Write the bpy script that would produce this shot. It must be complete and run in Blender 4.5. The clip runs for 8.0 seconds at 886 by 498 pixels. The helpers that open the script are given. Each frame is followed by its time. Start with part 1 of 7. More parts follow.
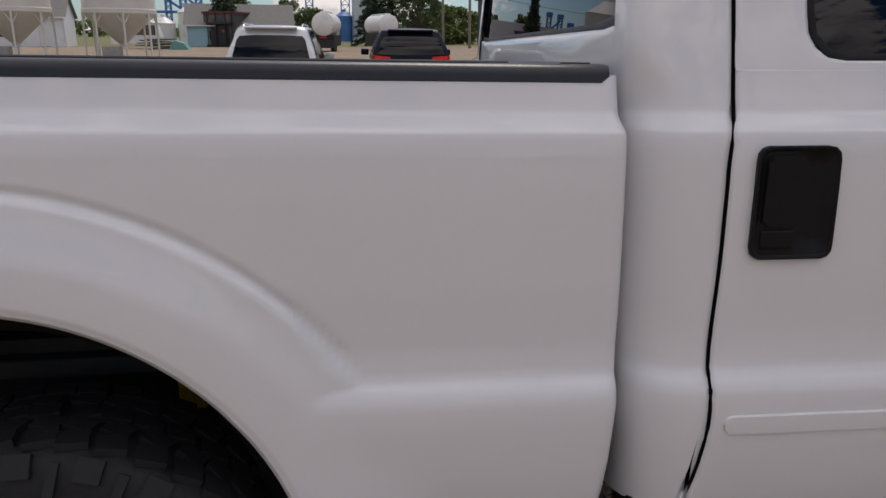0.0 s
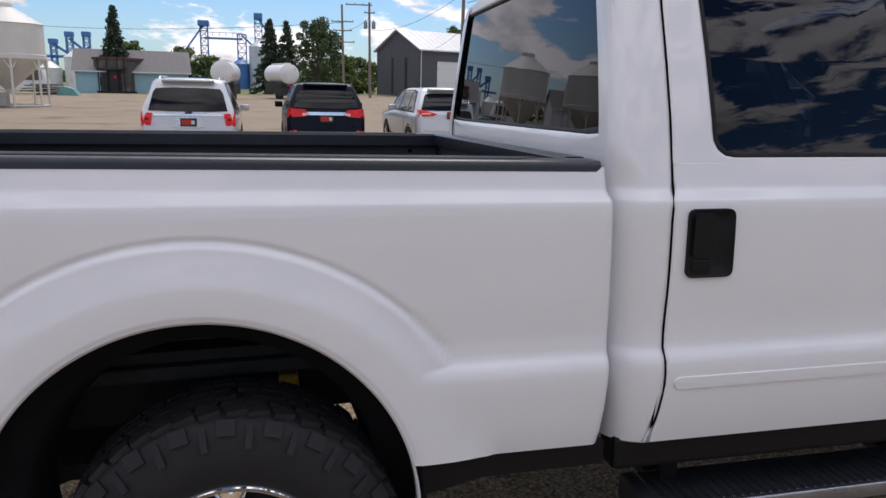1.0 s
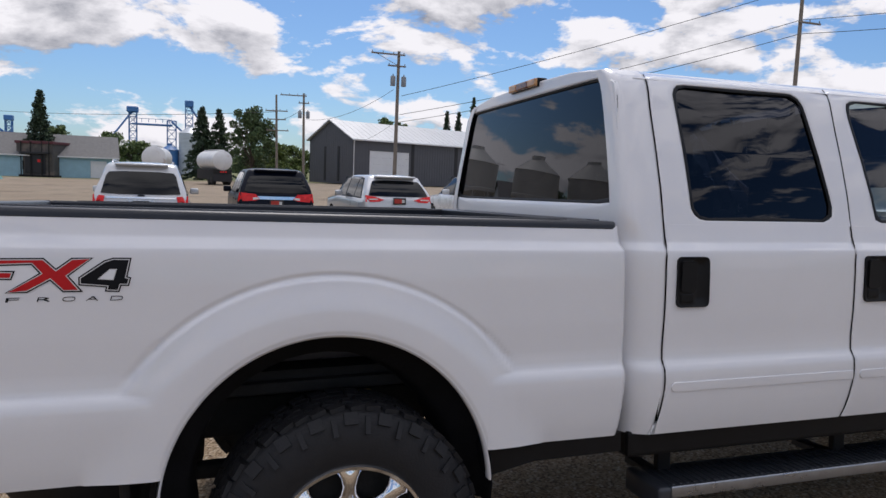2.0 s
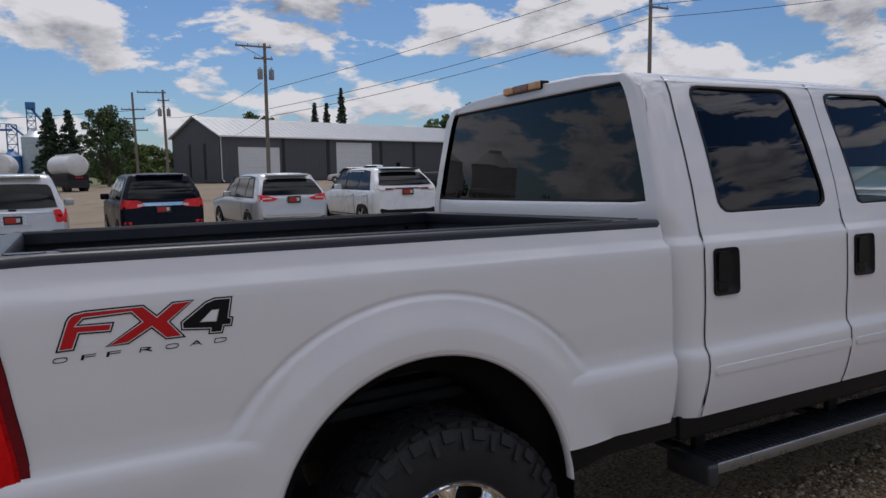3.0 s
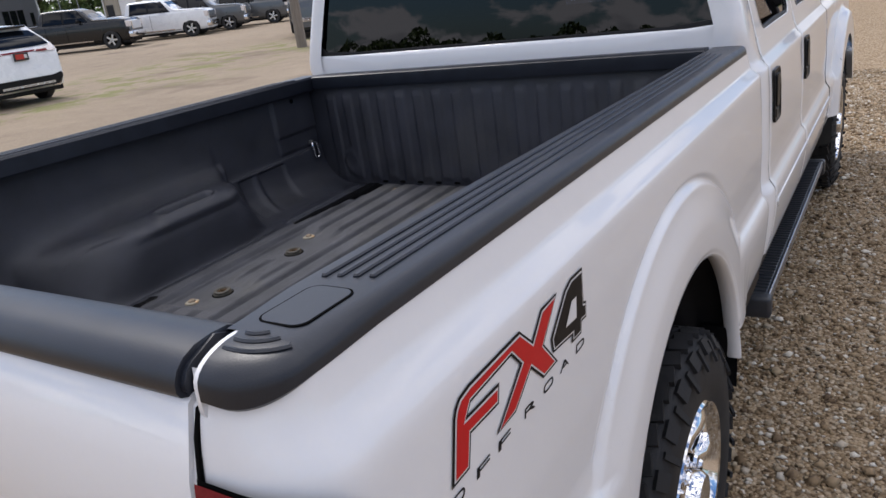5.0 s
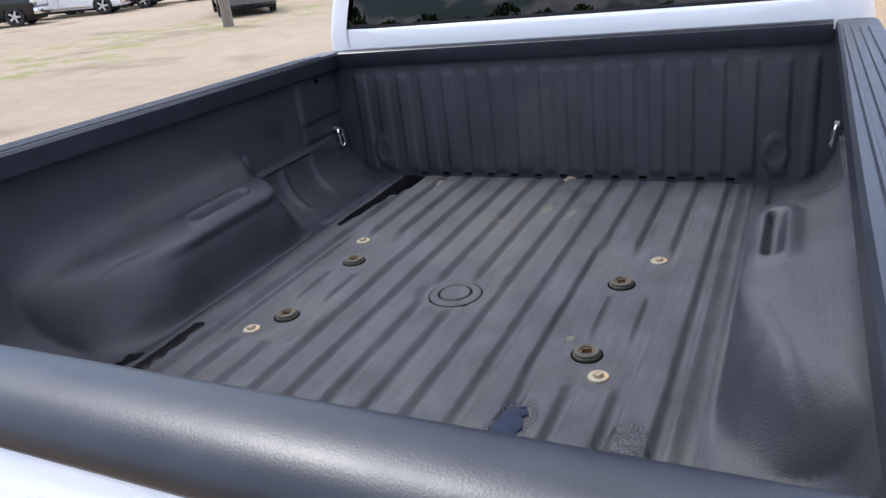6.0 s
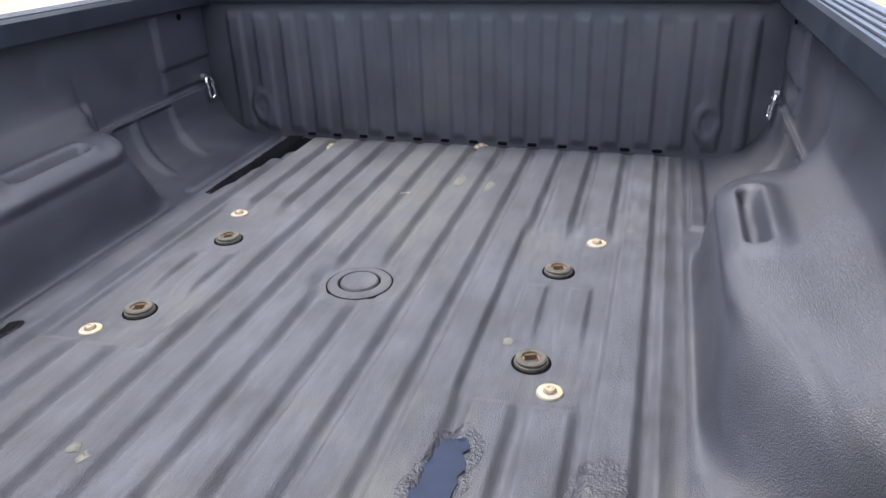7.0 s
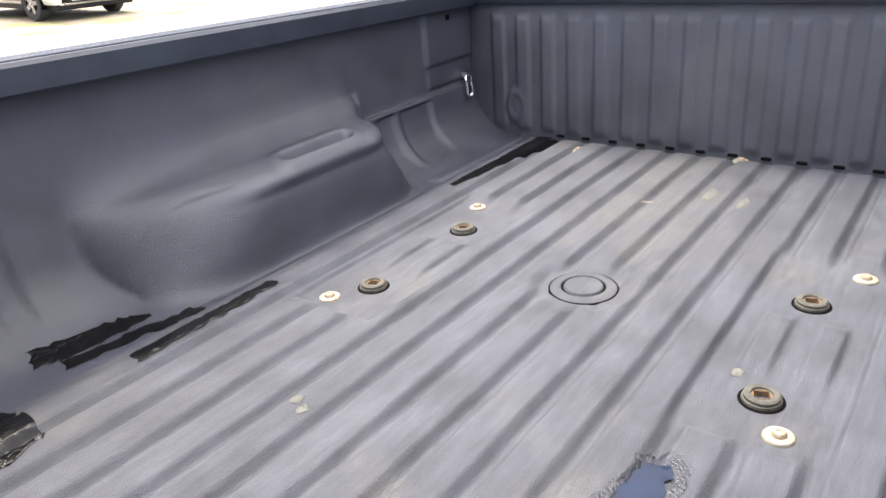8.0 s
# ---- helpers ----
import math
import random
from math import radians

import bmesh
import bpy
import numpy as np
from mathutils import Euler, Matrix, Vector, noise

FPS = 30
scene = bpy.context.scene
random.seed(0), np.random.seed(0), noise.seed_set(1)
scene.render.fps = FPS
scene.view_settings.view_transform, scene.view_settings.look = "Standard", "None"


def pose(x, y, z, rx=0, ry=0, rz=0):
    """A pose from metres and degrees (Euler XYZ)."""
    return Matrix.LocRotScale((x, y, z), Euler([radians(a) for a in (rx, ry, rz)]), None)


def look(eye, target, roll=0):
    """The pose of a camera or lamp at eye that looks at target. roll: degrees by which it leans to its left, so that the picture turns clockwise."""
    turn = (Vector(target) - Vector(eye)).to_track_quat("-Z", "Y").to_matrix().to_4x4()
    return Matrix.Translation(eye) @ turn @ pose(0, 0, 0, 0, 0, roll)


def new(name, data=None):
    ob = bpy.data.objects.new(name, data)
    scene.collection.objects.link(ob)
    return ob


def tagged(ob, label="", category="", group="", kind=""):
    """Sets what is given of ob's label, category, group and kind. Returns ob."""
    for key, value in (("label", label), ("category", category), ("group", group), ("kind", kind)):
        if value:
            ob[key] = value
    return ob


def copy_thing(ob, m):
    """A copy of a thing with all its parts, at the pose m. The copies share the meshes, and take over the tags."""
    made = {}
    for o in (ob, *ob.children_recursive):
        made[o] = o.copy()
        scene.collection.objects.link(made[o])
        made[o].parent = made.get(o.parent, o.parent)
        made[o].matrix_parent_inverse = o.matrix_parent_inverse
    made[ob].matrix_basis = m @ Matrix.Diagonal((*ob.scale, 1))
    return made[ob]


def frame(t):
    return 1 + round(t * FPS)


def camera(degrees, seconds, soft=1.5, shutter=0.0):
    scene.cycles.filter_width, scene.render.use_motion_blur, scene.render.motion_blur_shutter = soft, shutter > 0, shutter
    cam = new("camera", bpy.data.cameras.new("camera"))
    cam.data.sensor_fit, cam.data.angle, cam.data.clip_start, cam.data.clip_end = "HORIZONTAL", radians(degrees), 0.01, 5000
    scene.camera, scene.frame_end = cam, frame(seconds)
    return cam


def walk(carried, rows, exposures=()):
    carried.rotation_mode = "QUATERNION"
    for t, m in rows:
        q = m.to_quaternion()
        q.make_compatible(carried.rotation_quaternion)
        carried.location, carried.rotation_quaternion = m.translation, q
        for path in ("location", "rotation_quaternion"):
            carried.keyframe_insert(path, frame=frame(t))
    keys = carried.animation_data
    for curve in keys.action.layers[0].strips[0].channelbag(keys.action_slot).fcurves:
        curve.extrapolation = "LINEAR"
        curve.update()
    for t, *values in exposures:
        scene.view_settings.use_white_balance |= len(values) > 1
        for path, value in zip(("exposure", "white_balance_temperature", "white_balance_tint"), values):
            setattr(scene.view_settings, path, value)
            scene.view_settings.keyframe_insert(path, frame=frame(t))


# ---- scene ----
cam = camera(62.6, 8.0)
PATH = [
    (0, (0.588, -2.053, 1.458), (0.745, -0.126, 0.947), -1.1),
    (0.5, (0.44, -2.349, 1.513), (0.662, -0.42, 1.034), -1.6),
    (1, (0.147, -2.634, 1.584), (0.579, -0.721, 1.193), -0.4),
    (1.2, (0.057, -2.805, 1.553), (0.505, -0.878, 1.262), 0.4),
    (2.3, (-0.63, -3.151, 1.545), (0.067, -1.283, 1.386), -1.1),
    (2.5, (-0.76, -3.123, 1.607), (-0.031, -1.269, 1.439), -2.6),
    (3, (-1.003, -2.884, 1.632), (-0.062, -1.129, 1.438), -3.0),
    (3.5, (-1.245, -2.525, 1.72), (-0.19, -0.85, 1.431), -3.6),
    (4, (-1.422, -2.203, 1.767), (-0.169, -0.718, 1.293), -6.8),
    (4.5, (-1.481, -1.762, 1.796), (-0.063, -0.514, 1.137), -10.4),
    (5, (-1.536, -1.364, 1.795), (0.012, -0.316, 1.083), -8.7),
    (5.2, (-1.544, -1.228, 1.805), (0.026, -0.239, 1.057), -9.6),
    (6.3, (-1.359, -0.645, 1.753), (0.325, 0.083, 0.955), -5.1),
    (6.5, (-1.28, -0.604, 1.721), (0.442, -0.012, 0.895), -4.0),
    (7, (-1.194, -0.547, 1.679), (0.52, -0.021, 0.792), -2.5),
    (7.5, (-1.152, -0.57, 1.665), (0.478, 0.173, 0.774), -3.4),
    (8, (-1.162, -0.573, 1.649), (0.269, 0.555, 0.824), -4.8),
]
EXPOSURES = [(0.0, -0.36, 7020, 16), (0.5, -0.1, 6600, 15), (1.0, 0.02, 6560, 15), (2.3, -0.35, 6400, 14), (3.0, -0.67, 6370, 14), (3.5, -0.7, 6350, 14), (4.0, -0.35, 6400, 14), (4.5, 0.15, 6450, 14), (5.2, 0.33, 6420, 13),
             (6.3, 1.38, 6090, 12), (7.0, 1.97, 6450, 12), (7.5, 2.34, 6650, 12), (8.0, 2.54, 7000, 12)]
# the lot falls away a little under the truck: this tilt takes the truck's own frame into the level world
TILT = pose(0, 0, 0, -1.65, -1.45, 0)
walk(cam, [(t, TILT @ look(e, a, r)) for t, e, a, r in PATH], EXPOSURES)

# ---- world, sun ----
SUN_EL, SUN_AZ = 57.0, 14.0          # degrees; azimuth clockwise from +y
world = bpy.data.worlds.new("sky")
scene.world = world
world.use_nodes = True
W = world.node_tree
W.nodes.clear()


def wn(kind, **sets):
    n = W.nodes.new(kind)
    for k, v in sets.items():
        n.inputs[k].default_value = v
    return n


def wmath(op, a, b=None, c=None):
    n = W.nodes.new("ShaderNodeMath")
    n.operation = op
    for i, v in enumerate((a, b, c)):
        if v is None:
            continue
        if isinstance(v, (int, float)):
            n.inputs[i].default_value = v
        else:
            W.links.new(v, n.inputs[i])
    return n.outputs[0]


def build_sky():
    sky = W.nodes.new("ShaderNodeTexSky")
    sky.sky_type = "NISHITA"
    sky.sun_disc = False
    sky.sun_elevation, sky.sun_rotation = radians(SUN_EL), radians(SUN_AZ)
    sky.air_density, sky.dust_density, sky.ozone_density = 1.0, 0.6, 1.6
    co = W.nodes.new("ShaderNodeTexCoord")
    sep = W.nodes.new("ShaderNodeSeparateXYZ")
    W.links.new(co.outputs["Generated"], sep.inputs[0])
    # cumulus: puffs squeezed in height, lit from above, closing up and brightened overhead
    mp = W.nodes.new("ShaderNodeMapping")
    mp.inputs["Location"].default_value = CLOUD_SHIFT
    mp.inputs["Scale"].default_value = (1.0, 1.0, 2.3)
    W.links.new(co.outputs["Generated"], mp.inputs[0])
    up = W.nodes.new("ShaderNodeVectorMath")
    up.operation = "ADD"
    up.inputs[1].default_value = (0.0, 0.0, 0.060)
    W.links.new(mp.outputs[0], up.inputs[0])

    def cloud_noise(src):
        n = wn("ShaderNodeTexNoise", Scale=6.2, Detail=13.0, Roughness=0.59, Distortion=0.15)
        W.links.new(src, n.inputs["Vector"])
        return n.outputs["Fac"]

    here, above = cloud_noise(mp.outputs[0]), cloud_noise(up.outputs[0])
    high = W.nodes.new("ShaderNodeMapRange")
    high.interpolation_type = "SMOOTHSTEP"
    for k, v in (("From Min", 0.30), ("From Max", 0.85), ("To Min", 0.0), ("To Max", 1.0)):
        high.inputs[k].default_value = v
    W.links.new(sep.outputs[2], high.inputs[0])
    ramp = W.nodes.new("ShaderNodeValToRGB")
    ramp.color_ramp.elements[0].position, ramp.color_ramp.elements[1].position = 0.478, 0.525
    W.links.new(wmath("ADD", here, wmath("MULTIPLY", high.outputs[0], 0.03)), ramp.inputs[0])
    lit = wmath("ADD", 0.62, wmath("MULTIPLY", wmath("SUBTRACT", here, above), 4.5))
    thick = W.nodes.new("ShaderNodeMapRange")
    for k, v in (("From Min", 0.54), ("From Max", 0.74), ("To Min", 0.18), ("To Max", -0.32)):
        thick.inputs[k].default_value = v
    W.links.new(here, thick.inputs[0])
    body = W.nodes.new("ShaderNodeClamp")
    W.links.new(wmath("ADD", lit, thick.outputs[0]), body.inputs[0])
    cc = W.nodes.new("ShaderNodeMix")
    cc.data_type = "RGBA"
    cc.inputs[6].default_value, cc.inputs[7].default_value = (0.27, 0.29, 0.34, 1), (1.0, 1.0, 1.02, 1)
    W.links.new(body.outputs[0], cc.inputs[0])
    skyb = wn("ShaderNodeBackground", Strength=SKY_STRENGTH)
    cloudb = wn("ShaderNodeBackground", Strength=CLOUD_STRENGTH)
    # clouds made up to 1.7 times brighter overhead, to add light from above
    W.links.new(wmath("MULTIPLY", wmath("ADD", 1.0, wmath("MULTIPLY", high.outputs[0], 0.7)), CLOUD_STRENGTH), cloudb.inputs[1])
    tint = W.nodes.new("ShaderNodeMix")
    tint.data_type, tint.blend_type = "RGBA", "MULTIPLY"
    tint.inputs[0].default_value = 1.0
    tint.inputs[7].default_value = (0.70, 0.95, 1.22, 1)
    W.links.new(sky.outputs[0], tint.inputs[6])
    W.links.new(tint.outputs[2], skyb.inputs[0])
    W.links.new(cc.outputs[2], cloudb.inputs[0])
    mix = W.nodes.new("ShaderNodeMixShader")
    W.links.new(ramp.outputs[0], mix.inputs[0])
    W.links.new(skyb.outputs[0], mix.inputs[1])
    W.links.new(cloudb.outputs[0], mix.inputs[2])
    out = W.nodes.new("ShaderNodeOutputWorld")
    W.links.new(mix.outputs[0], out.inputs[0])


CLOUD_SHIFT = (3.1, 1.7, 0.4)
SKY_STRENGTH, CLOUD_STRENGTH = 0.095, 1.05
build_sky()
sun_data = bpy.data.lights.new("sun", "SUN")
sun_data.energy, sun_data.angle, sun_data.color = 1.7, radians(22), (1.0, 0.96, 0.9)
sun = new("sun", sun_data)
sun_dir = Vector((math.sin(radians(SUN_AZ)) * math.cos(radians(SUN_EL)), math.cos(radians(SUN_AZ)) * math.cos(radians(SUN_EL)), math.sin(radians(SUN_EL))))
sun.matrix_world = look(sun_dir * 60, (0, 0, 0))

# ---- materials ----


def mat(name, col, rough=0.5, metal=0.0, var=0.12, scale=8.0, bump=0.0, bscale=120.0, coat=0.0, spec=0.5, tint=None, tint_at=0.62, rvar=0.1, detail=6.0, stretch=(1, 1, 1), rand=0.0, streak=0.0):
    """A surface with large stains, fine grain and relief. tint: a second colour in patches."""
    m = bpy.data.materials.new(name)
    m.use_nodes = True
    t = m.node_tree
    b = t.nodes["Principled BSDF"]
    co = t.nodes.new("ShaderNodeTexCoord")
    mp = t.nodes.new("ShaderNodeMapping")
    mp.inputs["Scale"].default_value = stretch
    t.links.new(co.outputs["Object"], mp.inputs[0])

    def noise_tex(s, d=detail):
        n = t.nodes.new("ShaderNodeTexNoise")
        n.inputs["Scale"].default_value, n.inputs["Detail"].default_value, n.inputs["Roughness"].default_value = s, d, 0.6
        t.links.new(mp.outputs[0], n.inputs["Vector"])
        return n

    n1, n2 = noise_tex(scale), noise_tex(bscale, 3.0)
    dark, light = [c * (1 - var) for c in col[:3]], [min(1, c * (1 + var)) for c in col[:3]]
    r = t.nodes.new("ShaderNodeValToRGB")
    r.color_ramp.elements[0].position, r.color_ramp.elements[1].position = 0.3, 0.7
    r.color_ramp.elements[0].color, r.color_ramp.elements[1].color = (*dark, 1), (*light, 1)
    add = t.nodes.new("ShaderNodeMath")
    add.operation = "MULTIPLY_ADD"
    add.inputs[1].default_value, add.inputs[2].default_value = 0.35, -0.175
    t.links.new(n2.outputs["Fac"], add.inputs[0])
    s2 = t.nodes.new("ShaderNodeMath")
    t.links.new(n1.outputs["Fac"], s2.inputs[0])
    t.links.new(add.outputs[0], s2.inputs[1])
    t.links.new(s2.outputs[0], r.inputs[0])
    colour = r.outputs[0]
    if tint:
        n3 = noise_tex(scale * 0.37)
        r3 = t.nodes.new("ShaderNodeValToRGB")
        r3.color_ramp.elements[0].position, r3.color_ramp.elements[1].position = tint_at - 0.06, tint_at + 0.06
        t.links.new(n3.outputs["Fac"], r3.inputs[0])
        mx = t.nodes.new("ShaderNodeMix")
        mx.data_type = "RGBA"
        mx.inputs[7].default_value = (*tint, 1)
        t.links.new(r3.outputs[0], mx.inputs[0])
        t.links.new(colour, mx.inputs[6])
        colour = mx.outputs[2]
    if streak:                                           # fine scuffs drawn out along x
        m2 = t.nodes.new("ShaderNodeMapping")
        m2.inputs["Scale"].default_value = (11.0, 75.0, 30.0)
        t.links.new(co.outputs["Object"], m2.inputs[0])
        n4 = t.nodes.new("ShaderNodeTexNoise")
        n4.inputs["Scale"].default_value, n4.inputs["Detail"].default_value, n4.inputs["Roughness"].default_value = 1.0, 6.0, 0.7
        t.links.new(m2.outputs[0], n4.inputs["Vector"])
        r4 = t.nodes.new("ShaderNodeMapRange")
        r4.inputs[1].default_value, r4.inputs[2].default_value, r4.inputs[3].default_value, r4.inputs[4].default_value = 0.3, 0.72, 1 - streak, 1 + streak
        t.links.new(n4.outputs["Fac"], r4.inputs[0])
        mu = t.nodes.new("ShaderNodeVectorMath")
        mu.operation = "SCALE"
        t.links.new(colour, mu.inputs[0])
        t.links.new(r4.outputs[0], mu.inputs["Scale"])
        colour = mu.outputs[0]
    if rand:
        oi = t.nodes.new("ShaderNodeNewGeometry")
        hv = t.nodes.new("ShaderNodeHueSaturation")
        mr = t.nodes.new("ShaderNodeMapRange")
        mr.inputs["To Min"].default_value, mr.inputs["To Max"].default_value = 1 - rand, 1 + rand
        t.links.new(oi.outputs["Random Per Island"], mr.inputs[0])
        t.links.new(mr.outputs[0], hv.inputs["Value"])
        t.links.new(colour, hv.inputs["Color"])
        colour = hv.outputs[0]
    t.links.new(colour, b.inputs["Base Color"])
    rr = t.nodes.new("ShaderNodeMapRange")
    rr.inputs["To Min"].default_value, rr.inputs["To Max"].default_value = max(0.02, rough - rvar), min(1, rough + rvar)
    t.links.new(n1.outputs["Fac"], rr.inputs[0])
    t.links.new(rr.outputs[0], b.inputs["Roughness"])
    b.inputs["Metallic"].default_value = metal
    b.inputs["Specular IOR Level"].default_value = spec
    b.inputs["Coat Weight"].default_value = coat
    b.inputs["Coat Roughness"].default_value = 0.04
    if bump:
        bp = t.nodes.new("ShaderNodeBump")
        bp.inputs["Strength"].default_value, bp.inputs["Distance"].default_value = bump, 0.004
        t.links.new(n2.outputs["Fac"], bp.inputs["Height"])
        t.links.new(bp.outputs[0], b.inputs["Normal"])
    return m


def glass(name, col, through_col, rough=0.004, ior=1.55):
    """Tinted pane: clear tinted body, gloss by Fresnel."""
    m = bpy.data.materials.new(name)
    m.use_nodes = True
    t = m.node_tree
    t.nodes.clear()
    tr = t.nodes.new("ShaderNodeBsdfTransparent")
    tr.inputs[0].default_value = (*through_col, 1)
    gl = t.nodes.new("ShaderNodeBsdfGlossy")
    gl.inputs[0].default_value, gl.inputs["Roughness"].default_value = (*col, 1), rough
    fr = t.nodes.new("ShaderNodeFresnel")
    fr.inputs[0].default_value = ior
    mx = t.nodes.new("ShaderNodeMixShader")
    t.links.new(fr.outputs[0], mx.inputs[0])
    t.links.new(tr.outputs[0], mx.inputs[1])
    t.links.new(gl.outputs[0], mx.inputs[2])
    o = t.nodes.new("ShaderNodeOutputMaterial")
    t.links.new(mx.outputs[0], o.inputs[0])
    return m


PAINT = mat("white_paint", (0.75, 0.748, 0.765), 0.38, var=0.015, scale=3, coat=0.85, spec=0.4, rvar=0.05)
CAP = mat("rail_cap_plastic", (0.012, 0.0145, 0.022), 0.36, var=0.25, scale=14, bump=0.07, bscale=500, spec=0.5)
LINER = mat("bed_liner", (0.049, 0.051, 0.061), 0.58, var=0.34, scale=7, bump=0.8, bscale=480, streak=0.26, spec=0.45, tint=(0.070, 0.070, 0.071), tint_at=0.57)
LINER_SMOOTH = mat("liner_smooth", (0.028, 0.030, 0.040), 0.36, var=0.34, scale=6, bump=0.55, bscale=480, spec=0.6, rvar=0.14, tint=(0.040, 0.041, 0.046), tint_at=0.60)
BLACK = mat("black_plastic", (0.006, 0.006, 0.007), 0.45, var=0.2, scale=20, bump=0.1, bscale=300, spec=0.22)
TAR = mat("wet_tar", (0.0022, 0.0022, 0.0026), 0.13, var=0.3, scale=30, bump=0.7, bscale=110, spec=0.16, rvar=0.06)
WORN = mat("rubbed_liner", (0.022, 0.023, 0.030), 0.34, var=0.4, scale=45, bump=1.0, bscale=190, spec=0.5)
BOARD = mat("board_plastic", (0.026, 0.029, 0.036), 0.38, var=0.2, scale=12, bump=0.08, bscale=300, spec=0.55)
UNDER = mat("underbody", (0.012, 0.0115, 0.011), 0.8, var=0.5, scale=9, bump=0.3, bscale=60, tint=(0.035, 0.027, 0.02), tint_at=0.68)
ARCH_LINER = mat("arch_liner", (0.005, 0.005, 0.006), 0.75, var=0.4, scale=14, bump=0.3, bscale=90, spec=0.2)
RUBBER = mat("rubber", (0.008, 0.008, 0.010), 0.7, var=0.35, scale=12, bump=0.25, bscale=150, tint=(0.022, 0.021, 0.020), tint_at=0.66)
CHROME = mat("chrome", (0.82, 0.82, 0.84), 0.07, metal=1.0, var=0.03, scale=15, rvar=0.03)
STEEL = mat("dull_steel", (0.45, 0.44, 0.43), 0.4, metal=0.9, var=0.25, scale=40, tint=(0.25, 0.14, 0.07), tint_at=0.6)
HEAD = mat("screw_steel", (0.26, 0.20, 0.14), 0.6, metal=0.2, var=0.35, scale=90, tint=(0.10, 0.065, 0.035), tint_at=0.6)
RUST = mat("rusty_steel", (0.058, 0.053, 0.043), 0.7, metal=0.2, var=0.4, scale=60, bump=0.5, bscale=300, tint=(0.14, 0.085, 0.04), tint_at=0.66)
CREAM = mat("washer_cream", (0.21, 0.19, 0.145), 0.6, var=0.2, scale=60, tint=(0.4, 0.25, 0.12), tint_at=0.6)
BRIGHT_RED = mat("bright_red_lens", (0.66, 0.006, 0.008), 0.22, var=0.2, scale=20, coat=0.04, spec=0.12)
RED_LENS = mat("red_lens", (0.40, 0.003, 0.006), 0.22, var=0.45, scale=22, coat=0.04, spec=0.12, stretch=(1, 1, 5))
DARK_RED = mat("dark_red_lens", (0.14, 0.004, 0.011), 0.2, var=0.3, scale=12, coat=0.08, spec=0.2)
CLEAR_LENS = mat("clear_lens", (0.72, 0.66, 0.63), 0.15, var=0.25, scale=30, coat=0.8, stretch=(1, 1, 6))
AMBER = mat("amber_lens", (0.62, 0.30, 0.10), 0.2, var=0.25, scale=25, coat=0.6)
BROWN_LENS = mat("brown_red_lens", (0.20, 0.065, 0.03), 0.22, var=0.35, scale=60, coat=0.5)
DECAL_RED = mat("decal_red", (0.50, 0.009, 0.012), 0.35, var=0.06, scale=20, spec=0.25)
DEEP_RED = mat("deep_red_line", (0.26, 0.003, 0.006), 0.3, var=0.2, scale=10, coat=0.05, spec=0.15)
LENS_SHADE = mat("lens_shade", (0.48, 0.42, 0.40), 0.2, var=0.3, scale=40, coat=0.6)
RUSTY_RED = mat("orange_rust", (0.10, 0.058, 0.027), 0.85, var=0.5, scale=90, bump=0.4, bscale=400)
DECAL_WHITE = mat("decal_white", (0.62, 0.61, 0.61), 0.35, var=0.04, scale=20)
DECAL_BLACK = mat("decal_black", (0.006, 0.006, 0.008), 0.4, var=0.1, scale=20, spec=0.15)
# near-black for seams, gaps and holes, their shade put into the colour
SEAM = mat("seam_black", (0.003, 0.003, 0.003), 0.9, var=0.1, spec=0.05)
GREEN_PUDDLE = mat("bare_blue_patch", (0.005, 0.010, 0.026), 0.3, var=0.3, scale=20, spec=0.22)
TINT = glass("tinted_glass", (0.95, 0.95, 1.0), (0.014, 0.016, 0.024), ior=1.45)
POLISHED = mat("dull_polished_trim", (0.34, 0.36, 0.40), 0.3, metal=0.9, var=0.1, scale=20)
TINT_SIDE = glass("tinted_side_glass", (0.95, 0.95, 1.0), (0.018, 0.021, 0.030), ior=1.46)
TINT_LIGHT = glass("front_glass", (0.95, 0.95, 1.0), (0.35, 0.42, 0.42))
SEATS = mat("seat_cloth", (0.06, 0.06, 0.065), 0.9, var=0.2, scale=30)
YELLOW = mat("yellow_rubber", (0.55, 0.36, 0.03), 0.5, var=0.2, scale=30)

# ---- building helpers ----


def mesh(name, verts, faces, material, parent=None, label="", smooth=True, kind=""):
    me = bpy.data.meshes.new(name)
    me.from_pydata([tuple(v) for v in verts], [], faces)
    if smooth:
        me.polygons.foreach_set("use_smooth", [True] * len(me.polygons))
    me.update()
    me.materials.append(material)
    ob = new(name, me)
    if parent is not None:
        ob.parent = parent
    if label:
        ob["label"] = label
    if kind:
        ob["kind"] = kind
    return ob


def part(name, bm, material, parent=None, label="", smooth=False, angle=40):
    me = bpy.data.meshes.new(name)
    bmesh.ops.recalc_face_normals(bm, faces=bm.faces[:])
    bm.to_mesh(me)
    bm.free()
    if smooth:
        me.polygons.foreach_set("use_smooth", [True] * len(me.polygons))
        me.set_sharp_from_angle(angle=radians(angle))
    me.materials.append(material)
    ob = new(name, me)
    if parent is not None:
        ob.parent = parent
    if label:
        ob["label"] = label
    return ob


def thing(name, label, category, group="", kind="", m=None):
    ob = new(name)
    tagged(ob, label, category, group, kind)
    if m is not None:
        ob.matrix_world = m
    return ob


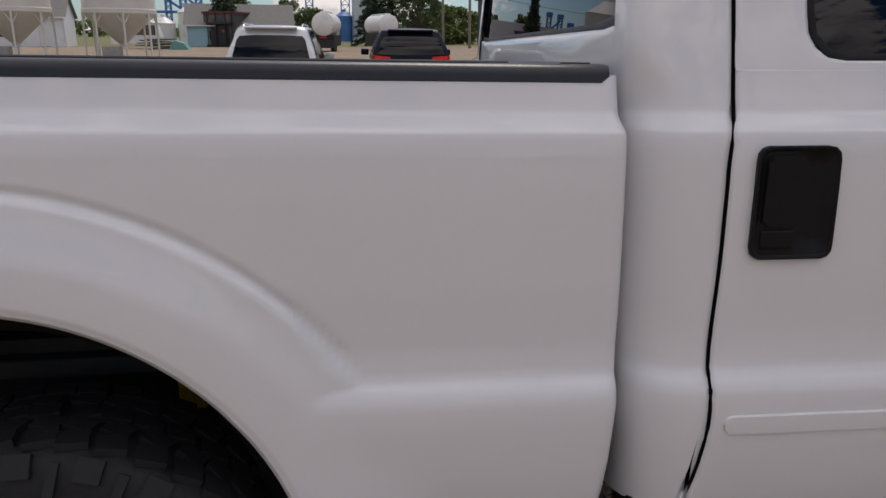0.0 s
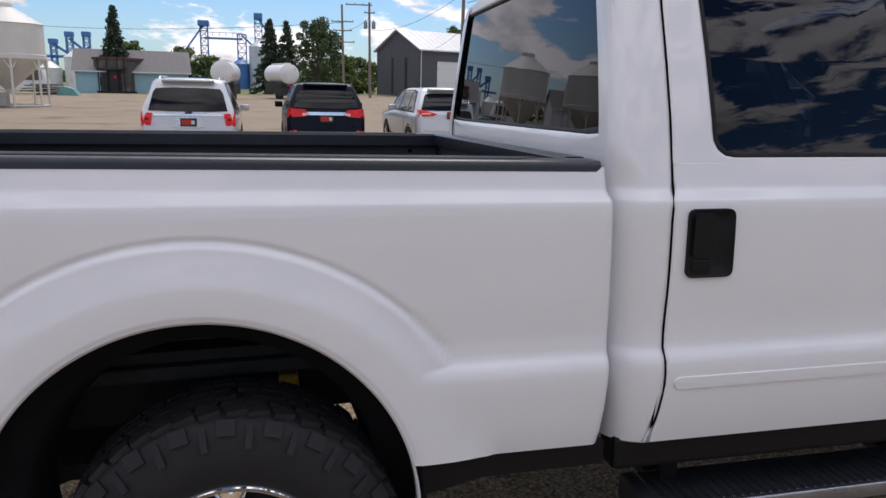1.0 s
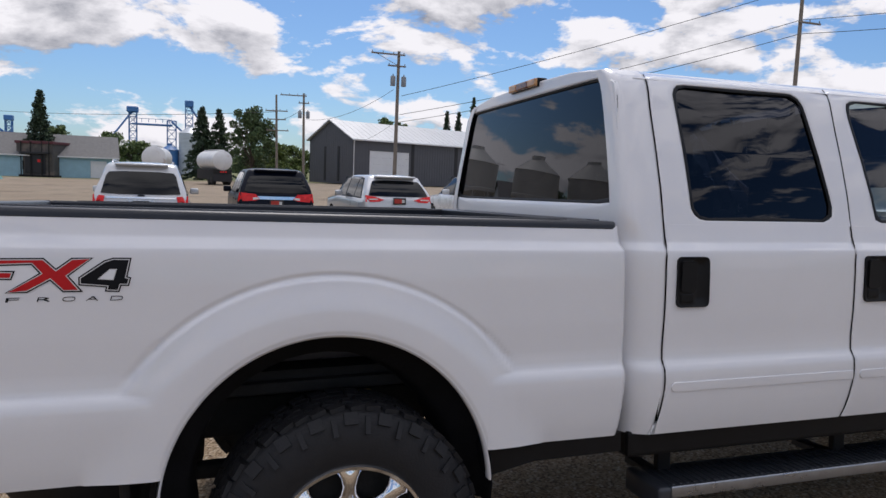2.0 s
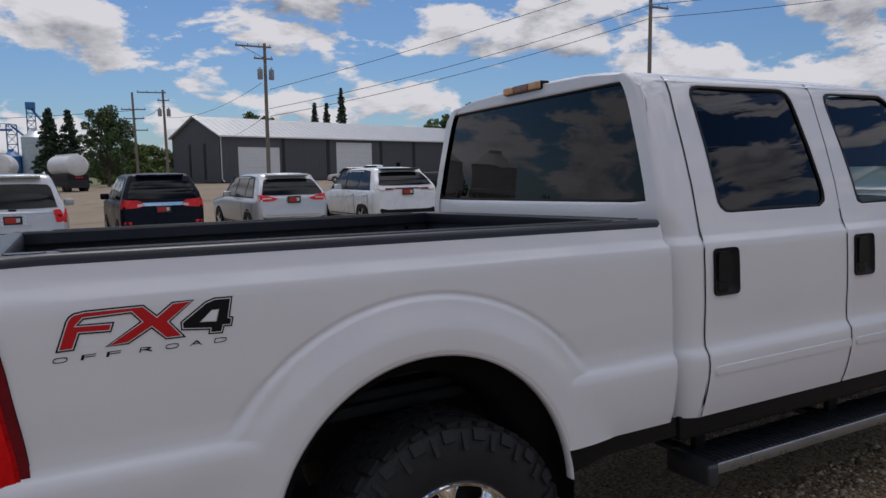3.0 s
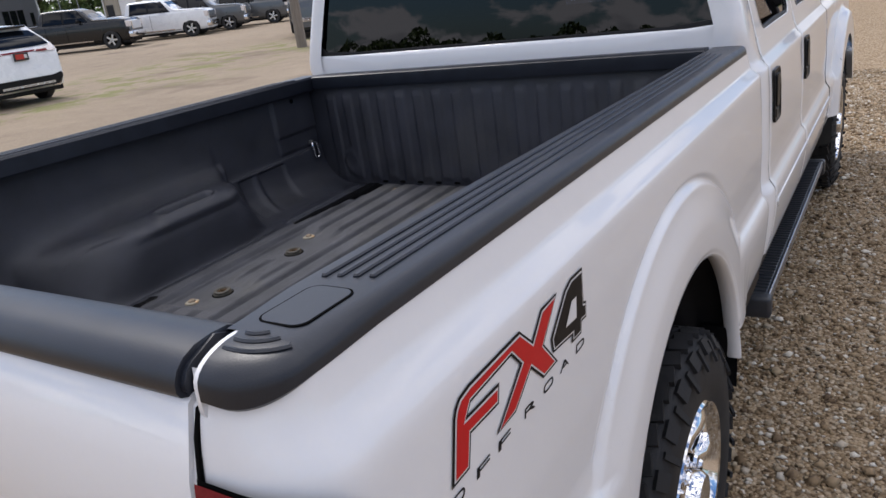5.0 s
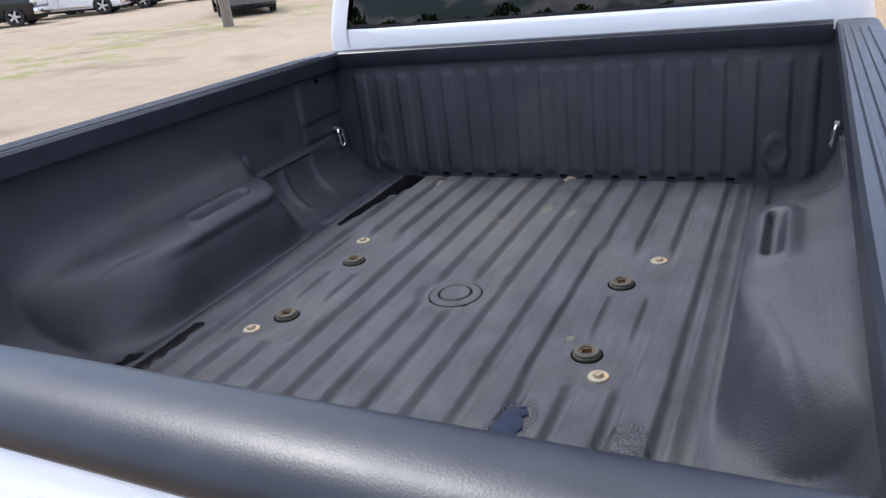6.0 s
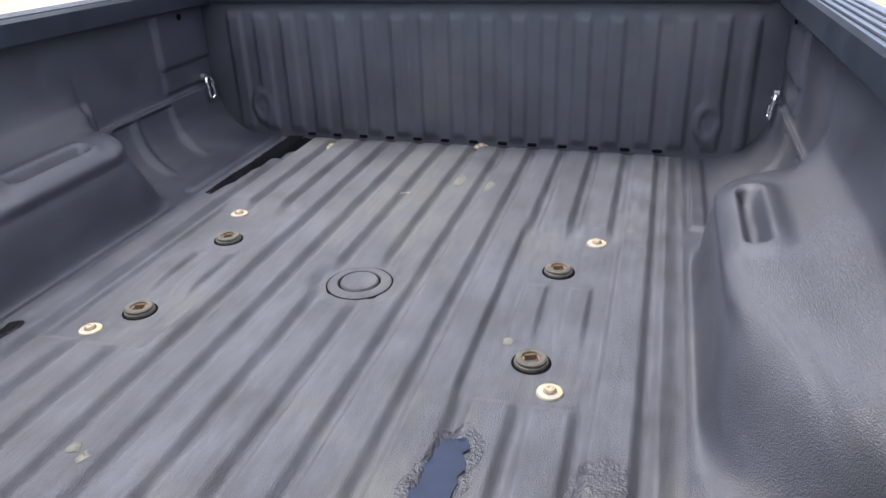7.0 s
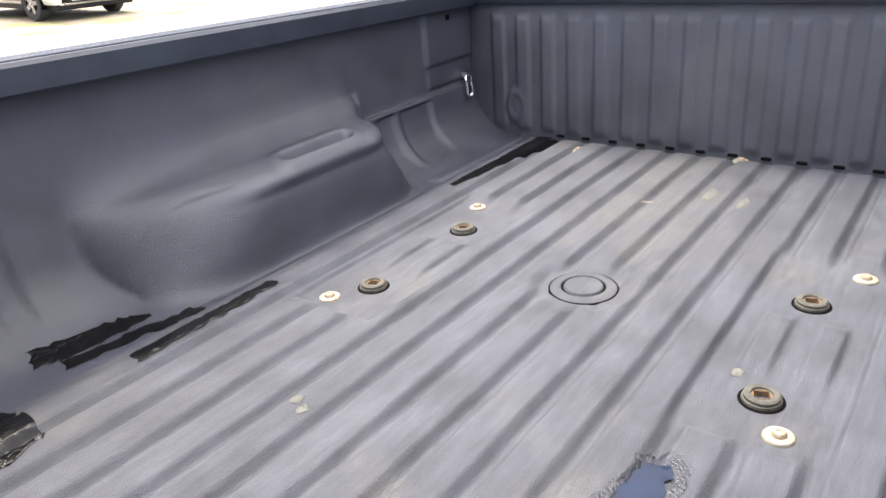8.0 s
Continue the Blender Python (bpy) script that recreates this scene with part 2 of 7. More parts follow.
def add_box(bm, lo, hi, bevel=0.0, seg=2, m=None):
    """A box from corner lo to corner hi, its edges rounded by bevel."""
    r = bmesh.ops.create_cube(bm, size=1)
    vs = r["verts"]
    c, d = [(a + b) / 2 for a, b in zip(lo, hi)], [abs(b - a) for a, b in zip(lo, hi)]
    for v in vs:
        v.co = Vector((v.co.x * d[0] + c[0], v.co.y * d[1] + c[1], v.co.z * d[2] + c[2]))
        if m is not None:
            v.co = m @ v.co
    if bevel:
        es = list({e for v in vs for e in v.link_edges})
        bmesh.ops.bevel(bm, geom=es, offset=bevel, segments=seg, affect="EDGES", profile=0.5)
    return bm


def box(lo, hi, bevel=0.0, seg=2, m=None):
    return add_box(bmesh.new(), lo, hi, bevel, seg, m)


def extrude_poly(pts, axis, a, b, bm=None):
    """A closed outline pushed from a to b along axis x, y or z. Outline in the other two axes, in order."""
    bm = bm or bmesh.new()
    put = {"x": lambda p, q: (q, p[0], p[1]), "y": lambda p, q: (p[0], q, p[1]), "z": lambda p, q: (p[0], p[1], q)}[axis]
    f0 = [bm.verts.new(put(p, a)) for p in pts]
    f1 = [bm.verts.new(put(p, b)) for p in pts]
    n = len(pts)
    for i in range(n):
        bm.faces.new((f0[i], f0[(i + 1) % n], f1[(i + 1) % n], f1[i]))
    bm.faces.new(f0)
    bm.faces.new(f1[::-1])
    return bm


def add_lathe(bm, prof, n=32, centre=(0, 0, 0), axis="y", closed=False):
    """Turn a profile of (radius, along) about an axis."""
    rings = []
    for i in range(n):
        a = 2 * math.pi * i / n
        ring = []
        for r, h in prof:
            u, v = r * math.cos(a), r * math.sin(a)
            p = {"y": (u, h, v), "z": (u, v, h), "x": (h, u, v)}[axis]
            ring.append(bm.verts.new(Vector(p) + Vector(centre)))
        rings.append(ring)
    k = len(prof)
    for i in range(n):
        a, b = rings[i], rings[(i + 1) % n]
        for j in range(k if closed else k - 1):
            j2 = (j + 1) % k
            if prof[j][0] < 1e-6 and prof[j2][0] < 1e-6:
                continue
            try:
                if prof[j][0] < 1e-6:
                    bm.faces.new((a[j], a[j2], b[j2]))
                elif prof[j2][0] < 1e-6:
                    bm.faces.new((a[j], a[j2], b[j]))
                else:
                    bm.faces.new((a[j], a[j2], b[j2], b[j]))
            except ValueError:
                pass
    bmesh.ops.remove_doubles(bm, verts=bm.verts[:], dist=1e-6)
    return bm


def add_tube(bm, pts, r, n=8, r2=None):
    """A round bar along points, tapering from r to r2."""
    pts = [Vector(p) for p in pts]
    r2 = r if r2 is None else r2
    rings = []
    for i, p in enumerate(pts):
        d = (pts[min(i + 1, len(pts) - 1)] - pts[max(i - 1, 0)]).normalized()
        u = d.orthogonal().normalized() if i == 0 else (u - d * u.dot(d)).normalized()
        w = d.cross(u)
        rr = r + (r2 - r) * i / max(1, len(pts) - 1)
        rings.append([bm.verts.new(p + rr * (math.cos(2 * math.pi * k / n) * u + math.sin(2 * math.pi * k / n) * w)) for k in range(n)])
    for a, b in zip(rings, rings[1:]):
        for k in range(n):
            bm.faces.new((a[k], a[(k + 1) % n], b[(k + 1) % n], b[k]))
    bm.faces.new(rings[0][::-1])
    bm.faces.new(rings[-1])
    return bm


def grid_mesh(fn, us, vs):
    """Vertices and faces of a sheet fn(u, v)."""
    verts = [fn(u, v) for u in us for v in vs]
    nv = len(vs)
    faces = [(i * nv + j, (i + 1) * nv + j, (i + 1) * nv + j + 1, i * nv + j + 1) for i in range(len(us) - 1) for j in range(nv - 1)]
    return verts, faces


def lerp_table(tab, x):
    if x <= tab[0][0]:
        return tab[0][1]
    for (a, p), (b, q) in zip(tab, tab[1:]):
        if x <= b:
            return p + (q - p) * (x - a) / (b - a)
    return tab[-1][1]


def smooth01(a, b, x):
    s = min(1, max(0, (x - a) / (b - a)))
    return s * s * (3 - 2 * s)


def frange(a, b, n):
    return [a + (b - a) * i / (n - 1) for i in range(n)]


def rounded(x0, x1, z0, z1, r, skew0=0.0, skew1=0.0, n=8):
    """Outline with rounded corners, anticlockwise from the lower left; its sides lean by skew."""
    out = []
    for cx, cz, a0 in ((x1 - r, z0 + r, -90), (x1 - r, z1 - r, 0), (x0 + r, z1 - r, 90), (x0 + r, z0 + r, 180)):
        for k in range(n):
            a = radians(a0 + 90 * k / (n - 1))
            x, z = cx + r * math.cos(a), cz + r * math.sin(a)
            u = (x - x0) / (x1 - x0)
            x += (z - z0) / (z1 - z0) * (skew0 * (1 - u) + skew1 * u)
            out.append((x, z))
    return out


# ---- ground ----
def ground_z(x, y):
    d = math.hypot(x, y)
    return 0.02 + 0.25 * math.tanh(0.0253 * x / 0.25) - 0.15 * math.tanh(0.0288 * y / 0.15) + 0.15 * smooth01(30, 95, d)


def ground_material():
    m = bpy.data.materials.new("lot_gravel")
    m.use_nodes = True
    t = m.node_tree
    b = t.nodes["Principled BSDF"]
    b.inputs["Roughness"].default_value = 0.9
    b.inputs["Specular IOR Level"].default_value = 0.25
    co = t.nodes.new("ShaderNodeTexCoord")

    def tex(kind, scale, **k):
        n = t.nodes.new(kind)
        n.inputs["Scale"].default_value = scale
        for a, v in k.items():
            n.inputs[a].default_value = v
        t.links.new(co.outputs["Object"], n.inputs["Vector"])
        return n

    def ramp(src, stops):
        r = t.nodes.new("ShaderNodeValToRGB")
        e = r.color_ramp.elements
        while len(e) < len(stops):
            e.new(0.5)
        for el, (p, c) in zip(e, stops):
            el.position, el.color = p, (*c, 1)
        t.links.new(src, r.inputs[0])
        return r.outputs[0]

    def mix(f, a, c, mode="MIX"):
        n = t.nodes.new("ShaderNodeMix")
        n.data_type, n.blend_type = "RGBA", mode
        for i, v in ((0, f), (6, a), (7, c)):
            if isinstance(v, (int, float)):
                n.inputs[i].default_value = v
            elif isinstance(v, tuple):
                n.inputs[i].default_value = (*v, 1)
            else:
                t.links.new(v, n.inputs[i])
        return n.outputs[2]

    stones = tex("ShaderNodeTexVoronoi", 68)
    stone_col = ramp(stones.outputs["Color"], [(0.0, (0.12, 0.075, 0.042)), (0.35, (0.28, 0.197, 0.115)), (0.7, (0.40, 0.305, 0.20)), (1.0, (0.54, 0.46, 0.36))])
    joint = ramp(stones.outputs["Distance"], [(0.0, (1, 1, 1)), (0.55, (1, 1, 1)), (0.8, (0.5, 0.46, 0.42))])
    gravel = mix(1.0, stone_col, joint, "MULTIPLY")
    big = tex("ShaderNodeTexNoise", 0.16, Detail=8.0, Roughness=0.62)
    mid = tex("ShaderNodeTexNoise", 1.7, Detail=8.0, Roughness=0.65)
    fine = tex("ShaderNodeTexNoise", 38.0, Detail=5.0, Roughness=0.7)
    dirt = mix(0.45, ramp(big.outputs["Fac"], [(0.35, (0.235, 0.178, 0.122)), (0.52, (0.31, 0.24, 0.168)), (0.68, (0.36, 0.29, 0.21))]),
               ramp(mid.outputs["Fac"], [(0.3, (0.20, 0.15, 0.105)), (0.7, (0.38, 0.30, 0.215))]))
    dirt = mix(0.35, dirt, ramp(fine.outputs["Fac"], [(0.3, (0.13, 0.10, 0.07)), (0.7, (0.42, 0.36, 0.28))]))
    # dark damp marks where vehicles turn
    damp = tex("ShaderNodeTexNoise", 0.35, Detail=6.0)
    dirt = mix(ramp(damp.outputs["Fac"], [(0.58, (0, 0, 0)), (0.68, (0.55, 0.55, 0.55))]), dirt, (0.12, 0.09, 0.065))
    sep = t.nodes.new("ShaderNodeSeparateXYZ")
    t.links.new(co.outputs["Object"], sep.inputs[0])

    def ranged(src, a, c):
        n = t.nodes.new("ShaderNodeMapRange")
        n.inputs["From Min"].default_value, n.inputs["From Max"].default_value = a, c
        t.links.new(src, n.inputs[0])
        return n.outputs[0]

    def maths(op, a, c):
        n = t.nodes.new("ShaderNodeMath")
        n.operation = op
        for i, v in enumerate((a, c)):
            if isinstance(v, (int, float)):
                n.inputs[i].default_value = v
            else:
                t.links.new(v, n.inputs[i])
        return n.outputs[0]

    wob = maths("MULTIPLY", maths("SUBTRACT", big.outputs["Fac"], 0.5), 8.0)
    yy = maths("ADD", sep.outputs[1], wob)
    colour = mix(ranged(yy, 2.0, 7.0), gravel, dirt)
    # a thin strip of weeds where the row of cars is parked, and a green verge far off
    weeds = maths("MULTIPLY", ranged(yy, 12.0, 14.5), ranged(yy, 20.0, 17.5))
    tuft = tex("ShaderNodeTexNoise", 0.9, Detail=9.0, Roughness=0.7)
    grass = mix(fine.outputs["Fac"], (0.13, 0.145, 0.05), (0.26, 0.24, 0.11))
    colour = mix(maths("MULTIPLY", weeds, ranged(tuft.outputs["Fac"], 0.5, 0.58)), colour, grass)
    far = ranged(yy, 92.0, 104.0)
    colour = mix(maths("MULTIPLY", far, 0.85), colour, (0.14, 0.16, 0.06))
    t.links.new(colour, b.inputs["Base Color"])
    bp = t.nodes.new("ShaderNodeBump")
    bp.inputs["Strength"].default_value, bp.inputs["Distance"].default_value = 0.8, 0.012
    h = maths("SUBTRACT", maths("MULTIPLY", fine.outputs["Fac"], 0.7), stones.outputs["Distance"])
    t.links.new(h, bp.inputs["Height"])
    t.links.new(bp.outputs[0], b.inputs["Normal"])
    return m


def build_ground():
    near = [i * 0.6 for i in range(-20, 21)]
    outer = [14, 17, 20, 25, 30, 36, 44, 54, 66, 80, 95, 120, 160, 240, 400, 800, 1600, 3500]
    c = [-v for v in outer[::-1]] + near + outer

    def f(x, y):
        rough = 0.012 * noise.noise((x * 0.7, y * 0.7, 0.3)) * smooth01(3.2, 6.0, math.hypot(x - 1.5, y))
        return (x, y, ground_z(x, y) + rough)

    v, fc = grid_mesh(f, c, c)
    g = mesh("ground", v, fc, ground_material())
    tagged(g, "brown gravel and dirt dealership lot with weeds", "ground", kind="structure")


build_ground()


def scatter_stones():
    """Loose gravel beside the truck where the eye passes close."""
    rng = np.random.default_rng(4)
    n = 74000
    xs = rng.uniform(-1.0, 8.5, n)
    ys = -0.55 - rng.uniform(0, 1, n) ** 1.25 * 3.6
    size = np.clip(rng.lognormal(math.log(0.0070), 0.48, n), 0.003, 0.030)
    base = np.array([(1, 0, 0), (-1, 0, 0), (0, 1, 0), (0, -1, 0), (0, 0, 1), (0, 0, -1)], float)
    tri = np.array([(0, 2, 4), (2, 1, 4), (1, 3, 4), (3, 0, 4), (2, 0, 5), (1, 2, 5), (3, 1, 5), (0, 3, 5)])
    jit = rng.uniform(0.65, 1.25, (n, 6, 3))
    ang = rng.uniform(0, 2 * np.pi, n)
    v = base[None] * jit * size[:, None, None] * np.array([1.25, 1.0, 0.7])
    v += rng.uniform(-0.25, 0.25, (n, 6, 3)) * size[:, None, None]
    c, s = np.cos(ang)[:, None], np.sin(ang)[:, None]
    x = v[..., 0] * c - v[..., 1] * s + xs[:, None]
    y = v[..., 0] * s + v[..., 1] * c + ys[:, None]
    gz = 0.02 + 0.25 * np.tanh(0.0253 * xs / 0.25) - 0.15 * np.tanh(0.0288 * ys / 0.15)
    z = v[..., 2] + (gz + size * 0.25)[:, None]
    co = np.stack([x, y, z], -1).reshape(-1, 3)
    faces = (tri[None] + 6 * np.arange(n)[:, None, None]).reshape(-1, 3)
    me = bpy.data.meshes.new("loose_gravel")
    me.vertices.add(len(co))
    me.vertices.foreach_set("co", co.ravel())
    me.loops.add(faces.size)
    me.loops.foreach_set("vertex_index", faces.ravel().astype(np.int32))
    me.polygons.add(len(faces))
    me.polygons.foreach_set("loop_start", np.arange(0, faces.size, 3, dtype=np.int32))
    me.update(calc_edges=True)
    m = bpy.data.materials.new("stones")
    m.use_nodes = True
    t = m.node_tree
    g = t.nodes.new("ShaderNodeNewGeometry")
    r = t.nodes.new("ShaderNodeValToRGB")
    stops = [(0.0, (0.10, 0.063, 0.034)), (0.3, (0.25, 0.170, 0.094)), (0.55, (0.335, 0.250, 0.152)), (0.75, (0.385, 0.315, 0.225)), (0.88, (0.46, 0.395, 0.31)), (0.96, (0.66, 0.61, 0.53))]
    e = r.color_ramp.elements
    while len(e) < len(stops):
        e.new(0.5)
    for el, (p, c2) in zip(e, stops):
        el.position, el.color = p, (*c2, 1)
    t.links.new(g.outputs["Random Per Island"], r.inputs[0])
    t.links.new(r.outputs[0], t.nodes["Principled BSDF"].inputs["Base Color"])
    t.nodes["Principled BSDF"].inputs["Roughness"].default_value = 0.85
    me.materials.append(m)
    tagged(new("loose_gravel", me), "loose brown and grey pebbles on the lot", "gravel", kind="stuff")


scatter_stones()


# ---- the pickup truck: x ahead, y to its left, z up; rear axle at x = 0 ----
truck = thing("pickup_truck", "white crew cab pickup truck with black bed rail caps", "pickup truck", m=TILT.copy())
RAKE = 0.0195                      # the body stands nose down against the bed floor
HUB_Z, TYRE_R, WHEELBASE = 0.453, 0.43, 3.95
ARCH_X, ARCH_Z, ARCH_R = -0.052, 0.588, 0.506
FLARE_Z, FLARE_R = 0.552, 0.716          # the flare's crease is a wider circle with a lower centre
BED_FRONT, BOTTOM = 0.942, 0.70


def raked(v):
    return (v[0], v[1], v[2] + RAKE * (0.95 - v[0]))


RISE = 0.012                       # the rail climbs a little more towards the rear than the rest, most of all on the near side


def rake_object(ob, rise=RISE):
    me = ob.data
    co = np.empty(len(me.vertices) * 3)
    me.vertices.foreach_get("co", co)
    co = co.reshape(-1, 3)
    k = np.clip((co[:, 2] - 1.29) / 0.10, 0, 1)
    back = 0.95 - co[:, 0]
    side = np.clip(0.70 - 0.35 * co[:, 1] / 0.87, 0.35, 1.0)
    co[:, 2] += RAKE * back + side * rise * np.maximum(back, 0) * k * k * (3 - 2 * k)
    me.vertices.foreach_set("co", co.ravel())
    me.update()
    return ob


def tuck(p):
    """The tail leans forward towards its top."""
    if p[0] > -1.13:
        return p
    x_rear = lerp_table([(1.15, -1.234), (1.31, -1.217), (1.36, -1.203), (1.40, -1.187), (1.43, -1.184)], p[2])
    return (-1.13 + (p[0] + 1.13) * (x_rear + 1.13) / -0.104, p[1], p[2])


def tpart(name, bm, material, parent=None, label="", smooth=False, angle=40):
    return rake_object(part(name, bm, material, parent or truck, label, smooth, angle))


def tmesh(name, verts, faces, material, parent=None, label="", smooth=True):
    return rake_object(mesh(name, verts, faces, material, parent or truck, label, smooth))


SIDE = [(0.60, 0.955), (0.66, 0.972), (0.74, 0.992), (0.84, 1.003), (0.905, 1.005), (0.925, 1.002), (0.938, 0.995), (0.948, 0.986), (0.956, 0.982), (1.0, 0.978), (1.10, 0.980),
        (1.25, 0.977), (1.315, 0.9735), (1.330, 0.9722), (1.339, 0.9706), (1.342, 0.9692), (1.345, 0.9668), (1.355, 0.9578), (1.364, 0.9490), (1.368, 0.9458), (1.373, 0.9435), (1.380, 0.9418), (1.40, 0.936), (1.45, 0.925),
        (1.55, 0.903), (1.70, 0.860), (1.85, 0.810), (1.93, 0.780), (1.97, 0.755), (2.0, 0.715), (2.02, 0.66)]
FLAT = [(z, (0.982 if z < 0.99 else y)) for z, y in SIDE]
SOFT = [(1.315, 0.9735), (1.330, 0.9715), (1.339, 0.9686), (1.345, 0.9650), (1.355, 0.9568), (1.364, 0.9490), (1.373, 0.9436), (1.380, 0.9405), (1.40, 0.936)]


def side_y(z):
    return lerp_table(SIDE, z)


def bed_y(x, z):
    """The bedside's bulge: the lower ledge and the flare round the wheel opening flow into each other."""
    flat = lerp_table(FLAT, z)
    if 1.315 < z < 1.40:               # the shoulder's edges soften towards the rear corner
        k = smooth01(-0.70, -1.10, x)
        flat = flat * (1 - k) + lerp_table(SOFT, z) * k
    ledge = side_y(z) if z < 1.0 else flat
    r, q = math.hypot(x - ARCH_X, z - FLARE_Z), math.hypot(x - ARCH_X, z - ARCH_Z)
    f = 0.35 * smooth01(FLARE_R + 0.001, FLARE_R - 0.014, r) + 0.65 * smooth01(FLARE_R, FLARE_R - 0.105, r)
    flare = flat + (1.002 - flat + 0.006 * smooth01(FLARE_R - 0.06, ARCH_R + 0.02, q) - 0.004 * smooth01(ARCH_R + 0.015, ARCH_R, q)) * f
    y = max(ledge, flare) if z < 1.0 else flare
    y -= 0.0055 * smooth01(0.012, 0.002, abs(r - FLARE_R - 0.003)) * smooth01(0.955, 1.0, z)
    # the rear corner turns in to the tailgate
    if x < -1.13:
        k = min(1, (-1.13 - x) / 0.095)
        y -= 0.10 * (1 - math.sqrt(max(0, 1 - k * k)))
    return y


def bedside(s, label):
    rows = [BOTTOM, 0.74, 0.80, 0.86, 0.905, 0.918, 0.928, 0.938, 0.943, 0.948, 0.956, 0.97, 0.985] + frange(1.0, 1.32, 34) + [
            1.330, 1.339, 1.342, 1.345, 1.355, 1.364, 1.368, 1.373, 1.380, 1.40, 1.425]
    half = math.sqrt(ARCH_R ** 2 - (BOTTOM - ARCH_Z) ** 2)
    xs = [-1.13 - 0.095 * math.sin(a) for a in frange(math.pi / 2, 0, 10)]
    xs += frange(-1.10, ARCH_X - half - 0.02, 50) + [ARCH_X - half - 0.008]
    verts, faces = [], []

    def block(cols):
        start = len(verts)
        n = len(cols[0])
        for c in cols:
            verts.extend(c)
        for i in range(len(cols) - 1):
            for j in range(n - 1):
                a = start + i * n + j
                faces.append((a, a + n, a + n + 1, a + 1) if s < 0 else (a, a + 1, a + n + 1, a + n))

    def col(x, low):
        zs = [z for z in rows]
        if low > BOTTOM:
            zs = [low + (z - BOTTOM) * (1.425 - low) / (1.425 - BOTTOM) for z in rows]
        return [(x, s * bed_y(x, z), z) for z in zs]

    def arch_cols():
        out = []
        for a in frange(-math.pi / 2 + math.asin((BOTTOM - ARCH_Z) / ARCH_R), math.pi / 2 - math.asin((BOTTOM - ARCH_Z) / ARCH_R), 120):
            x, low = ARCH_X + ARCH_R * math.sin(a), ARCH_Z + ARCH_R * math.cos(a)
            zs = [low + (1.318 - low) * (k / 64) ** 1.1 for k in range(65)] + [1.330, 1.339, 1.342, 1.345, 1.355, 1.364, 1.368, 1.373, 1.380, 1.40, 1.425]
            out.append([(x, s * bed_y(x, z), z) for z in zs])
        return out

    rear_cols = [[(x, s * bed_y(x, z), z) for z in rows] for x in xs + [ARCH_X - half]]
    front = [ARCH_X + half, ARCH_X + half + 0.008] + frange(ARCH_X + half + 0.02, BED_FRONT - 0.012, 40) + [BED_FRONT]
    front_cols = [[(x + (lerp_table([(0.70, -0.010), (0.78, 0.001), (0.90, 0.010), (1.06, 0.015), (1.30, 0.019)], z) - 0.007 * smooth01(1.335, 1.365, z)) * smooth01(0.75, BED_FRONT, x), s * (bed_y(x, z) - (0.008 if x == BED_FRONT else 0)), z) for z in rows] for x in front]
    # the front edge folds in towards the cab
    front_cols.append([(p[0] + 0.003, p[1] - s * 0.07, p[2]) for p in front_cols[-1]])
    # the rear face, in to the tailgate's edge, then folded ahead
    last = rear_cols[0]
    face = [[(-1.226 - 0.003 * u, s * (abs(p[1]) + (0.838 - abs(p[1])) * u), min(p[2], 1.390)) for p in last] for u in (1.0, 0.92, 0.5)]
    rear_cols = [[(-1.15, s * 0.838, min(p[2], 1.390)) for p in last]] + face + rear_cols
    block(rear_cols)
    block(arch_cols())
    block(front_cols)
    ob = tmesh("bedside", [tuck(p) for p in verts], faces, PAINT, label=label)
    # folded lip round the wheel opening
    a0 = math.pi / 2 + 0.02
    v2, f2 = [], []
    for i, a in enumerate(frange(-a0, a0, 73)):
        for dr, dy in ((0.0, 0.0), (-0.006, -0.004), (-0.007, -0.03), (0.004, -0.045)):
            x, z = ARCH_X + (ARCH_R + dr) * math.sin(a), ARCH_Z + (ARCH_R + dr) * math.cos(a)
            zz = max(z, 0.6)
            v2.append((x, s * (bed_y(x, max(zz, BOTTOM)) + dy + 0.001), zz))
    for i in range(72):
        for j in range(3):
            a = i * 4 + j
            f2.append((a, a + 1, a + 5, a + 4))
    tmesh("arch_lip", v2, f2, PAINT, ob)
    return ob


# the bed's outer front wall, dark in colour for the narrow cab gap's shade
tpart("bed_front_wall", box((0.925, -0.960, 0.70), (0.950, 0.960, 1.335), 0.003), UNDER)
bedside(-1, "white bedside with a flared wheel arch")
bedside(1, "white bedside with a flared wheel arch")


def arch_tunnel(s):
    v, f = [], []
    n = 25
    for a in frange(-1.75, 1.75, n):
        for y, r in ((0.995, 0.515), (0.96, 0.53), (0.885, 0.525), (0.872, 0.43), (0.70, 0.40)):
            v.append((ARCH_X + r * math.sin(a), s * y, ARCH_Z + r * math.cos(a)))
    for i in range(n - 1):
        for j in range(4):
            f.append((i * 5 + j, i * 5 + j + 1, i * 5 + j + 6, i * 5 + j + 5))
    tmesh("wheel_housing", v, f, ARCH_LINER)


arch_tunnel(-1), arch_tunnel(1)

# black stone guard under the bedside ahead of the wheel, and behind it
for s in (-1, 1):
    tpart("stone_guard", extrude_poly([(0.44, 0.70), (0.955, 0.705), (0.955, 0.64), (0.62, 0.635), (0.455, 0.60)], "y", s * 0.90, s * 0.975), BLACK)


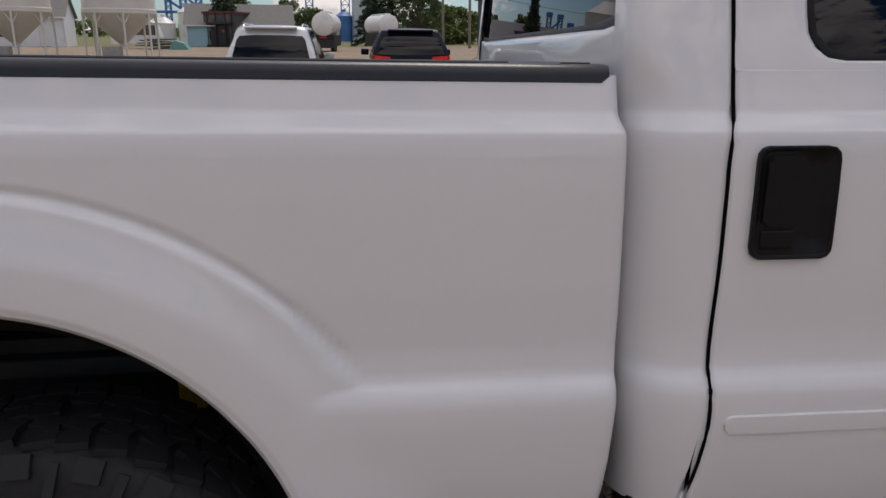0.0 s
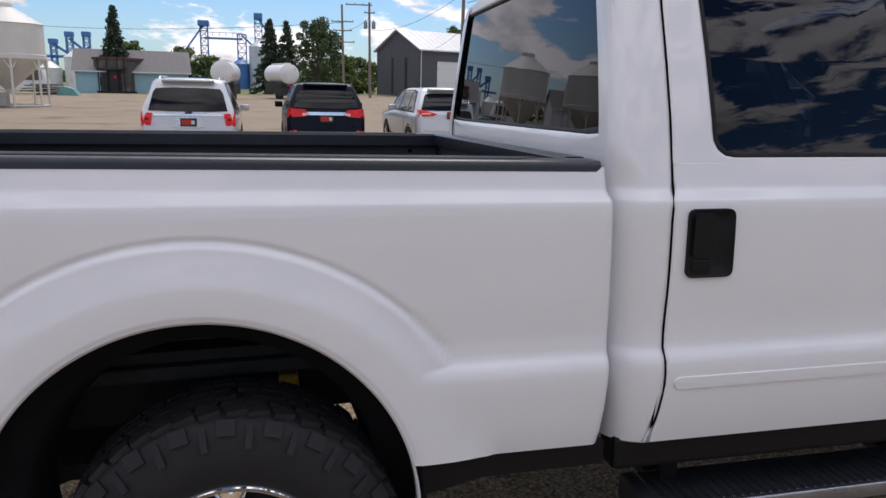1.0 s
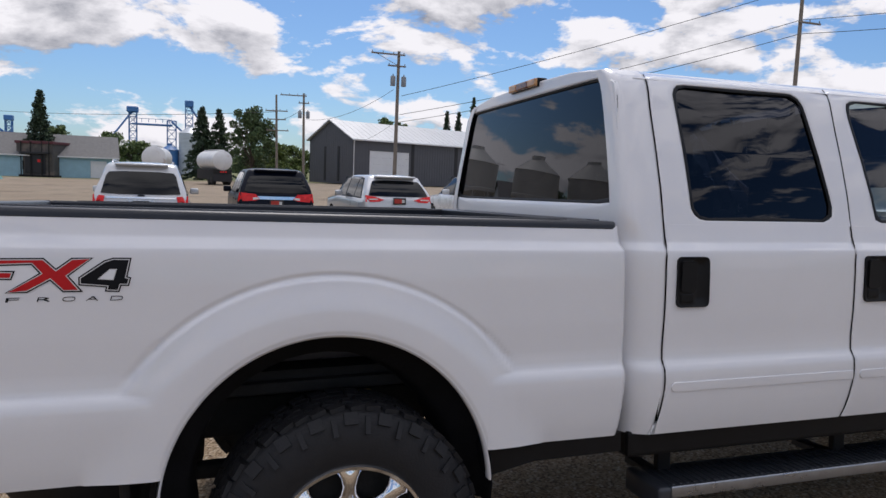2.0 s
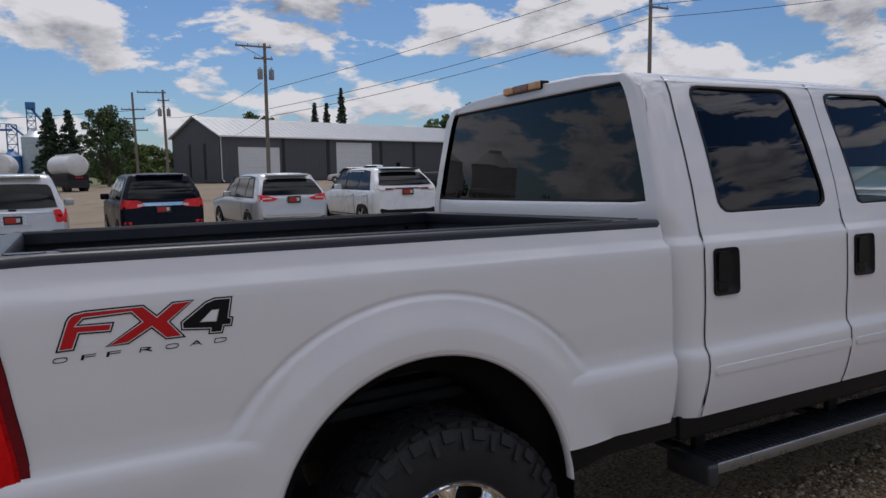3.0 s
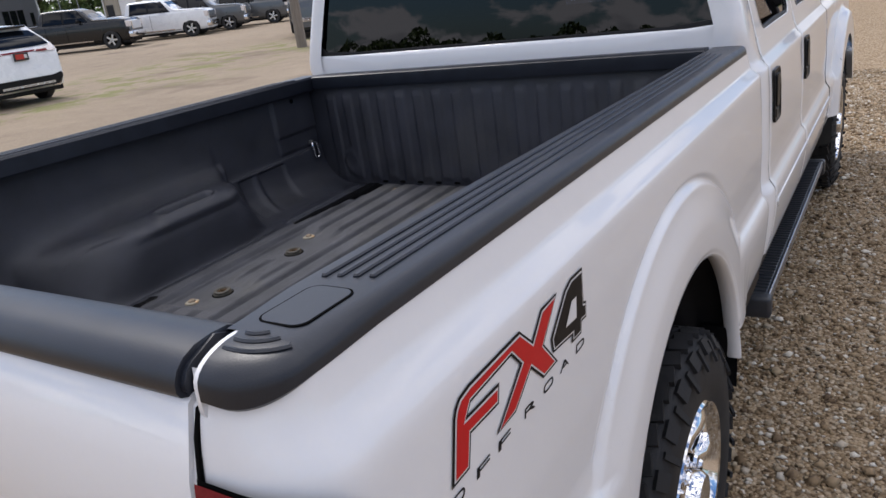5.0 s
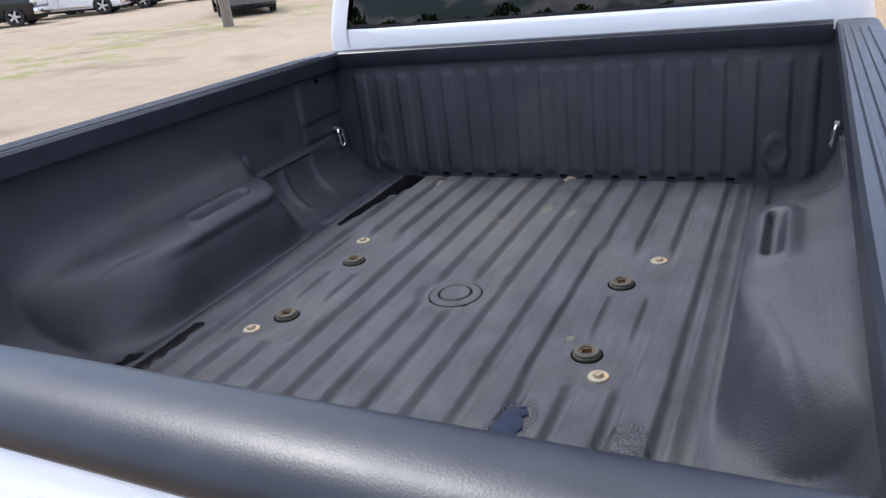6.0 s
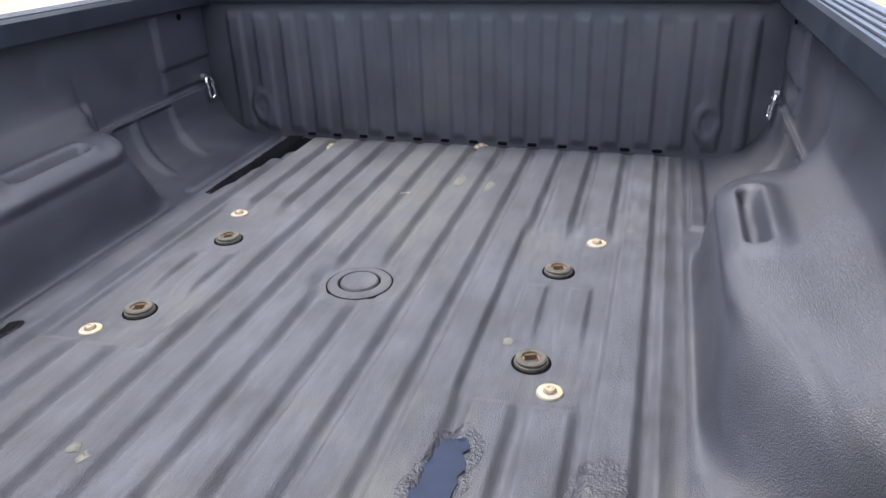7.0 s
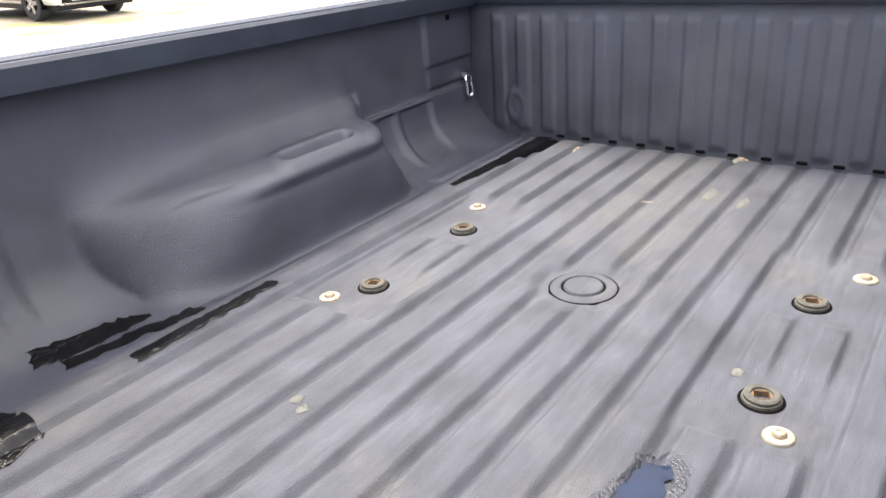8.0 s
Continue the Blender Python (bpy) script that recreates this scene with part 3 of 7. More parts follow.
def rail_cap(s):
    """Moulded cap on top of the bed rail: rounded outer lip, flat ribbed top, inner lip; it turns the rear corner."""
    zt = 1.440
    path = []                                      # outer point, inner point, lip bottom, width of the rolled edge
    for x in [0.941, 0.940, 0.936, 0.928, 0.91, 0.88, 0.84] + frange(0.78, -0.92, 22) + [-0.96, -1.0, -1.03, -1.06, -1.085, -1.11, -1.13]:
        f = smooth01(0.928, 0.942, x)
        c = smooth01(-1.02, -1.13, x)
        path.append(((x, 0.934 - 0.004 * f), (x, 0.812 + 0.013 * smooth01(-1.0, 0.9, x) + 0.010 * c), 1.410 + 0.008 * f - 0.003 * c, 0.018 + 0.022 * c))
    for a in frange(8, 90, 14):
        r, u = radians(a), a / 90
        path.append(((-1.13 - 0.061 * math.sin(r), 0.846 + 0.088 * math.cos(r)), (-1.098 - 0.030 * u, 0.824 + 0.022 * u), 1.407 - 0.018 * smooth01(0, 0.75, u) + 0.004 * smooth01(0.75, 1, u), 0.040 + 0.016 * u))
    v, f = [], []
    n = 16
    for P, Q, zb, roll in path:
        P, Q = Vector(P), Vector(Q)
        d = P - Q
        L = d.length
        d = d / max(L, 1e-6)
        high = zt - zb
        roll = min(roll, L * 0.9)
        pts = [(0.004, zt - 0.060), (0.0, zt - 0.054), (0.0, zt - 0.008), (min(0.006, L * 0.1), zt), ((L - roll) * 0.5, zt + 0.001), (L - roll, zt)]
        for k in range(1, 8):
            q = k / 7 * math.pi / 2
            pts.append((L - roll + roll * math.sin(q), zt - high * 0.62 * (1 - math.cos(q))))
        pts += [(L + 0.001, zb + 0.005), (L - 0.003, zb + 0.001), (L - 0.018, zb)]
        for o, z in pts:
            q = Q + d * o
            v.append((q.x, s * q.y, z))
    for i in range(len(path) - 1):
        for j in range(n - 1):
            a = i * n + j
            f.append((a, a + 1, a + n + 1, a + n) if s > 0 else (a, a + n, a + n + 1, a + 1))
    f.append(tuple(range(n)))
    f.append(tuple(range((len(path) - 1) * n, len(path) * n)))
    cap = tmesh("rail_cap", v, f, CAP, label="black plastic bed rail cap with ribs")
    cap.data.set_sharp_from_angle(angle=radians(32))
    for k in range(4):
        y = s * (0.838 + 0.0190 * k)
        x1 = 0.80 - 0.02 * k
        bm = bmesh.new()
        add_box(bm, (-0.998 + 0.004 * k, y - 0.0042, zt - 0.002), (x1, y + 0.0042, zt + 0.0042), 0.002, 1)
        tpart("rib", bm, CAP, cap)
    # hatch over the stake pocket
    tpart("pocket_gap", extrude_poly([(x, s * y) for x, y in rounded(-1.110, -1.018, 0.842, 0.904, 0.016)], "z", zt - 0.004, zt + 0.0013), SEAM, cap)
    tpart("pocket_cover", extrude_poly([(x, s * y) for x, y in rounded(-1.1075, -1.0205, 0.8445, 0.9015, 0.014)], "z", zt - 0.004, zt + 0.0018), CAP, cap)
    # curved grip ridges at the corner
    for k in range(3):
        bm = bmesh.new()
        r = 0.014 + 0.013 * k
        pts = [(-1.118 - r * math.cos(a), s * (0.862 + 0.002 * k + 1.35 * r * math.sin(a)), zt + 0.0005 - 0.004 * smooth01(0.02, 0.045, r)) for a in frange(-0.25, 1.15, 10)]
        add_tube(bm, pts, 0.0030, 6)
        tpart("grip_ridge", bm, CAP, cap, smooth=True)
    # white flange of the body, showing beside the tailgate
    prof = [(-1.125, 1.4395)] + [(-1.134 - 0.056 * math.sin(q), 1.4395 - 0.029 * (1 - math.cos(q))) for q in frange(0.1, math.pi / 2, 8)] + [(-1.191, 1.398), (-1.1915, 1.384)]
    pro2 = [(x + 0.02, z - 0.03) for x, z in prof[::-1]]
    tpart("flange", extrude_poly(prof + pro2, "y", s * 0.8395, s * 0.8450), PAINT, smooth=True)
    # black filler in the tailgate gap, drawn for the shade between the panels
    gap = [(-1.2320, 0.75), (-1.2325, 1.19), (-1.2240, 1.265), (-1.2135, 1.325), (-1.2010, 1.365), (-1.190, 1.388), (-1.14, 1.40), (-1.12, 1.36), (-1.12, 0.75)]
    tpart("tailgate_gap", extrude_poly(gap, "y", s * 0.8325, s * 0.8378), SEAM)


rail_cap(-1), rail_cap(1)


def tailgate():
    g = new("tailgate")
    g.parent = truck
    g["label"] = "white tailgate with a black top cap"
    out = [(-1.226, 0.74), (-1.236, 0.80), (-1.234, 0.95), (-1.238, 1.18), (-1.230, 1.20), (-1.234, 1.235), (-1.215, 1.335), (-1.192, 1.392), (-1.175, 1.402), (-1.13, 1.40), (-1.13, 0.74)]
    bm = extrude_poly(out, "y", -0.8325, 0.8325)
    bmesh.ops.bevel(bm, geom=[e for e in bm.edges if abs(e.verts[0].co.y - e.verts[1].co.y) < 0.01], offset=0.006, segments=2, affect="EDGES")
    tpart("tailgate_panel", bm, PAINT, g, smooth=True)
    capo = [(-1.188, 1.396), (-1.195, 1.399), (-1.198, 1.405), (-1.197, 1.415), (-1.191, 1.426), (-1.181, 1.434), (-1.166, 1.440), (-1.145, 1.442), (-1.125, 1.441), (-1.114, 1.436), (-1.110, 1.425), (-1.110, 1.39), (-1.135, 1.385)]
    bm = extrude_poly(capo, "y", -0.829, 0.829)
    bmesh.ops.bevel(bm, geom=[e for e in bm.edges if abs(e.verts[0].co.y - e.verts[1].co.y) < 0.01], offset=0.006, segments=2, affect="EDGES")
    tpart("top_cap", bm, CAP, g, "black moulded plastic tailgate cap", smooth=True)
    tpart("inner_panel", box((-1.138, -0.79, 0.97), (-1.118, 0.79, 1.385), 0.008), LINER_SMOOTH, g)
    tpart("handle_pocket", box((-1.2435, -0.12, 1.245), (-1.235, 0.12, 1.325), 0.004), BLACK, g)


tailgate()


def tail_lamp(s):
    """Lamp wrapped round the rear corner: red lens, dark red top, clear reversing lens."""
    lamp = new("tail_lamp")
    lamp.parent = truck
    lamp["label"] = "red wraparound tail lamp with a clear reversing lens"

    def sheet(zs, fr, lift, material, name, u0=0.0, u1=1.0):
        def f(u, z):
            width = fr(z)
            d = u * width                                # arc length forward from the rear inner edge
            if d < 0.055:
                x, y = -1.236 - lift, 0.835 + d
            else:
                a = min((d - 0.055) / 0.10, 1) * math.pi / 2
                x, y = -1.236 + 0.075 * (1 - math.cos(a)) - lift * math.cos(a), 0.890 + 0.088 * math.sin(a) + lift * math.sin(a)
                if d > 0.155:
                    x += d - 0.155
            return (x, s * y, z)
        v, fc = grid_mesh(f, frange(u0, u1, 22), zs)
        return tmesh(name, [tuck(p) for p in v], fc, material, lamp)

    EDGE = [(0.74, 0.200), (0.95, 0.222), (1.038, 0.214), (1.125, 0.201), (1.179, 0.195), (1.235, 0.187), (1.277, 0.177), (1.305, 0.163), (1.322, 0.143), (1.332, 0.118), (1.338, 0.08)]
    edge = lambda z: lerp_table(EDGE, z)
    top = frange(1.24, 1.338, 16)
    sheet(frange(0.74, 1.24, 12) + top[1:], lambda z: edge(z) + 0.0015, 0.002, SEAM, "housing")
    sheet(frange(0.75, 1.24, 12) + [z - 0.002 for z in top[1:]], edge, 0.006, DARK_RED, "outer_lens")
    inner = lambda z: lerp_table(EDGE, min(1.336, z + 0.032)) - 0.019
    sheet(frange(0.77, 1.20, 10) + frange(1.205, 1.304, 14), inner, 0.0085, RED_LENS, "red_lens", 0.03)
    sheet(frange(0.78, 1.104, 8), lambda z: inner(z) * 0.95, 0.0096, BRIGHT_RED, "reflector", 0.30)
    # fine moulded lines across the red lens
    for k in range(11):
        z = 1.115 + 0.0155 * k
        w = inner(z)
        sheet([z, z + 0.0045 + 0.002 * (k % 3)], lambda q: w, 0.0093, DEEP_RED, "lens_line", 0.10 if z < 1.21 else 0.66, 0.94)
    sheet(frange(1.222, 1.300, 8), lambda z: 0.122 + 0.1 * (1.292 - z) * 0.1, 0.0092, BRIGHT_RED, "lens_frame", 0.06, 1.05)
    sheet(frange(1.226, 1.297, 8), lambda z: 0.119, 0.0105, CLEAR_LENS, "clear_lens", 0.12, 1.0)
    for k in range(5):
        z = 1.238 + 0.0105 * k
        sheet([z, z + 0.002], lambda q: 0.116, 0.0118, LENS_SHADE, "lens_line", 0.14, 0.98)


tail_lamp(-1), tail_lamp(1)


# -- decal on the bedside: slanted block shapes with a dark outline, and small wide letters under it --
def decal(s):
    badge = new("decal")
    badge.parent = truck
    badge["label"] = "red and black off road decal"
    X0, Z0, H = -1.024, 1.2345, 0.0945                   # left foot, base, letter height
    FX = [(0.04, 0), (0.33, 0.76), (0.40, 0.86), (0.52, 0.94), (0.78, 0.98), (2.16, 0.98), (2.46, 0.68), (2.86, 0.98), (3.44, 0.98), (2.78, 0.46), (3.14, 0), (2.62, 0), (2.30, 0.33), (1.72, 0), (1.16, 0), (2.03, 0.55),
          (1.84, 0.78), (0.74, 0.75), (0.62, 0.64), (1.44, 0.62), (1.34, 0.36), (0.62, 0.39), (0.46, 0)]
    four = [(4.44, 0.97), (4.32, 0.43), (4.42, 0.40), (4.35, 0.15), (4.15, 0.16), (4.09, -0.02), (3.70, 0.0), (3.73, 0.12), (3.02, 0.19), (3.02, 0.42), (3.70, 0.90), (3.95, 0.98)]
    hole = [(3.58, 0.38), (3.92, 0.36), (4.00, 0.62), (3.86, 0.62)]

    def place(p, lift):
        z = Z0 + p[1] * H
        return (X0 + p[0] * H, s * (side_y(z) + lift), z)

    def flat(shape, grow, lift, material, name):
        """One cut sheet of film: the outline grown or shrunk, a hair's breadth thick."""
        n = len(shape)
        area = sum(shape[i][0] * shape[(i + 1) % n][1] - shape[(i + 1) % n][0] * shape[i][1] for i in range(n))
        o = 1 if area > 0 else -1
        pts = []
        for i in range(n):
            a, b, c = Vector(shape[i - 1]), Vector(shape[i]), Vector(shape[(i + 1) % n])
            d1, d2 = (b - a).normalized(), (c - b).normalized()
            n1, n2 = Vector((d1.y, -d1.x)) * o, Vector((d2.y, -d2.x)) * o
            pts.append(b + (n1 + n2) * (grow / max(0.35, 1 + n1.dot(n2))))
        bm = bmesh.new()
        vs = [bm.verts.new((p.x, p.y, 0)) for p in pts]
        face = bm.faces.new(vs)
        bmesh.ops.triangulate(bm, faces=[face], ngon_method="EAR_CLIP")
        bmesh.ops.bisect_plane(bm, geom=bm.verts[:] + bm.edges[:] + bm.faces[:], plane_co=(0, 0.085, 0), plane_no=(0, 1, 0))
        for v in bm.verts:
            v.co = place(v.co, lift)
        rake_object(part(name, bm, material, badge), 0)

    for shape, m in ((FX, DECAL_RED), (four, DECAL_BLACK)):
        flat(shape, 0.0, 0.0018, DECAL_BLACK, "outline")
        flat(shape, -0.038, 0.0024, DECAL_WHITE, "white_edge")
        flat(shape, -0.064, 0.0030, m, "letter_shape")
    flat(hole, 0.03, 0.0036, DECAL_WHITE, "white_edge")
    flat(hole, 0.0, 0.0040, PAINT, "letter_gap")
    # OFF ROAD in small, wide, thin letters
    feet = (-1.029, -0.969, -0.914, 0, -0.840, -0.780, -0.722, -0.662)
    for ch, foot in zip("OFF ROAD", feet):
        if ch == " ":
            continue
        cu = bpy.data.curves.new("lettering", "FONT")
        cu.body, cu.size, cu.extrude, cu.offset = ch, 0.0178, 0.0003, 0.0001
        tmp = new("lettering_source", cu)
        me = bpy.data.meshes.new_from_object(tmp.evaluated_get(bpy.context.evaluated_depsgraph_get()))
        bpy.data.objects.remove(tmp)
        x_lo, x_hi = min(q.co.x for q in me.vertices), max(q.co.x for q in me.vertices)
        for q in me.vertices:
            u = (q.co.x - x_lo) / (x_hi - x_lo)
            x = foot + lerp_table([(0.0, 0.0), (0.22, 0.0032), (0.78, 0.0278), (1.0, 0.031)], u) + q.co.y * 0.3
            q.co = Vector((x, s * (side_y(1.225) + 0.0012 + q.co.z), Z0 - 0.0245 + q.co.y))
        me.materials.clear()
        me.materials.append(DECAL_BLACK)
        ob = new("letter", me)
        ob.parent = badge
        rake_object(ob, 0)


decal(-1)


# -- bed interior (its floor is level, so nothing here is raked but the bulkhead cap) --
FLOOR_Z, BULK_X, FLOOR_REAR = 0.962, 0.895, -1.115
PUCKS = [(0.139, 0.385), (-0.190, 0.385), (0.136, -0.385), (-0.192, -0.385)]
SCREWS = [(0.815, 0.420), (0.278, 0.437), (-0.270, 0.434), (0.815, -0.449), (0.281, -0.449), (-0.266, -0.427), (0.868, -0.050)]
RIB_PITCH, RIB_AT = 0.0907, 0.330


def floor_h(x, y):
    """Long ridges with flat grooves between; level pads round the fittings."""
    ph = (y / RIB_PITCH + RIB_AT) % 1.0
    h = 0.016 * (smooth01(0.02, 0.24, ph) - smooth01(0.78, 0.98, ph))
    h *= smooth01(0.622, 0.580, abs(y))
    for px, py in PUCKS:
        d = math.hypot((x - px) / 1.0, (y - py))
        h *= smooth01(0.07, 0.12, d)
    # short twin ridges between each pair of fittings, and plain pads about them
    if abs(abs(y) - 0.39) < 0.115 and -0.33 < x < 0.34:
        k = smooth01(0.34, 0.30, x) * smooth01(-0.33, -0.30, x) * smooth01(0.115, 0.10, abs(abs(y) - 0.39))
        twin = 0.010 * (smooth01(0.028, 0.016, abs(abs(y) - 0.352)) + smooth01(0.028, 0.016, abs(abs(y) - 0.437))) * smooth01(-0.11, -0.09, x) * smooth01(0.075, 0.055, x)
        h = h * (1 - k) + twin * k
    d = math.hypot(x, y)
    h = h * smooth01(0.08, 0.11, d) + 0.004 * smooth01(0.085, 0.075, d)
    h *= smooth01(0.885, 0.86, x)
    return h


def bed_floor():
    ys = sorted(set(frange(-0.63, 0.63, 400)))
    xs = frange(FLOOR_REAR, BULK_X, 70)
    v, f = grid_mesh(lambda x, y: (x, y, FLOOR_Z + floor_h(x, y)), xs, ys)
    f = [q[::-1] for q in f]
    return mesh("bed_floor", v, [q[::-1] for q in f], LINER, truck, "ribbed black bed floor liner, scuffed grey")


bed_floor()


WALL_PLAIN = [(0.63, 0.0), (0.68, 0.0), (0.735, 0.006), (0.785, 0.028), (0.825, 0.070), (0.844, 0.112), (0.851, 0.150), (0.855, 0.174), (0.868, 0.182), (0.872, 0.24), (0.873, 0.31), (0.873, 0.38), (0.872, 0.44)]
WALL_HUMP = [(0.63, 0.0), (0.647, 0.002), (0.655, 0.030), (0.660, 0.085), (0.666, 0.138), (0.680, 0.174), (0.705, 0.196), (0.750, 0.209), (0.806, 0.219), (0.844, 0.238), (0.864, 0.280), (0.871, 0.345), (0.872, 0.44)]

WALL_REAR = [(0.63, 0.0), (0.68, 0.0), (0.735, 0.006), (0.785, 0.028), (0.825, 0.068), (0.844, 0.108), (0.853, 0.148), (0.859, 0.184), (0.864, 0.214), (0.868, 0.255), (0.871, 0.31), (0.873, 0.38), (0.872, 0.44)]


def spline(p, t):
    n = len(p) - 1
    i = min(int(t * n), n - 1)
    u = t * n - i
    q = [p[max(0, i - 1)], p[i], p[i + 1], p[min(n, i + 2)]]
    return [0.5 * (2 * q[1][k] + (q[2][k] - q[0][k]) * u + (2 * q[0][k] - 5 * q[1][k] + 4 * q[2][k] - q[3][k]) * u * u + (3 * q[1][k] - q[0][k] - 3 * q[2][k] + q[3][k]) * u ** 3) for k in (0, 1)]


def wall_point(x, t, s=1):
    """Across the bed wall at x: from the floor's edge (t = 0) over the wheel housing up to the rail (t = 1)."""
    a, b = spline(WALL_PLAIN, t), spline(WALL_HUMP, t)
    k = smooth01(0.05, 0.20, b[1])
    back = smooth01(-0.16, -0.34, x)
    if back > 0:
        c = spline(WALL_REAR, t)
        a = [a[i] + (c[i] - a[i]) * back for i in (0, 1)]
    front = math.sqrt(max(0.0, 1 - min(1.0, max(0.0, (x - 0.185 + 0.035 * k) / (0.152 + 0.005 * k))) ** 2))      # a blunt round nose
    rear = (1 - min(1.0, max(0.0, (-0.25 + 0.08 * k - x) / (0.245 + 0.13 * k))) ** 2) ** (0.76 + 0.19 * k)      # a long round fall behind
    w = front * rear
    y, z = a[0] + (b[0] - a[0]) * w, a[1] + (b[1] - a[1]) * w
    # long slot pressed into the top of the housing, with a soft raised rim
    d = math.hypot(max(0.0, abs(x - 0.020) - 0.098), y - 0.736)
    top = smooth01(0.12, 0.18, z) * smooth01(0.86, 0.83, y)
    z += (0.008 * smooth01(0.060, 0.024, d) - 0.032 * smooth01(0.024, 0.004, d)) * w * top
    # slanting crease on the ramp
    u = min(1.0, max(0.0, (-0.25 - x) / 0.21))
    z -= 0.0035 * smooth01(0.012, 0.002, abs(y - (0.716 + 0.062 * u))) * smooth01(-0.245, -0.275, x) * smooth01(-0.47, -0.44, x) * smooth01(0.03, 0.06, z)
    # broad shoulder over the housing, cut off short at its front
    y -= 0.016 * smooth01(0.262, 0.222, z) * smooth01(0.150, 0.185, z) * smooth01(0.344, 0.334, x) * smooth01(-0.36, -0.10, x)
    # two upright bays pressed in under the ledge ahead of the housing
    bay = smooth01(0.378, 0.394, x) * smooth01(0.474, 0.458, x) + smooth01(0.486, 0.502, x) * smooth01(0.655, 0.635, x)
    y += 0.012 * bay * smooth01(0.015, 0.05, z) * smooth01(0.168, 0.158, z)
    z -= 0.006 * bay * smooth01(0.004, 0.02, z) * smooth01(0.12, 0.05, z)
    # the front upper panel stands proud and overhangs
    y -= 0.013 * smooth01(0.652, 0.664, x) * smooth01(0.186, 0.200, z) * (0.45 + 0.55 * smooth01(0.258, 0.268, z))
    # upright pocket behind the housing
    y += 0.014 * smooth01(0.035, 0.020, abs(x + 0.70)) * smooth01(0.24, 0.21, z) * smooth01(0.03, 0.06, z)
    # a low strip beside the floor ribs, ahead of the housing
    z += 0.008 * smooth01(0.645, 0.650, y) * smooth01(0.690, 0.676, y) * smooth01(0.392, 0.402, x) * smooth01(0.880, 0.872, x) * (1 - w)
    lift = smooth01(0.34, 0.44, z) * (RAKE + RISE * (1.0 if s < 0 else 0.35)) * (0.95 - x)
    return (x, s * y, FLOOR_Z + z + lift)


def bed_wall(s):
    """From the floor's edge over the wheel housing up to the rail."""
    xs = frange(FLOOR_REAR, BULK_X + 0.005, 240)
    v, fc = grid_mesh(lambda x, t: wall_point(x, t, s), xs, frange(0, 1, 150))
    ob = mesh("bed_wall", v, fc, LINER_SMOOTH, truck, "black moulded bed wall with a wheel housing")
    bm = bmesh.new()
    add_lathe(bm, [(0.0, 0.0), (0.009, 0.0), (0.009, 0.004), (0.0, 0.004)], 14, (0.775, s * 0.856, 1.362), "y")
    part("bolt_hole", bm, SEAM, ob)
    return ob


bed_wall(-1), bed_wall(1)


def bulkhead():
    top = 1.40

    def f(y, z):
        ph = (y / RIB_PITCH + 0.119) % 1.0
        r = smooth01(0.10, 0.24, ph) - smooth01(0.60, 0.74, ph)
        k = smooth01(FLOOR_Z + 0.012, FLOOR_Z + 0.04, z) * smooth01(top - 0.035, top - 0.065, z) * smooth01(0.80, 0.785, abs(y))
        x = BULK_X + 0.006 - 0.0065 * r * k + 0.012 * (z - FLOOR_Z)
        # oval tie-down pads low in the outer bays
        d = math.hypot((abs(y) - 0.69) / 0.036, (z - FLOOR_Z - 0.101) / 0.058)
        x = x * (1 - smooth01(1.1, 0.95, d)) + (BULK_X - 0.001) * smooth01(1.1, 0.95, d) + 0.003 * smooth01(0.62, 0.5, d)
        return (x, y, z)

    v, fc = grid_mesh(f, frange(-0.874, 0.874, 306), frange(FLOOR_Z - 0.004, top + 0.02, 60))
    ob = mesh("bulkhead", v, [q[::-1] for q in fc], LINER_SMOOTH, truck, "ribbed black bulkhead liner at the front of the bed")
    pro = [(BULK_X - 0.012, 1.388), (BULK_X - 0.014, 1.393), (BULK_X - 0.012, 1.436), (BULK_X - 0.002, 1.443), (BULK_X + 0.047, 1.443), (BULK_X + 0.052, 1.43), (BULK_X + 0.050, 1.395)]
    tpart("front_cap", extrude_poly(pro, "y", -0.818, 0.818), CAP, label="black cap on the bulkhead", smooth=True)
    return ob


head = bulkhead()
# drain notches under the bulkhead's ribs
for k in range(-6, 7):
    yn = -0.018 + RIB_PITCH * k
    part("drain_notch", box((BULK_X - 0.0025, yn - 0.014, FLOOR_Z + 0.010), (BULK_X + 0.006, yn + 0.014, FLOOR_Z + 0.019), 0.003, 1), SEAM, head)
# bed's front outer sheet behind the liner, blackened as shade in the cab gap
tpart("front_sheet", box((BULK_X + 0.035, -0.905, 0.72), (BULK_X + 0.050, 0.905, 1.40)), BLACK)


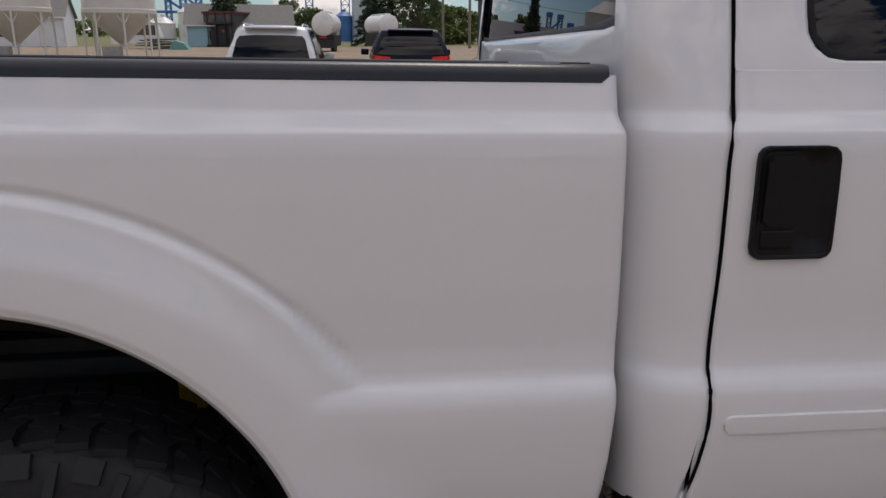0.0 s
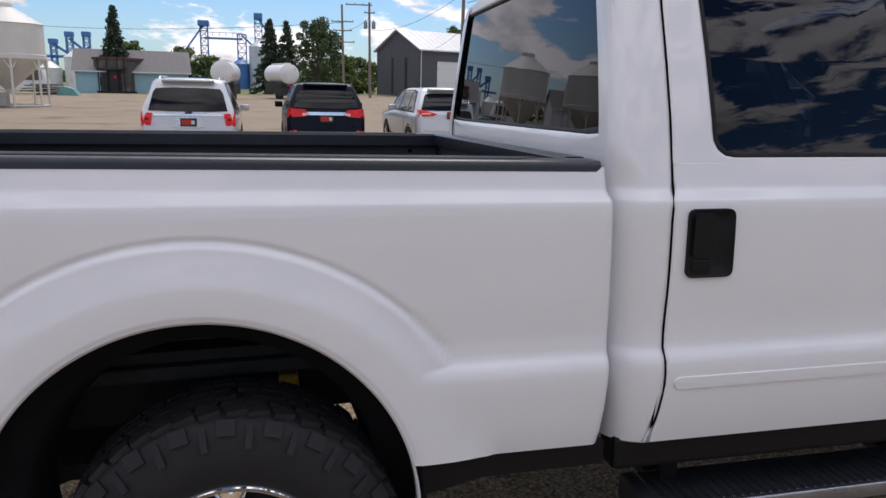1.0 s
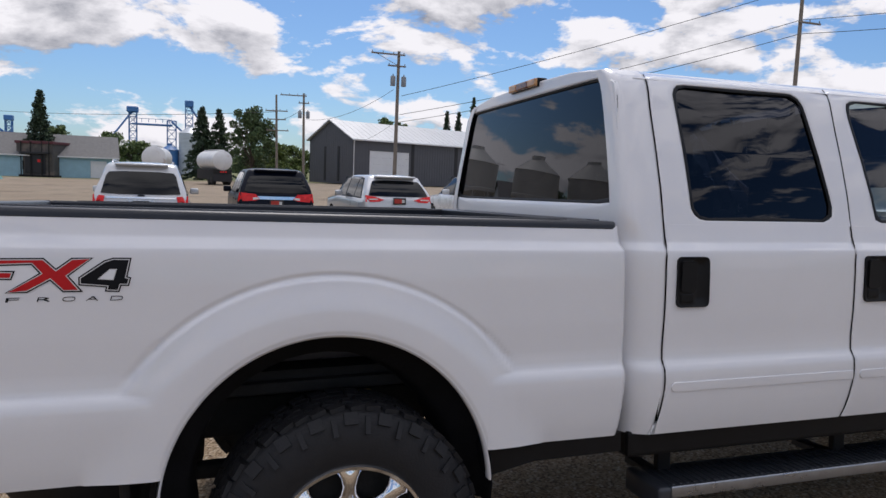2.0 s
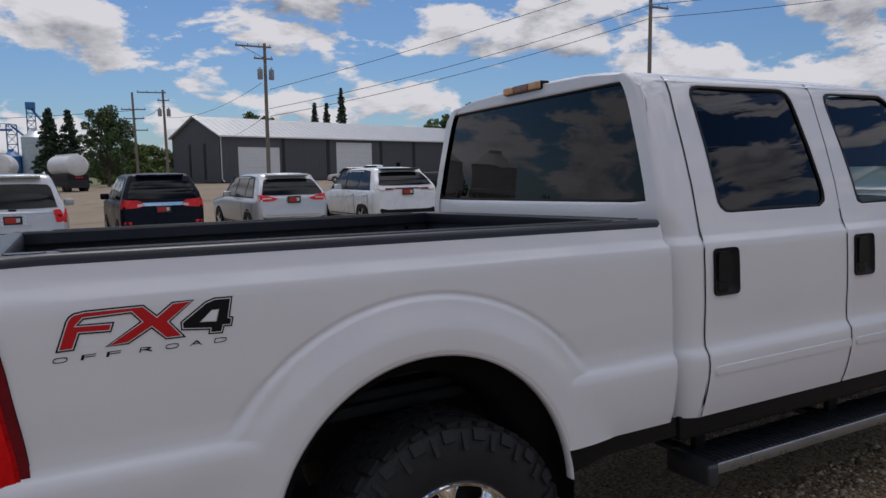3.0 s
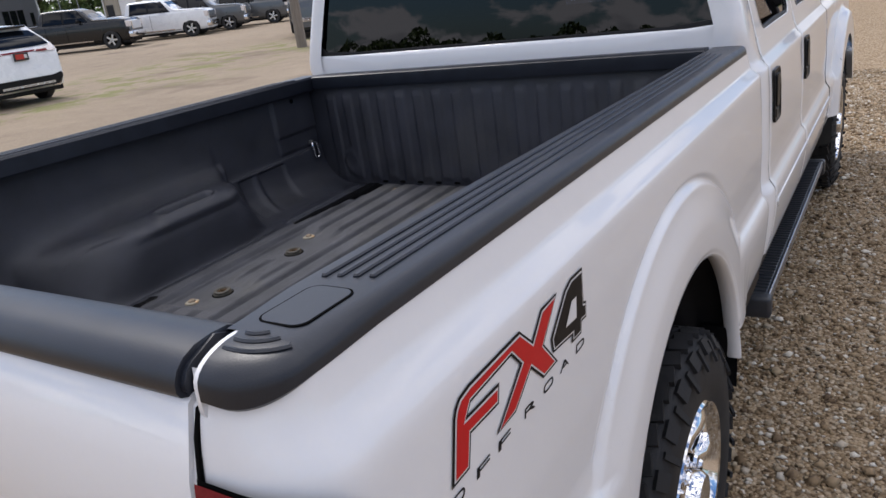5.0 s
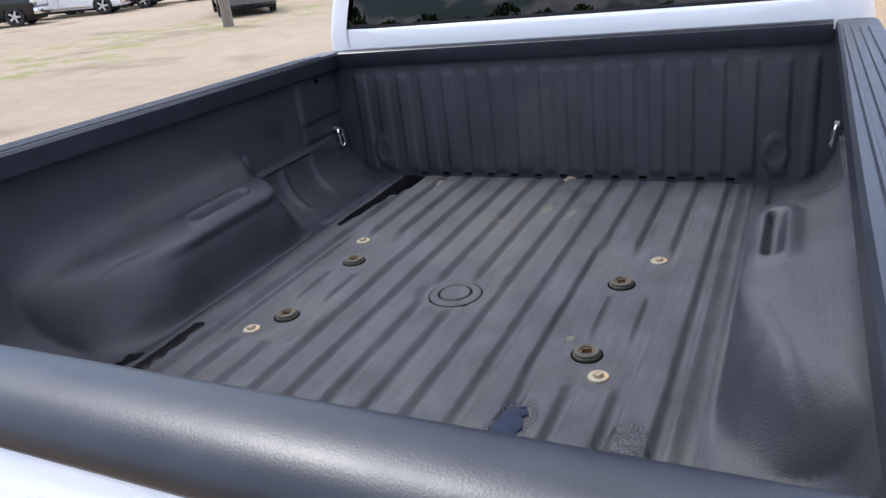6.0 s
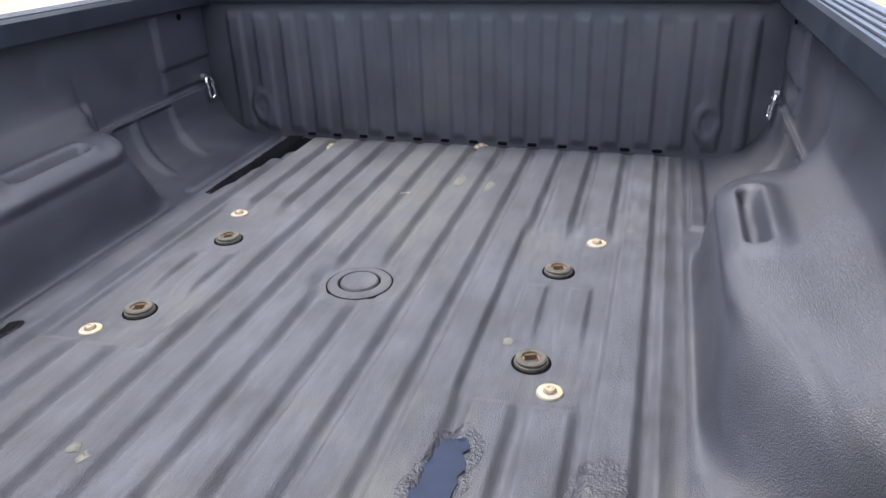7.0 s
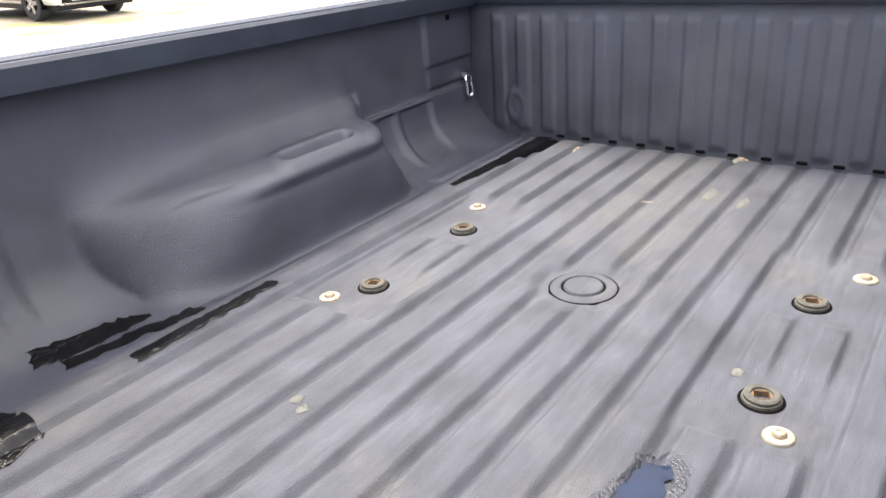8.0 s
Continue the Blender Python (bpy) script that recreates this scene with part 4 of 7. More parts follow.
def bed_fittings():
    """Hitch fittings in the floor, anchor screws on washers, the round centre cover, tie-down rings."""
    for px, py in PUCKS:
        puck = new("hitch_puck")
        puck.parent = truck
        puck["label"] = "rusty round hitch socket in the bed floor"
        puck.location = (px, py, FLOOR_Z)
        bm = bmesh.new()
        add_lathe(bm, [(0.0145, -0.014), (0.0145, 0.009), (0.0165, 0.0125), (0.0235, 0.0130), (0.0262, 0.0110), (0.0265, 0.0065), (0.0285, 0.0055), (0.0292, 0.0030), (0.0292, -0.008)], 30, axis="z")
        part("socket_ring", bm, RUST, puck, "worn steel socket ring", smooth=True)
        bm = bmesh.new()
        add_lathe(bm, [(0.0285, 0.0012), (0.0335, 0.0014), (0.0345, -0.004)], 30, axis="z")
        part("recess", bm, SEAM, puck)
        bm = bmesh.new()
        for k in range(4):
            m4 = pose(0, 0, 0, 0, 0, 90 * k + 20)
            add_box(bm, (-0.0155, 0.0105, -0.008), (0.0155, 0.0165, 0.0095), 0.0012, 1, m4)
        part("square_lining", bm, RUSTY_RED, puck, "orange rust round the square hole")
        bm = bmesh.new()
        add_lathe(bm, [(0.0, -0.007), (0.0155, -0.007)], 20, axis="z")
        part("socket_hole", bm, SEAM, puck)
    for px, py in SCREWS:
        sc = new("anchor_screw")
        sc.parent = truck
        sc["label"] = "cream washer with a rusty screw head"
        sc.location = (px, py, FLOOR_Z + (0.009 if abs(py) < 0.1 else 0.001))
        bm = bmesh.new()
        add_lathe(bm, [(0.0, 0.0040), (0.012, 0.0040), (0.0200, 0.0030), (0.0218, 0.0005), (0.0218, -0.002)], 24, axis="z")
        part("washer", bm, CREAM, sc, smooth=True)
        bm = bmesh.new()
        add_lathe(bm, [(0.0, 0.0086), (0.0034, 0.0086), (0.0040, 0.0100), (0.0080, 0.0098), (0.0105, 0.0070), (0.0115, 0.0036)], 16, axis="z")
        part("screw_head", bm, HEAD, sc, smooth=True)
    cover = new("centre_cover")
    cover.parent = truck
    cover["label"] = "round black cover over the ball socket"
    cover.location = (0, 0, FLOOR_Z + 0.004)
    bm = bmesh.new()
    add_lathe(bm, [(0.0, 0.006), (0.030, 0.0075), (0.037, 0.006), (0.040, 0.000), (0.043, 0.000), (0.045, 0.0045), (0.062, 0.0035), (0.069, -0.003)], 40, axis="z")
    part("cover_disc", bm, LINER, cover, smooth=True)
    bm = bmesh.new()
    add_lathe(bm, [(0.0385, 0.0018), (0.0435, 0.0018)], 40, axis="z")
    part("cover_gap", bm, SEAM, cover)
    bm = bmesh.new()
    add_lathe(bm, [(0.0655, 0.0012), (0.0685, 0.0002), (0.071, -0.002)], 40, axis="z")
    part("cover_edge", bm, SEAM, cover)
    for s in (-1, 1):
        ring = new("tie_down")
        ring.parent = truck
        ring["label"] = "steel tie-down ring on the bed wall"
        ring.location = (0.845, s * 0.852, 1.135)
        bm = bmesh.new()
        pts = [(0.004 * math.sin(3 * a), -s * (0.006 + 0.010 * math.sin(a / 2)), 0.034 * math.cos(a) - 0.004) for a in frange(0, 2 * math.pi, 20)]
        pts = [(p[0] + 0.016 * math.sin(a), p[1], p[2]) for p, a in zip(pts, frange(0, 2 * math.pi, 20))]
        add_tube(bm, pts, 0.0052, 8)
        part("ring", bm, CHROME, ring, smooth=True)
        bm = bmesh.new()
        add_lathe(bm, [(0.0, 0.0), (0.011, 0.0), (0.011, 0.012), (0.0, 0.012)], 12, (0, 0, 0.03), "y")
        part("bolt", bm, STEEL, ring)


bed_fittings()


def ragged_patch(name, outline, material, z, label, seed, relief=0.002):
    """A thin uneven skin of spilt coating lying on the floor ridges."""
    rng = random.Random(seed)
    bm = bmesh.new()
    n = len(outline)
    pts = []
    for i in range(n):
        a, b = outline[i], outline[(i + 1) % n]
        for k in range(8):
            t = k / 8
            pts.append((a[0] + (b[0] - a[0]) * t + rng.uniform(-0.006, 0.006), a[1] + (b[1] - a[1]) * t + rng.uniform(-0.006, 0.006)))
    vs = [bm.verts.new((x, y, z(x, y) + relief)) for x, y in pts]
    face = bm.faces.new(vs)
    bmesh.ops.triangulate(bm, faces=[face])
    for _ in range(3):
        bmesh.ops.subdivide_edges(bm, edges=[e for e in bm.edges if e.calc_length() > 0.014], cuts=1)
        bmesh.ops.triangulate(bm, faces=[q for q in bm.faces if len(q.verts) > 3])
    edge = {v for e in bm.edges if e.is_boundary for v in e.verts}
    for v in bm.verts:
        v.co.z = z(v.co.x, v.co.y) + (0.0008 if v in edge else relief + (0.0022 if relief else 0.0) * noise.noise((v.co.x * 60, v.co.y * 60, seed)))
    part(name, bm, material, truck, label, smooth=True)


def floor_top(x, y):
    if abs(y) < 0.63:
        return FLOOR_Z + floor_h(x, y)
    rows = [wall_point(x, t) for t in frange(0.0, 0.5, 30)]
    return lerp_table([(p[1], p[2]) for p in rows], abs(y))


ragged_patch("tar_strip", [(0.350, 0.560), (0.362, 0.600), (0.60, 0.603), (0.885, 0.596), (0.885, 0.508), (0.60, 0.535)], TAR, floor_top, "glossy black tar strip on the bed floor", 1)
ragged_patch("tar_strip", [(-0.292, 0.556), (-0.296, 0.590), (-0.45, 0.598), (-0.63, 0.582), (-0.632, 0.546), (-0.45, 0.549)], TAR, floor_top, "glossy black tar strip on the bed floor", 2)
ragged_patch("tar_strip", [(-0.430, 0.632), (-0.445, 0.662), (-0.56, 0.684), (-0.70, 0.704), (-0.705, 0.674), (-0.56, 0.650), (-0.46, 0.630)], TAR, floor_top, "glossy black tar strip on the bed floor", 3)
ragged_patch("tar_strip", [(-0.50, 0.712), (-0.54, 0.742), (-0.64, 0.752), (-0.725, 0.765), (-0.735, 0.722), (-0.68, 0.706), (-0.58, 0.700)], TAR, floor_top, "ragged black tar blot on the bed floor", 8)
ragged_patch("tar_strip", [(-0.815, 0.575), (-0.84, 0.68), (-1.0, 0.72), (-1.05, 0.50), (-0.90, 0.470), (-0.832, 0.485)], TAR, floor_top, "ragged black tar blot on the bed floor", 4)
ragged_patch("worn_patch", [(-0.385, -0.335), (-0.395, -0.288), (-0.53, -0.268), (-0.67, -0.275), (-0.675, -0.350), (-0.53, -0.356), (-0.42, -0.356)], WORN, floor_top, "rubbed patch in the bed liner", 5, 0.0012)
ragged_patch("bare_patch", [(-0.420, -0.335), (-0.430, -0.300), (-0.54, -0.286), (-0.66, -0.292), (-0.66, -0.338), (-0.54, -0.344)], GREEN_PUDDLE, lambda x, y: FLOOR_Z + 0.0195, "bare dark blue patch in the bed liner", 6, 0.0)
ragged_patch("worn_patch", [(-0.405, -0.525), (-0.425, -0.49), (-0.50, -0.475), (-0.60, -0.49), (-0.59, -0.54), (-0.49, -0.565), (-0.43, -0.555)], WORN, floor_top, "rubbed black patch in the bed liner", 7, 0.0012)
CHALK = mat("pale_smear", (0.074, 0.073, 0.062), 0.9, var=0.4, scale=50)
for k, (x, y, a, b) in enumerate([(0.565, -0.062, 0.050, 0.015), (0.54, -0.146, 0.040, 0.012), (-0.138, -0.334, 0.010, 0.008), (-0.567, 0.214, 0.012, 0.008), (-0.580, 0.186, 0.011, 0.006)]):
    ragged_patch("pale_smear", [(x - a, y - b * 0.6), (x + a * 0.4, y - b), (x + a, y + b * 0.5), (x - a * 0.5, y + b)], CHALK, floor_top, "pale dried smear on the bed floor", 20 + k, 0.0009)
bm = bmesh.new()
add_tube(bm, [(0.458, 0.068, FLOOR_Z + 0.013), (0.462, 0.046, FLOOR_Z + 0.015), (0.440, 0.012, FLOOR_Z + 0.012)], 0.0012, 5)
tagged(part("straw", bm, CREAM, None, smooth=True), "short pale straw lying on the bed floor", "straw").matrix_world = TILT.copy()


# -- cab --
CAB_X0, DOOR1, DOOR2, DOOR3 = 0.975, 1.124, 1.985, 3.02
REAR_LEAN = 0.08                       # the rear wall leans ahead above the belt


def gap_x(base, z):
    """The door seams bend a little: in at the sill and at the roof."""
    return base + lerp_table([(0.68, -0.052), (0.72, -0.040), (0.78, -0.026), (0.86, -0.014), (0.93, -0.015), (1.04, -0.011), (1.15, -0.005), (1.30, -0.001), (1.342, 0.004), (1.368, 0.013), (1.45, 0.016), (1.65, 0.021), (1.85, 0.027), (1.95, 0.038), (2.0, 0.050)], z)


LOWZ = [0.69, 0.72, 0.78, 0.84, 0.89, 0.915, 0.928, 0.94, 0.95, 0.96, 0.972, 0.985, 1.0, 1.05, 1.10, 1.17, 1.25, 1.30, 1.315, 1.330, 1.339, 1.342, 1.345, 1.355, 1.364, 1.368, 1.373, 1.380, 1.39, 1.41, 1.432]


def cab_panel(name, s, xa, xb, parent, label="", zs=LOWZ, n=14):
    """Lower skin between two seams, its edges folded inwards."""
    us = [0.0, 0.0, 0.012] + frange(0.04, 0.96, n) + [0.988, 1.0, 1.0]
    cols = []
    for k, u in enumerate(us):
        c = []
        for z in zs:
            a, b = xa(z), xb(z)
            x = a + (b - a) * u
            d = 0.03 if k in (0, len(us) - 1) else (0.003 if k in (1, len(us) - 2) else 0.0)
            c.append((x, s * (side_y(z) - d), z))
        cols.append(c)
    v = [p for c in cols for p in c]
    m = len(zs)
    f = []
    for i in range(len(cols) - 1):
        for j in range(m - 1):
            a = i * m + j
            f.append((a, a + m, a + m + 1, a + 1) if s < 0 else (a, a + 1, a + m + 1, a + m))
    return tmesh(name, v, f, PAINT, parent, label)


def by_angle(poly, c, n):
    """Points of an outline at even angles about c."""
    out = []
    p = [Vector(q) for q in poly]
    c = Vector(c)
    for k in range(n):
        a = 2 * math.pi * k / n
        d = Vector((math.cos(a), math.sin(a)))
        best = None
        for i in range(len(p)):
            e0, e1 = p[i] - c, p[(i + 1) % len(p)] - c
            den = d.x * (e1.y - e0.y) - d.y * (e1.x - e0.x)
            if abs(den) < 1e-12:
                continue
            t = (e0.x * (e1.y - e0.y) - e0.y * (e1.x - e0.x)) / den
            u = (e0.x * d.y - e0.y * d.x) / den
            if t > 0 and -1e-6 <= u <= 1 + 1e-6 and (best is None or t > best):
                best = t
        out.append(c + d * best)
    return out


def window_frame(name, outer, inner, place, parent, material, rings=5, n=96, fold=0.02):
    """A panel with a window hole: rings from the outer outline to the hole, then folded inwards."""
    c = (sum(p[0] for p in inner) / len(inner), sum(p[1] for p in inner) / len(inner))
    o, i = by_angle(outer, c, n), by_angle(inner, c, n)
    zs_ = [p[1] for p in outer]
    for q in outer:                    # keep the lower corners sharp
        if abs(q[1] - min(zs_)) < 1e-6:
            k = min(range(n), key=lambda k: (o[k] - Vector(q)).length)
            o[k] = Vector(q)
    v, f = [], []
    seq = [(0.0, fold), (0.0, 0.003), (0.03, 0.0)] + [(t, 0.0) for t in frange(0.1, 0.92, rings)] + [(1.0, 0.003), (1.0, fold)]
    for t, dep in seq:
        for a, b in zip(o, i):
            q = a.lerp(b, t)
            v.append(place(q.x, q.y, 0.0 if name == "window_surround" and t == 0.0 and q.y < min(zs_) + 1e-4 else dep))
    for r in range(len(seq) - 1):
        for k in range(n):
            k2 = (k + 1) % n
            f.append((r * n + k, r * n + k2, (r + 1) * n + k2, (r + 1) * n + k))
    return tmesh(name, v, f, material, parent)


def pane(name, outline, place, parent, material, dep=0.012, n=64):
    """A curved pane filling an outline."""
    c = (sum(p[0] for p in outline) / len(outline), sum(p[1] for p in outline) / len(outline))
    o = by_angle(outline, c, n)
    v, f = [place(c[0], c[1], dep)], []
    for t in (0.25, 0.5, 0.75, 1.0):
        for a in o:
            q = Vector(c).lerp(a, t)
            v.append(place(q.x, q.y, dep))
    for k in range(n):
        f.append((0, 1 + k, 1 + (k + 1) % n))
        for r in range(3):
            f.append((1 + r * n + k, 1 + (r + 1) * n + k, 1 + (r + 1) * n + (k + 1) % n, 1 + r * n + (k + 1) % n))
    # the outer face looks away from the cab's middle
    a, b, e = (Vector(v[q]) for q in f[0])
    out = (a - Vector((1.8, 0.0, a.z))).dot((b - a).cross(e - a))
    return tmesh(name, v, f if out > 0 else [q[::-1] for q in f], material, parent)


def cab_door(s, xa, xb, win, glass_mat, name, label):
    door = cab_panel(name, s, lambda z: gap_x(xa, z) + 0.0028, lambda z: gap_x(xb, z) - 0.0028, truck, label)
    place = lambda x, z, d: (x, s * (side_y(z) - d), z)
    top = 1.985
    outer = [(gap_x(xa, z) + 0.0028, z) for z in frange(top, 1.432, 8)] + [(gap_x(xb, z) - 0.0028, z) for z in frange(1.432, top, 8)]
    if xb > 2.5:                       # the front door's window frame slopes with the windscreen pillar
        outer = [(gap_x(xa, z) + 0.0028, z) for z in frange(top, 1.432, 8)] + [(xb, 1.432), (xb - 0.02, 1.50), (2.62, 1.95), (2.5, top)]
    window_frame("window_surround", outer, win, place, door, PAINT)
    seal = by_angle(win, (sum(p[0] for p in win) / len(win), sum(p[1] for p in win) / len(win)), 72)
    c = Vector((sum(p.x for p in seal) / 72, sum(p.y for p in seal) / 72))
    inner = [(q + (c - q).normalized() * 0.014) for q in seal]
    window_frame("window_seal", win, [tuple(q) for q in inner], lambda x, z, d: (x, s * (side_y(z) - 0.002 - d * 0.5), z), door, BLACK, 2, 72, 0.012)
    pane("window_glass", win, lambda x, z, d: (x, s * (side_y(z) - d), z), door, glass_mat, 0.010)
    # handle: deep black bowl with a paddle
    hx = xa + 0.036
    h = new("door_handle")
    h.parent = door
    h["label"] = "black recessed door handle"
    yy = lambda z: side_y(z)
    oo = rounded(hx, hx + 0.136, 1.141, 1.320, 0.018, 0.006, 0.003)
    pl = lambda x, z, d: (x, s * (yy(z) + 0.0095 - d), z)
    ii = rounded(hx + 0.008, hx + 0.129, 1.149, 1.312, 0.012, 0.006, 0.003)
    window_frame("bezel", oo, ii, pl, h, BLACK, 2, 64, 0.012)
    # the bowl deepens ahead of the paddle, where the fingers go in
    v, fc = grid_mesh(lambda u, w: (hx + 0.008 + 0.124 * u, s * (yy(1.149 + 0.163 * w) + 0.0085 - 0.0075 * smooth01(0.40, 0.70, u) * smooth01(1.0, 0.86, u) * smooth01(0.0, 0.14, w) * smooth01(1.0, 0.90, w)), 1.147 + 0.167 * w), frange(0, 1, 22), frange(0, 1, 18))
    tmesh("bowl", v, fc, BLACK, h)
    bm = extrude_poly(rounded(hx + 0.014, hx + 0.076, 1.196, 1.306, 0.010, 0.004, 0.002), "y", s * (yy(1.25) + 0.0150), s * (yy(1.25) - 0.005))
    bmesh.ops.bevel(bm, geom=[e for e in bm.edges if abs(e.verts[0].co.y - e.verts[1].co.y) < 1e-5], offset=0.0025, segments=2, affect="EDGES")
    tpart("paddle", bm, BLACK, h, smooth=True)
    tpart("lower_plate", box((hx + 0.014, s * (yy(1.17) + 0.0115), 1.158), (hx + 0.070, s * (yy(1.17) - 0.010), 1.190), 0.004), BLACK, h)
    # body side moulding
    bm = bmesh.new()
    m0, m1, mz, mh = gap_x(xa, 0.86) + 0.024, gap_x(xb, 0.86) - 0.012, 0.862, 0.0175
    vs = []
    for x in [m0 + mh * (1 - math.cos(a)) for a in frange(0.12, math.pi / 2, 8)] + frange(m0 + 0.03, m1, 14):
        e = mh * math.sqrt(max(0.0, 1 - max(0.0, 1 - (x - m0) / mh) ** 2))
        vs.append([(x, s * (side_y(mz + q * e) + d), mz + q * e) for q, d in ((-1.0, 0.0), (-0.9, 0.0045), (0.0, 0.0055), (0.9, 0.0045), (1.0, 0.0))])
    rows = [[bm.verts.new(p) for p in r] for r in vs]
    for a, b in zip(rows, rows[1:]):
        for k in range(4):
            bm.faces.new((a[k], b[k], b[k + 1], a[k + 1]))
    tpart("side_moulding", bm, PAINT, door, smooth=True)
    return door


WIN1 = rounded(1.262, 1.925, 1.447, 1.955, 0.055, 0.0, -0.055)
WIN2 = [(2.135, 1.447)] + [(2.86, 1.447), (2.90, 1.47), (2.88, 1.53), (2.60, 1.90), (2.54, 1.945), (2.14, 1.945), (2.10, 1.925), (2.095, 1.86)]
for s in (-1, 1):
    cab_door(s, DOOR1, DOOR2, WIN1, TINT_SIDE, "rear_door", "white rear cab door with tinted window")
    cab_door(s, DOOR2, DOOR3, WIN2, TINT_LIGHT, "front_door", "white front cab door")


def corner_r(z):
    return 0.112 - 0.074 * smooth01(1.36, 1.49, z)


def cab_corner(s):
    """Pillar between the bed and the rear door, turned round to the cab's rear wall."""
    zs = LOWZ + [1.46, 1.50, 1.56, 1.62, 1.68, 1.74, 1.80, 1.86, 1.91, 1.95, 1.975, 1.99, 2.005]
    cols = []
    for u in frange(0, 1, 9):                          # quarter turn
        a = u * math.pi / 2
        c = []
        for z in zs:
            x0 = CAB_X0 + REAR_LEAN * max(0, z - 1.45)
            R = corner_r(z)
            c.append((x0 + R * (1 - math.sin(a)), s * (side_y(z) - R * (1 - math.cos(a))) if u > 0 else s * side_y(z), z))
        cols.append(c)
    cols = [[(gap_x(DOOR1, z) - 0.0028, s * (side_y(z) - 0.03), z) for z in zs], [(gap_x(DOOR1, z) - 0.0028, s * (side_y(z) - 0.003), z) for z in zs],
            [(gap_x(DOOR1, z) - 0.015, s * side_y(z), z) for z in zs]] + cols
    cols.append([(c[0], s * (abs(c[1]) - 0.05), c[2]) for c in cols[-1]])
    v = [p for c in cols for p in c]
    m = len(zs)
    f = [(i * m + j, i * m + j + 1, (i + 1) * m + j + 1, (i + 1) * m + j) for i in range(len(cols) - 1) for j in range(m - 1)]
    tmesh("cab_corner", v, f, PAINT, label="white cab corner pillar")


cab_corner(-1), cab_corner(1)


def cab_rear():
    place = lambda y, z, d: (CAB_X0 + REAR_LEAN * max(0, z - 1.45) + d + 0.006 * (y / 0.8) ** 2 + 0.3 * max(0.0, abs(y) - 0.84) ** 1.5, y, z)
    zs = frange(1.30, 2.0, 14)
    outer = [(-(side_y(z) - corner_r(z) + 0.022), z) for z in zs[::-1]] + [((side_y(z) - corner_r(z) + 0.022), z) for z in zs] + [(0.45, 2.028), (0, 2.038), (-0.45, 2.028)]
    win = []
    for y, z in rounded(-0.890, 0.884, 1.500, 1.994, 0.058):
        k = (z - 1.500) / 0.494
        win.append((y * (1 - 0.135 * k), z - 0.022 * k * (y / 0.8) ** 2 + 0.004 + 0.006 * y * (1 - k)))
    rear = window_frame("cab_rear", outer, win, place, truck, PAINT, 6, 120, 0.018)
    rear["label"] = "white rear wall of the cab"
    c = (0, 1.75)
    seal = by_angle(win, c, 96)
    inner = [(q[0] * 0.978, 1.75 + (q[1] - 1.75) * 0.955) for q in seal]
    window_frame("window_seal", win, inner, lambda y, z, d: place(y, z, 0.004 + d * 0.4), rear, BLACK, 2, 96, 0.012)
    pane("rear_window", win, lambda y, z, d: place(y, z, d), rear, TINT, 0.010, 96)
    tpart("lower_rear", box((CAB_X0 + 0.01, -0.90, 0.70), (CAB_X0 + 0.03, 0.90, 1.33)), PAINT)
    # high brake lamp: pale amber ends, brown-red middle
    lamp = new("brake_lamp")
    lamp.parent = truck
    lamp["label"] = "amber and brown-red high brake lamp over the rear window"
    x = place(0, 2.03, 0)[0]
    tpart("lamp_base", box((x - 0.012, -0.150, 2.012), (x + 0.04, 0.150, 2.052), 0.008), BLACK, lamp)
    for a, b, m in ((-0.146, -0.062, AMBER), (-0.060, 0.060, BROWN_LENS), (0.062, 0.146, AMBER)):
        tpart("lens", box((x - 0.024, a, 2.015), (x - 0.004, b, 2.049), 0.006), m, lamp)
    return rear


cab_rear()


def cab_roof():
    xs = [1.035, 1.042, 1.055, 1.08, 1.12, 1.2, 1.4, 1.7, 2.0, 2.3, 2.45, 2.52, 2.56]
    us = frange(-1, 1, 33)

    def f(x, u):
        lift = 1 - smooth01(1.10, 1.03, x) * 0.55 - smooth01(2.4, 2.6, x) * 0.6
        y = u * 0.757
        edge = 1 - abs(u) ** 5
        x += 0.075 * abs(u) ** 7 * smooth01(1.30, 1.035, x)
        return (x, y, 1.968 + 0.062 * edge * (0.45 + 0.55 * lift) + 0.030 * (1 - u * u) * lift)

    v, fc = grid_mesh(f, xs, us)
    tmesh("roof", v, fc, PAINT, label="white cab roof")
    # windscreen, bonnet, front wings and grille: seen edge-on from behind
    v, fc = grid_mesh(lambda u, y: (2.56 + 0.62 * u, y * (0.74 + 0.15 * u), 1.985 - 0.50 * u - 0.03 * y * y), frange(0, 1, 8), frange(-1, 1, 13))
    tmesh("windscreen", v, fc, TINT_LIGHT)
    v, fc = grid_mesh(lambda x, u: (x, u * 0.86, 1.44 - 0.10 * smooth01(3.3, 4.7, x) - 0.05 * u ** 4 + 0.02 * (1 - u * u)), frange(3.05, 4.78, 14), frange(-1, 1, 17))
    tmesh("bonnet", v, fc, PAINT)
    tpart("grille", box((4.70, -0.62, 0.86), (4.83, 0.62, 1.30), 0.03), CHROME)
    tpart("front_bumper", box((4.68, -0.98, 0.58), (4.93, 0.98, 0.86), 0.05), CHROME)
    for s in (-1, 1):
        tpart("headlamp", box((4.60, s * 0.64, 0.95), (4.80, s * 0.94, 1.30), 0.03), CLEAR_LENS)


cab_roof()


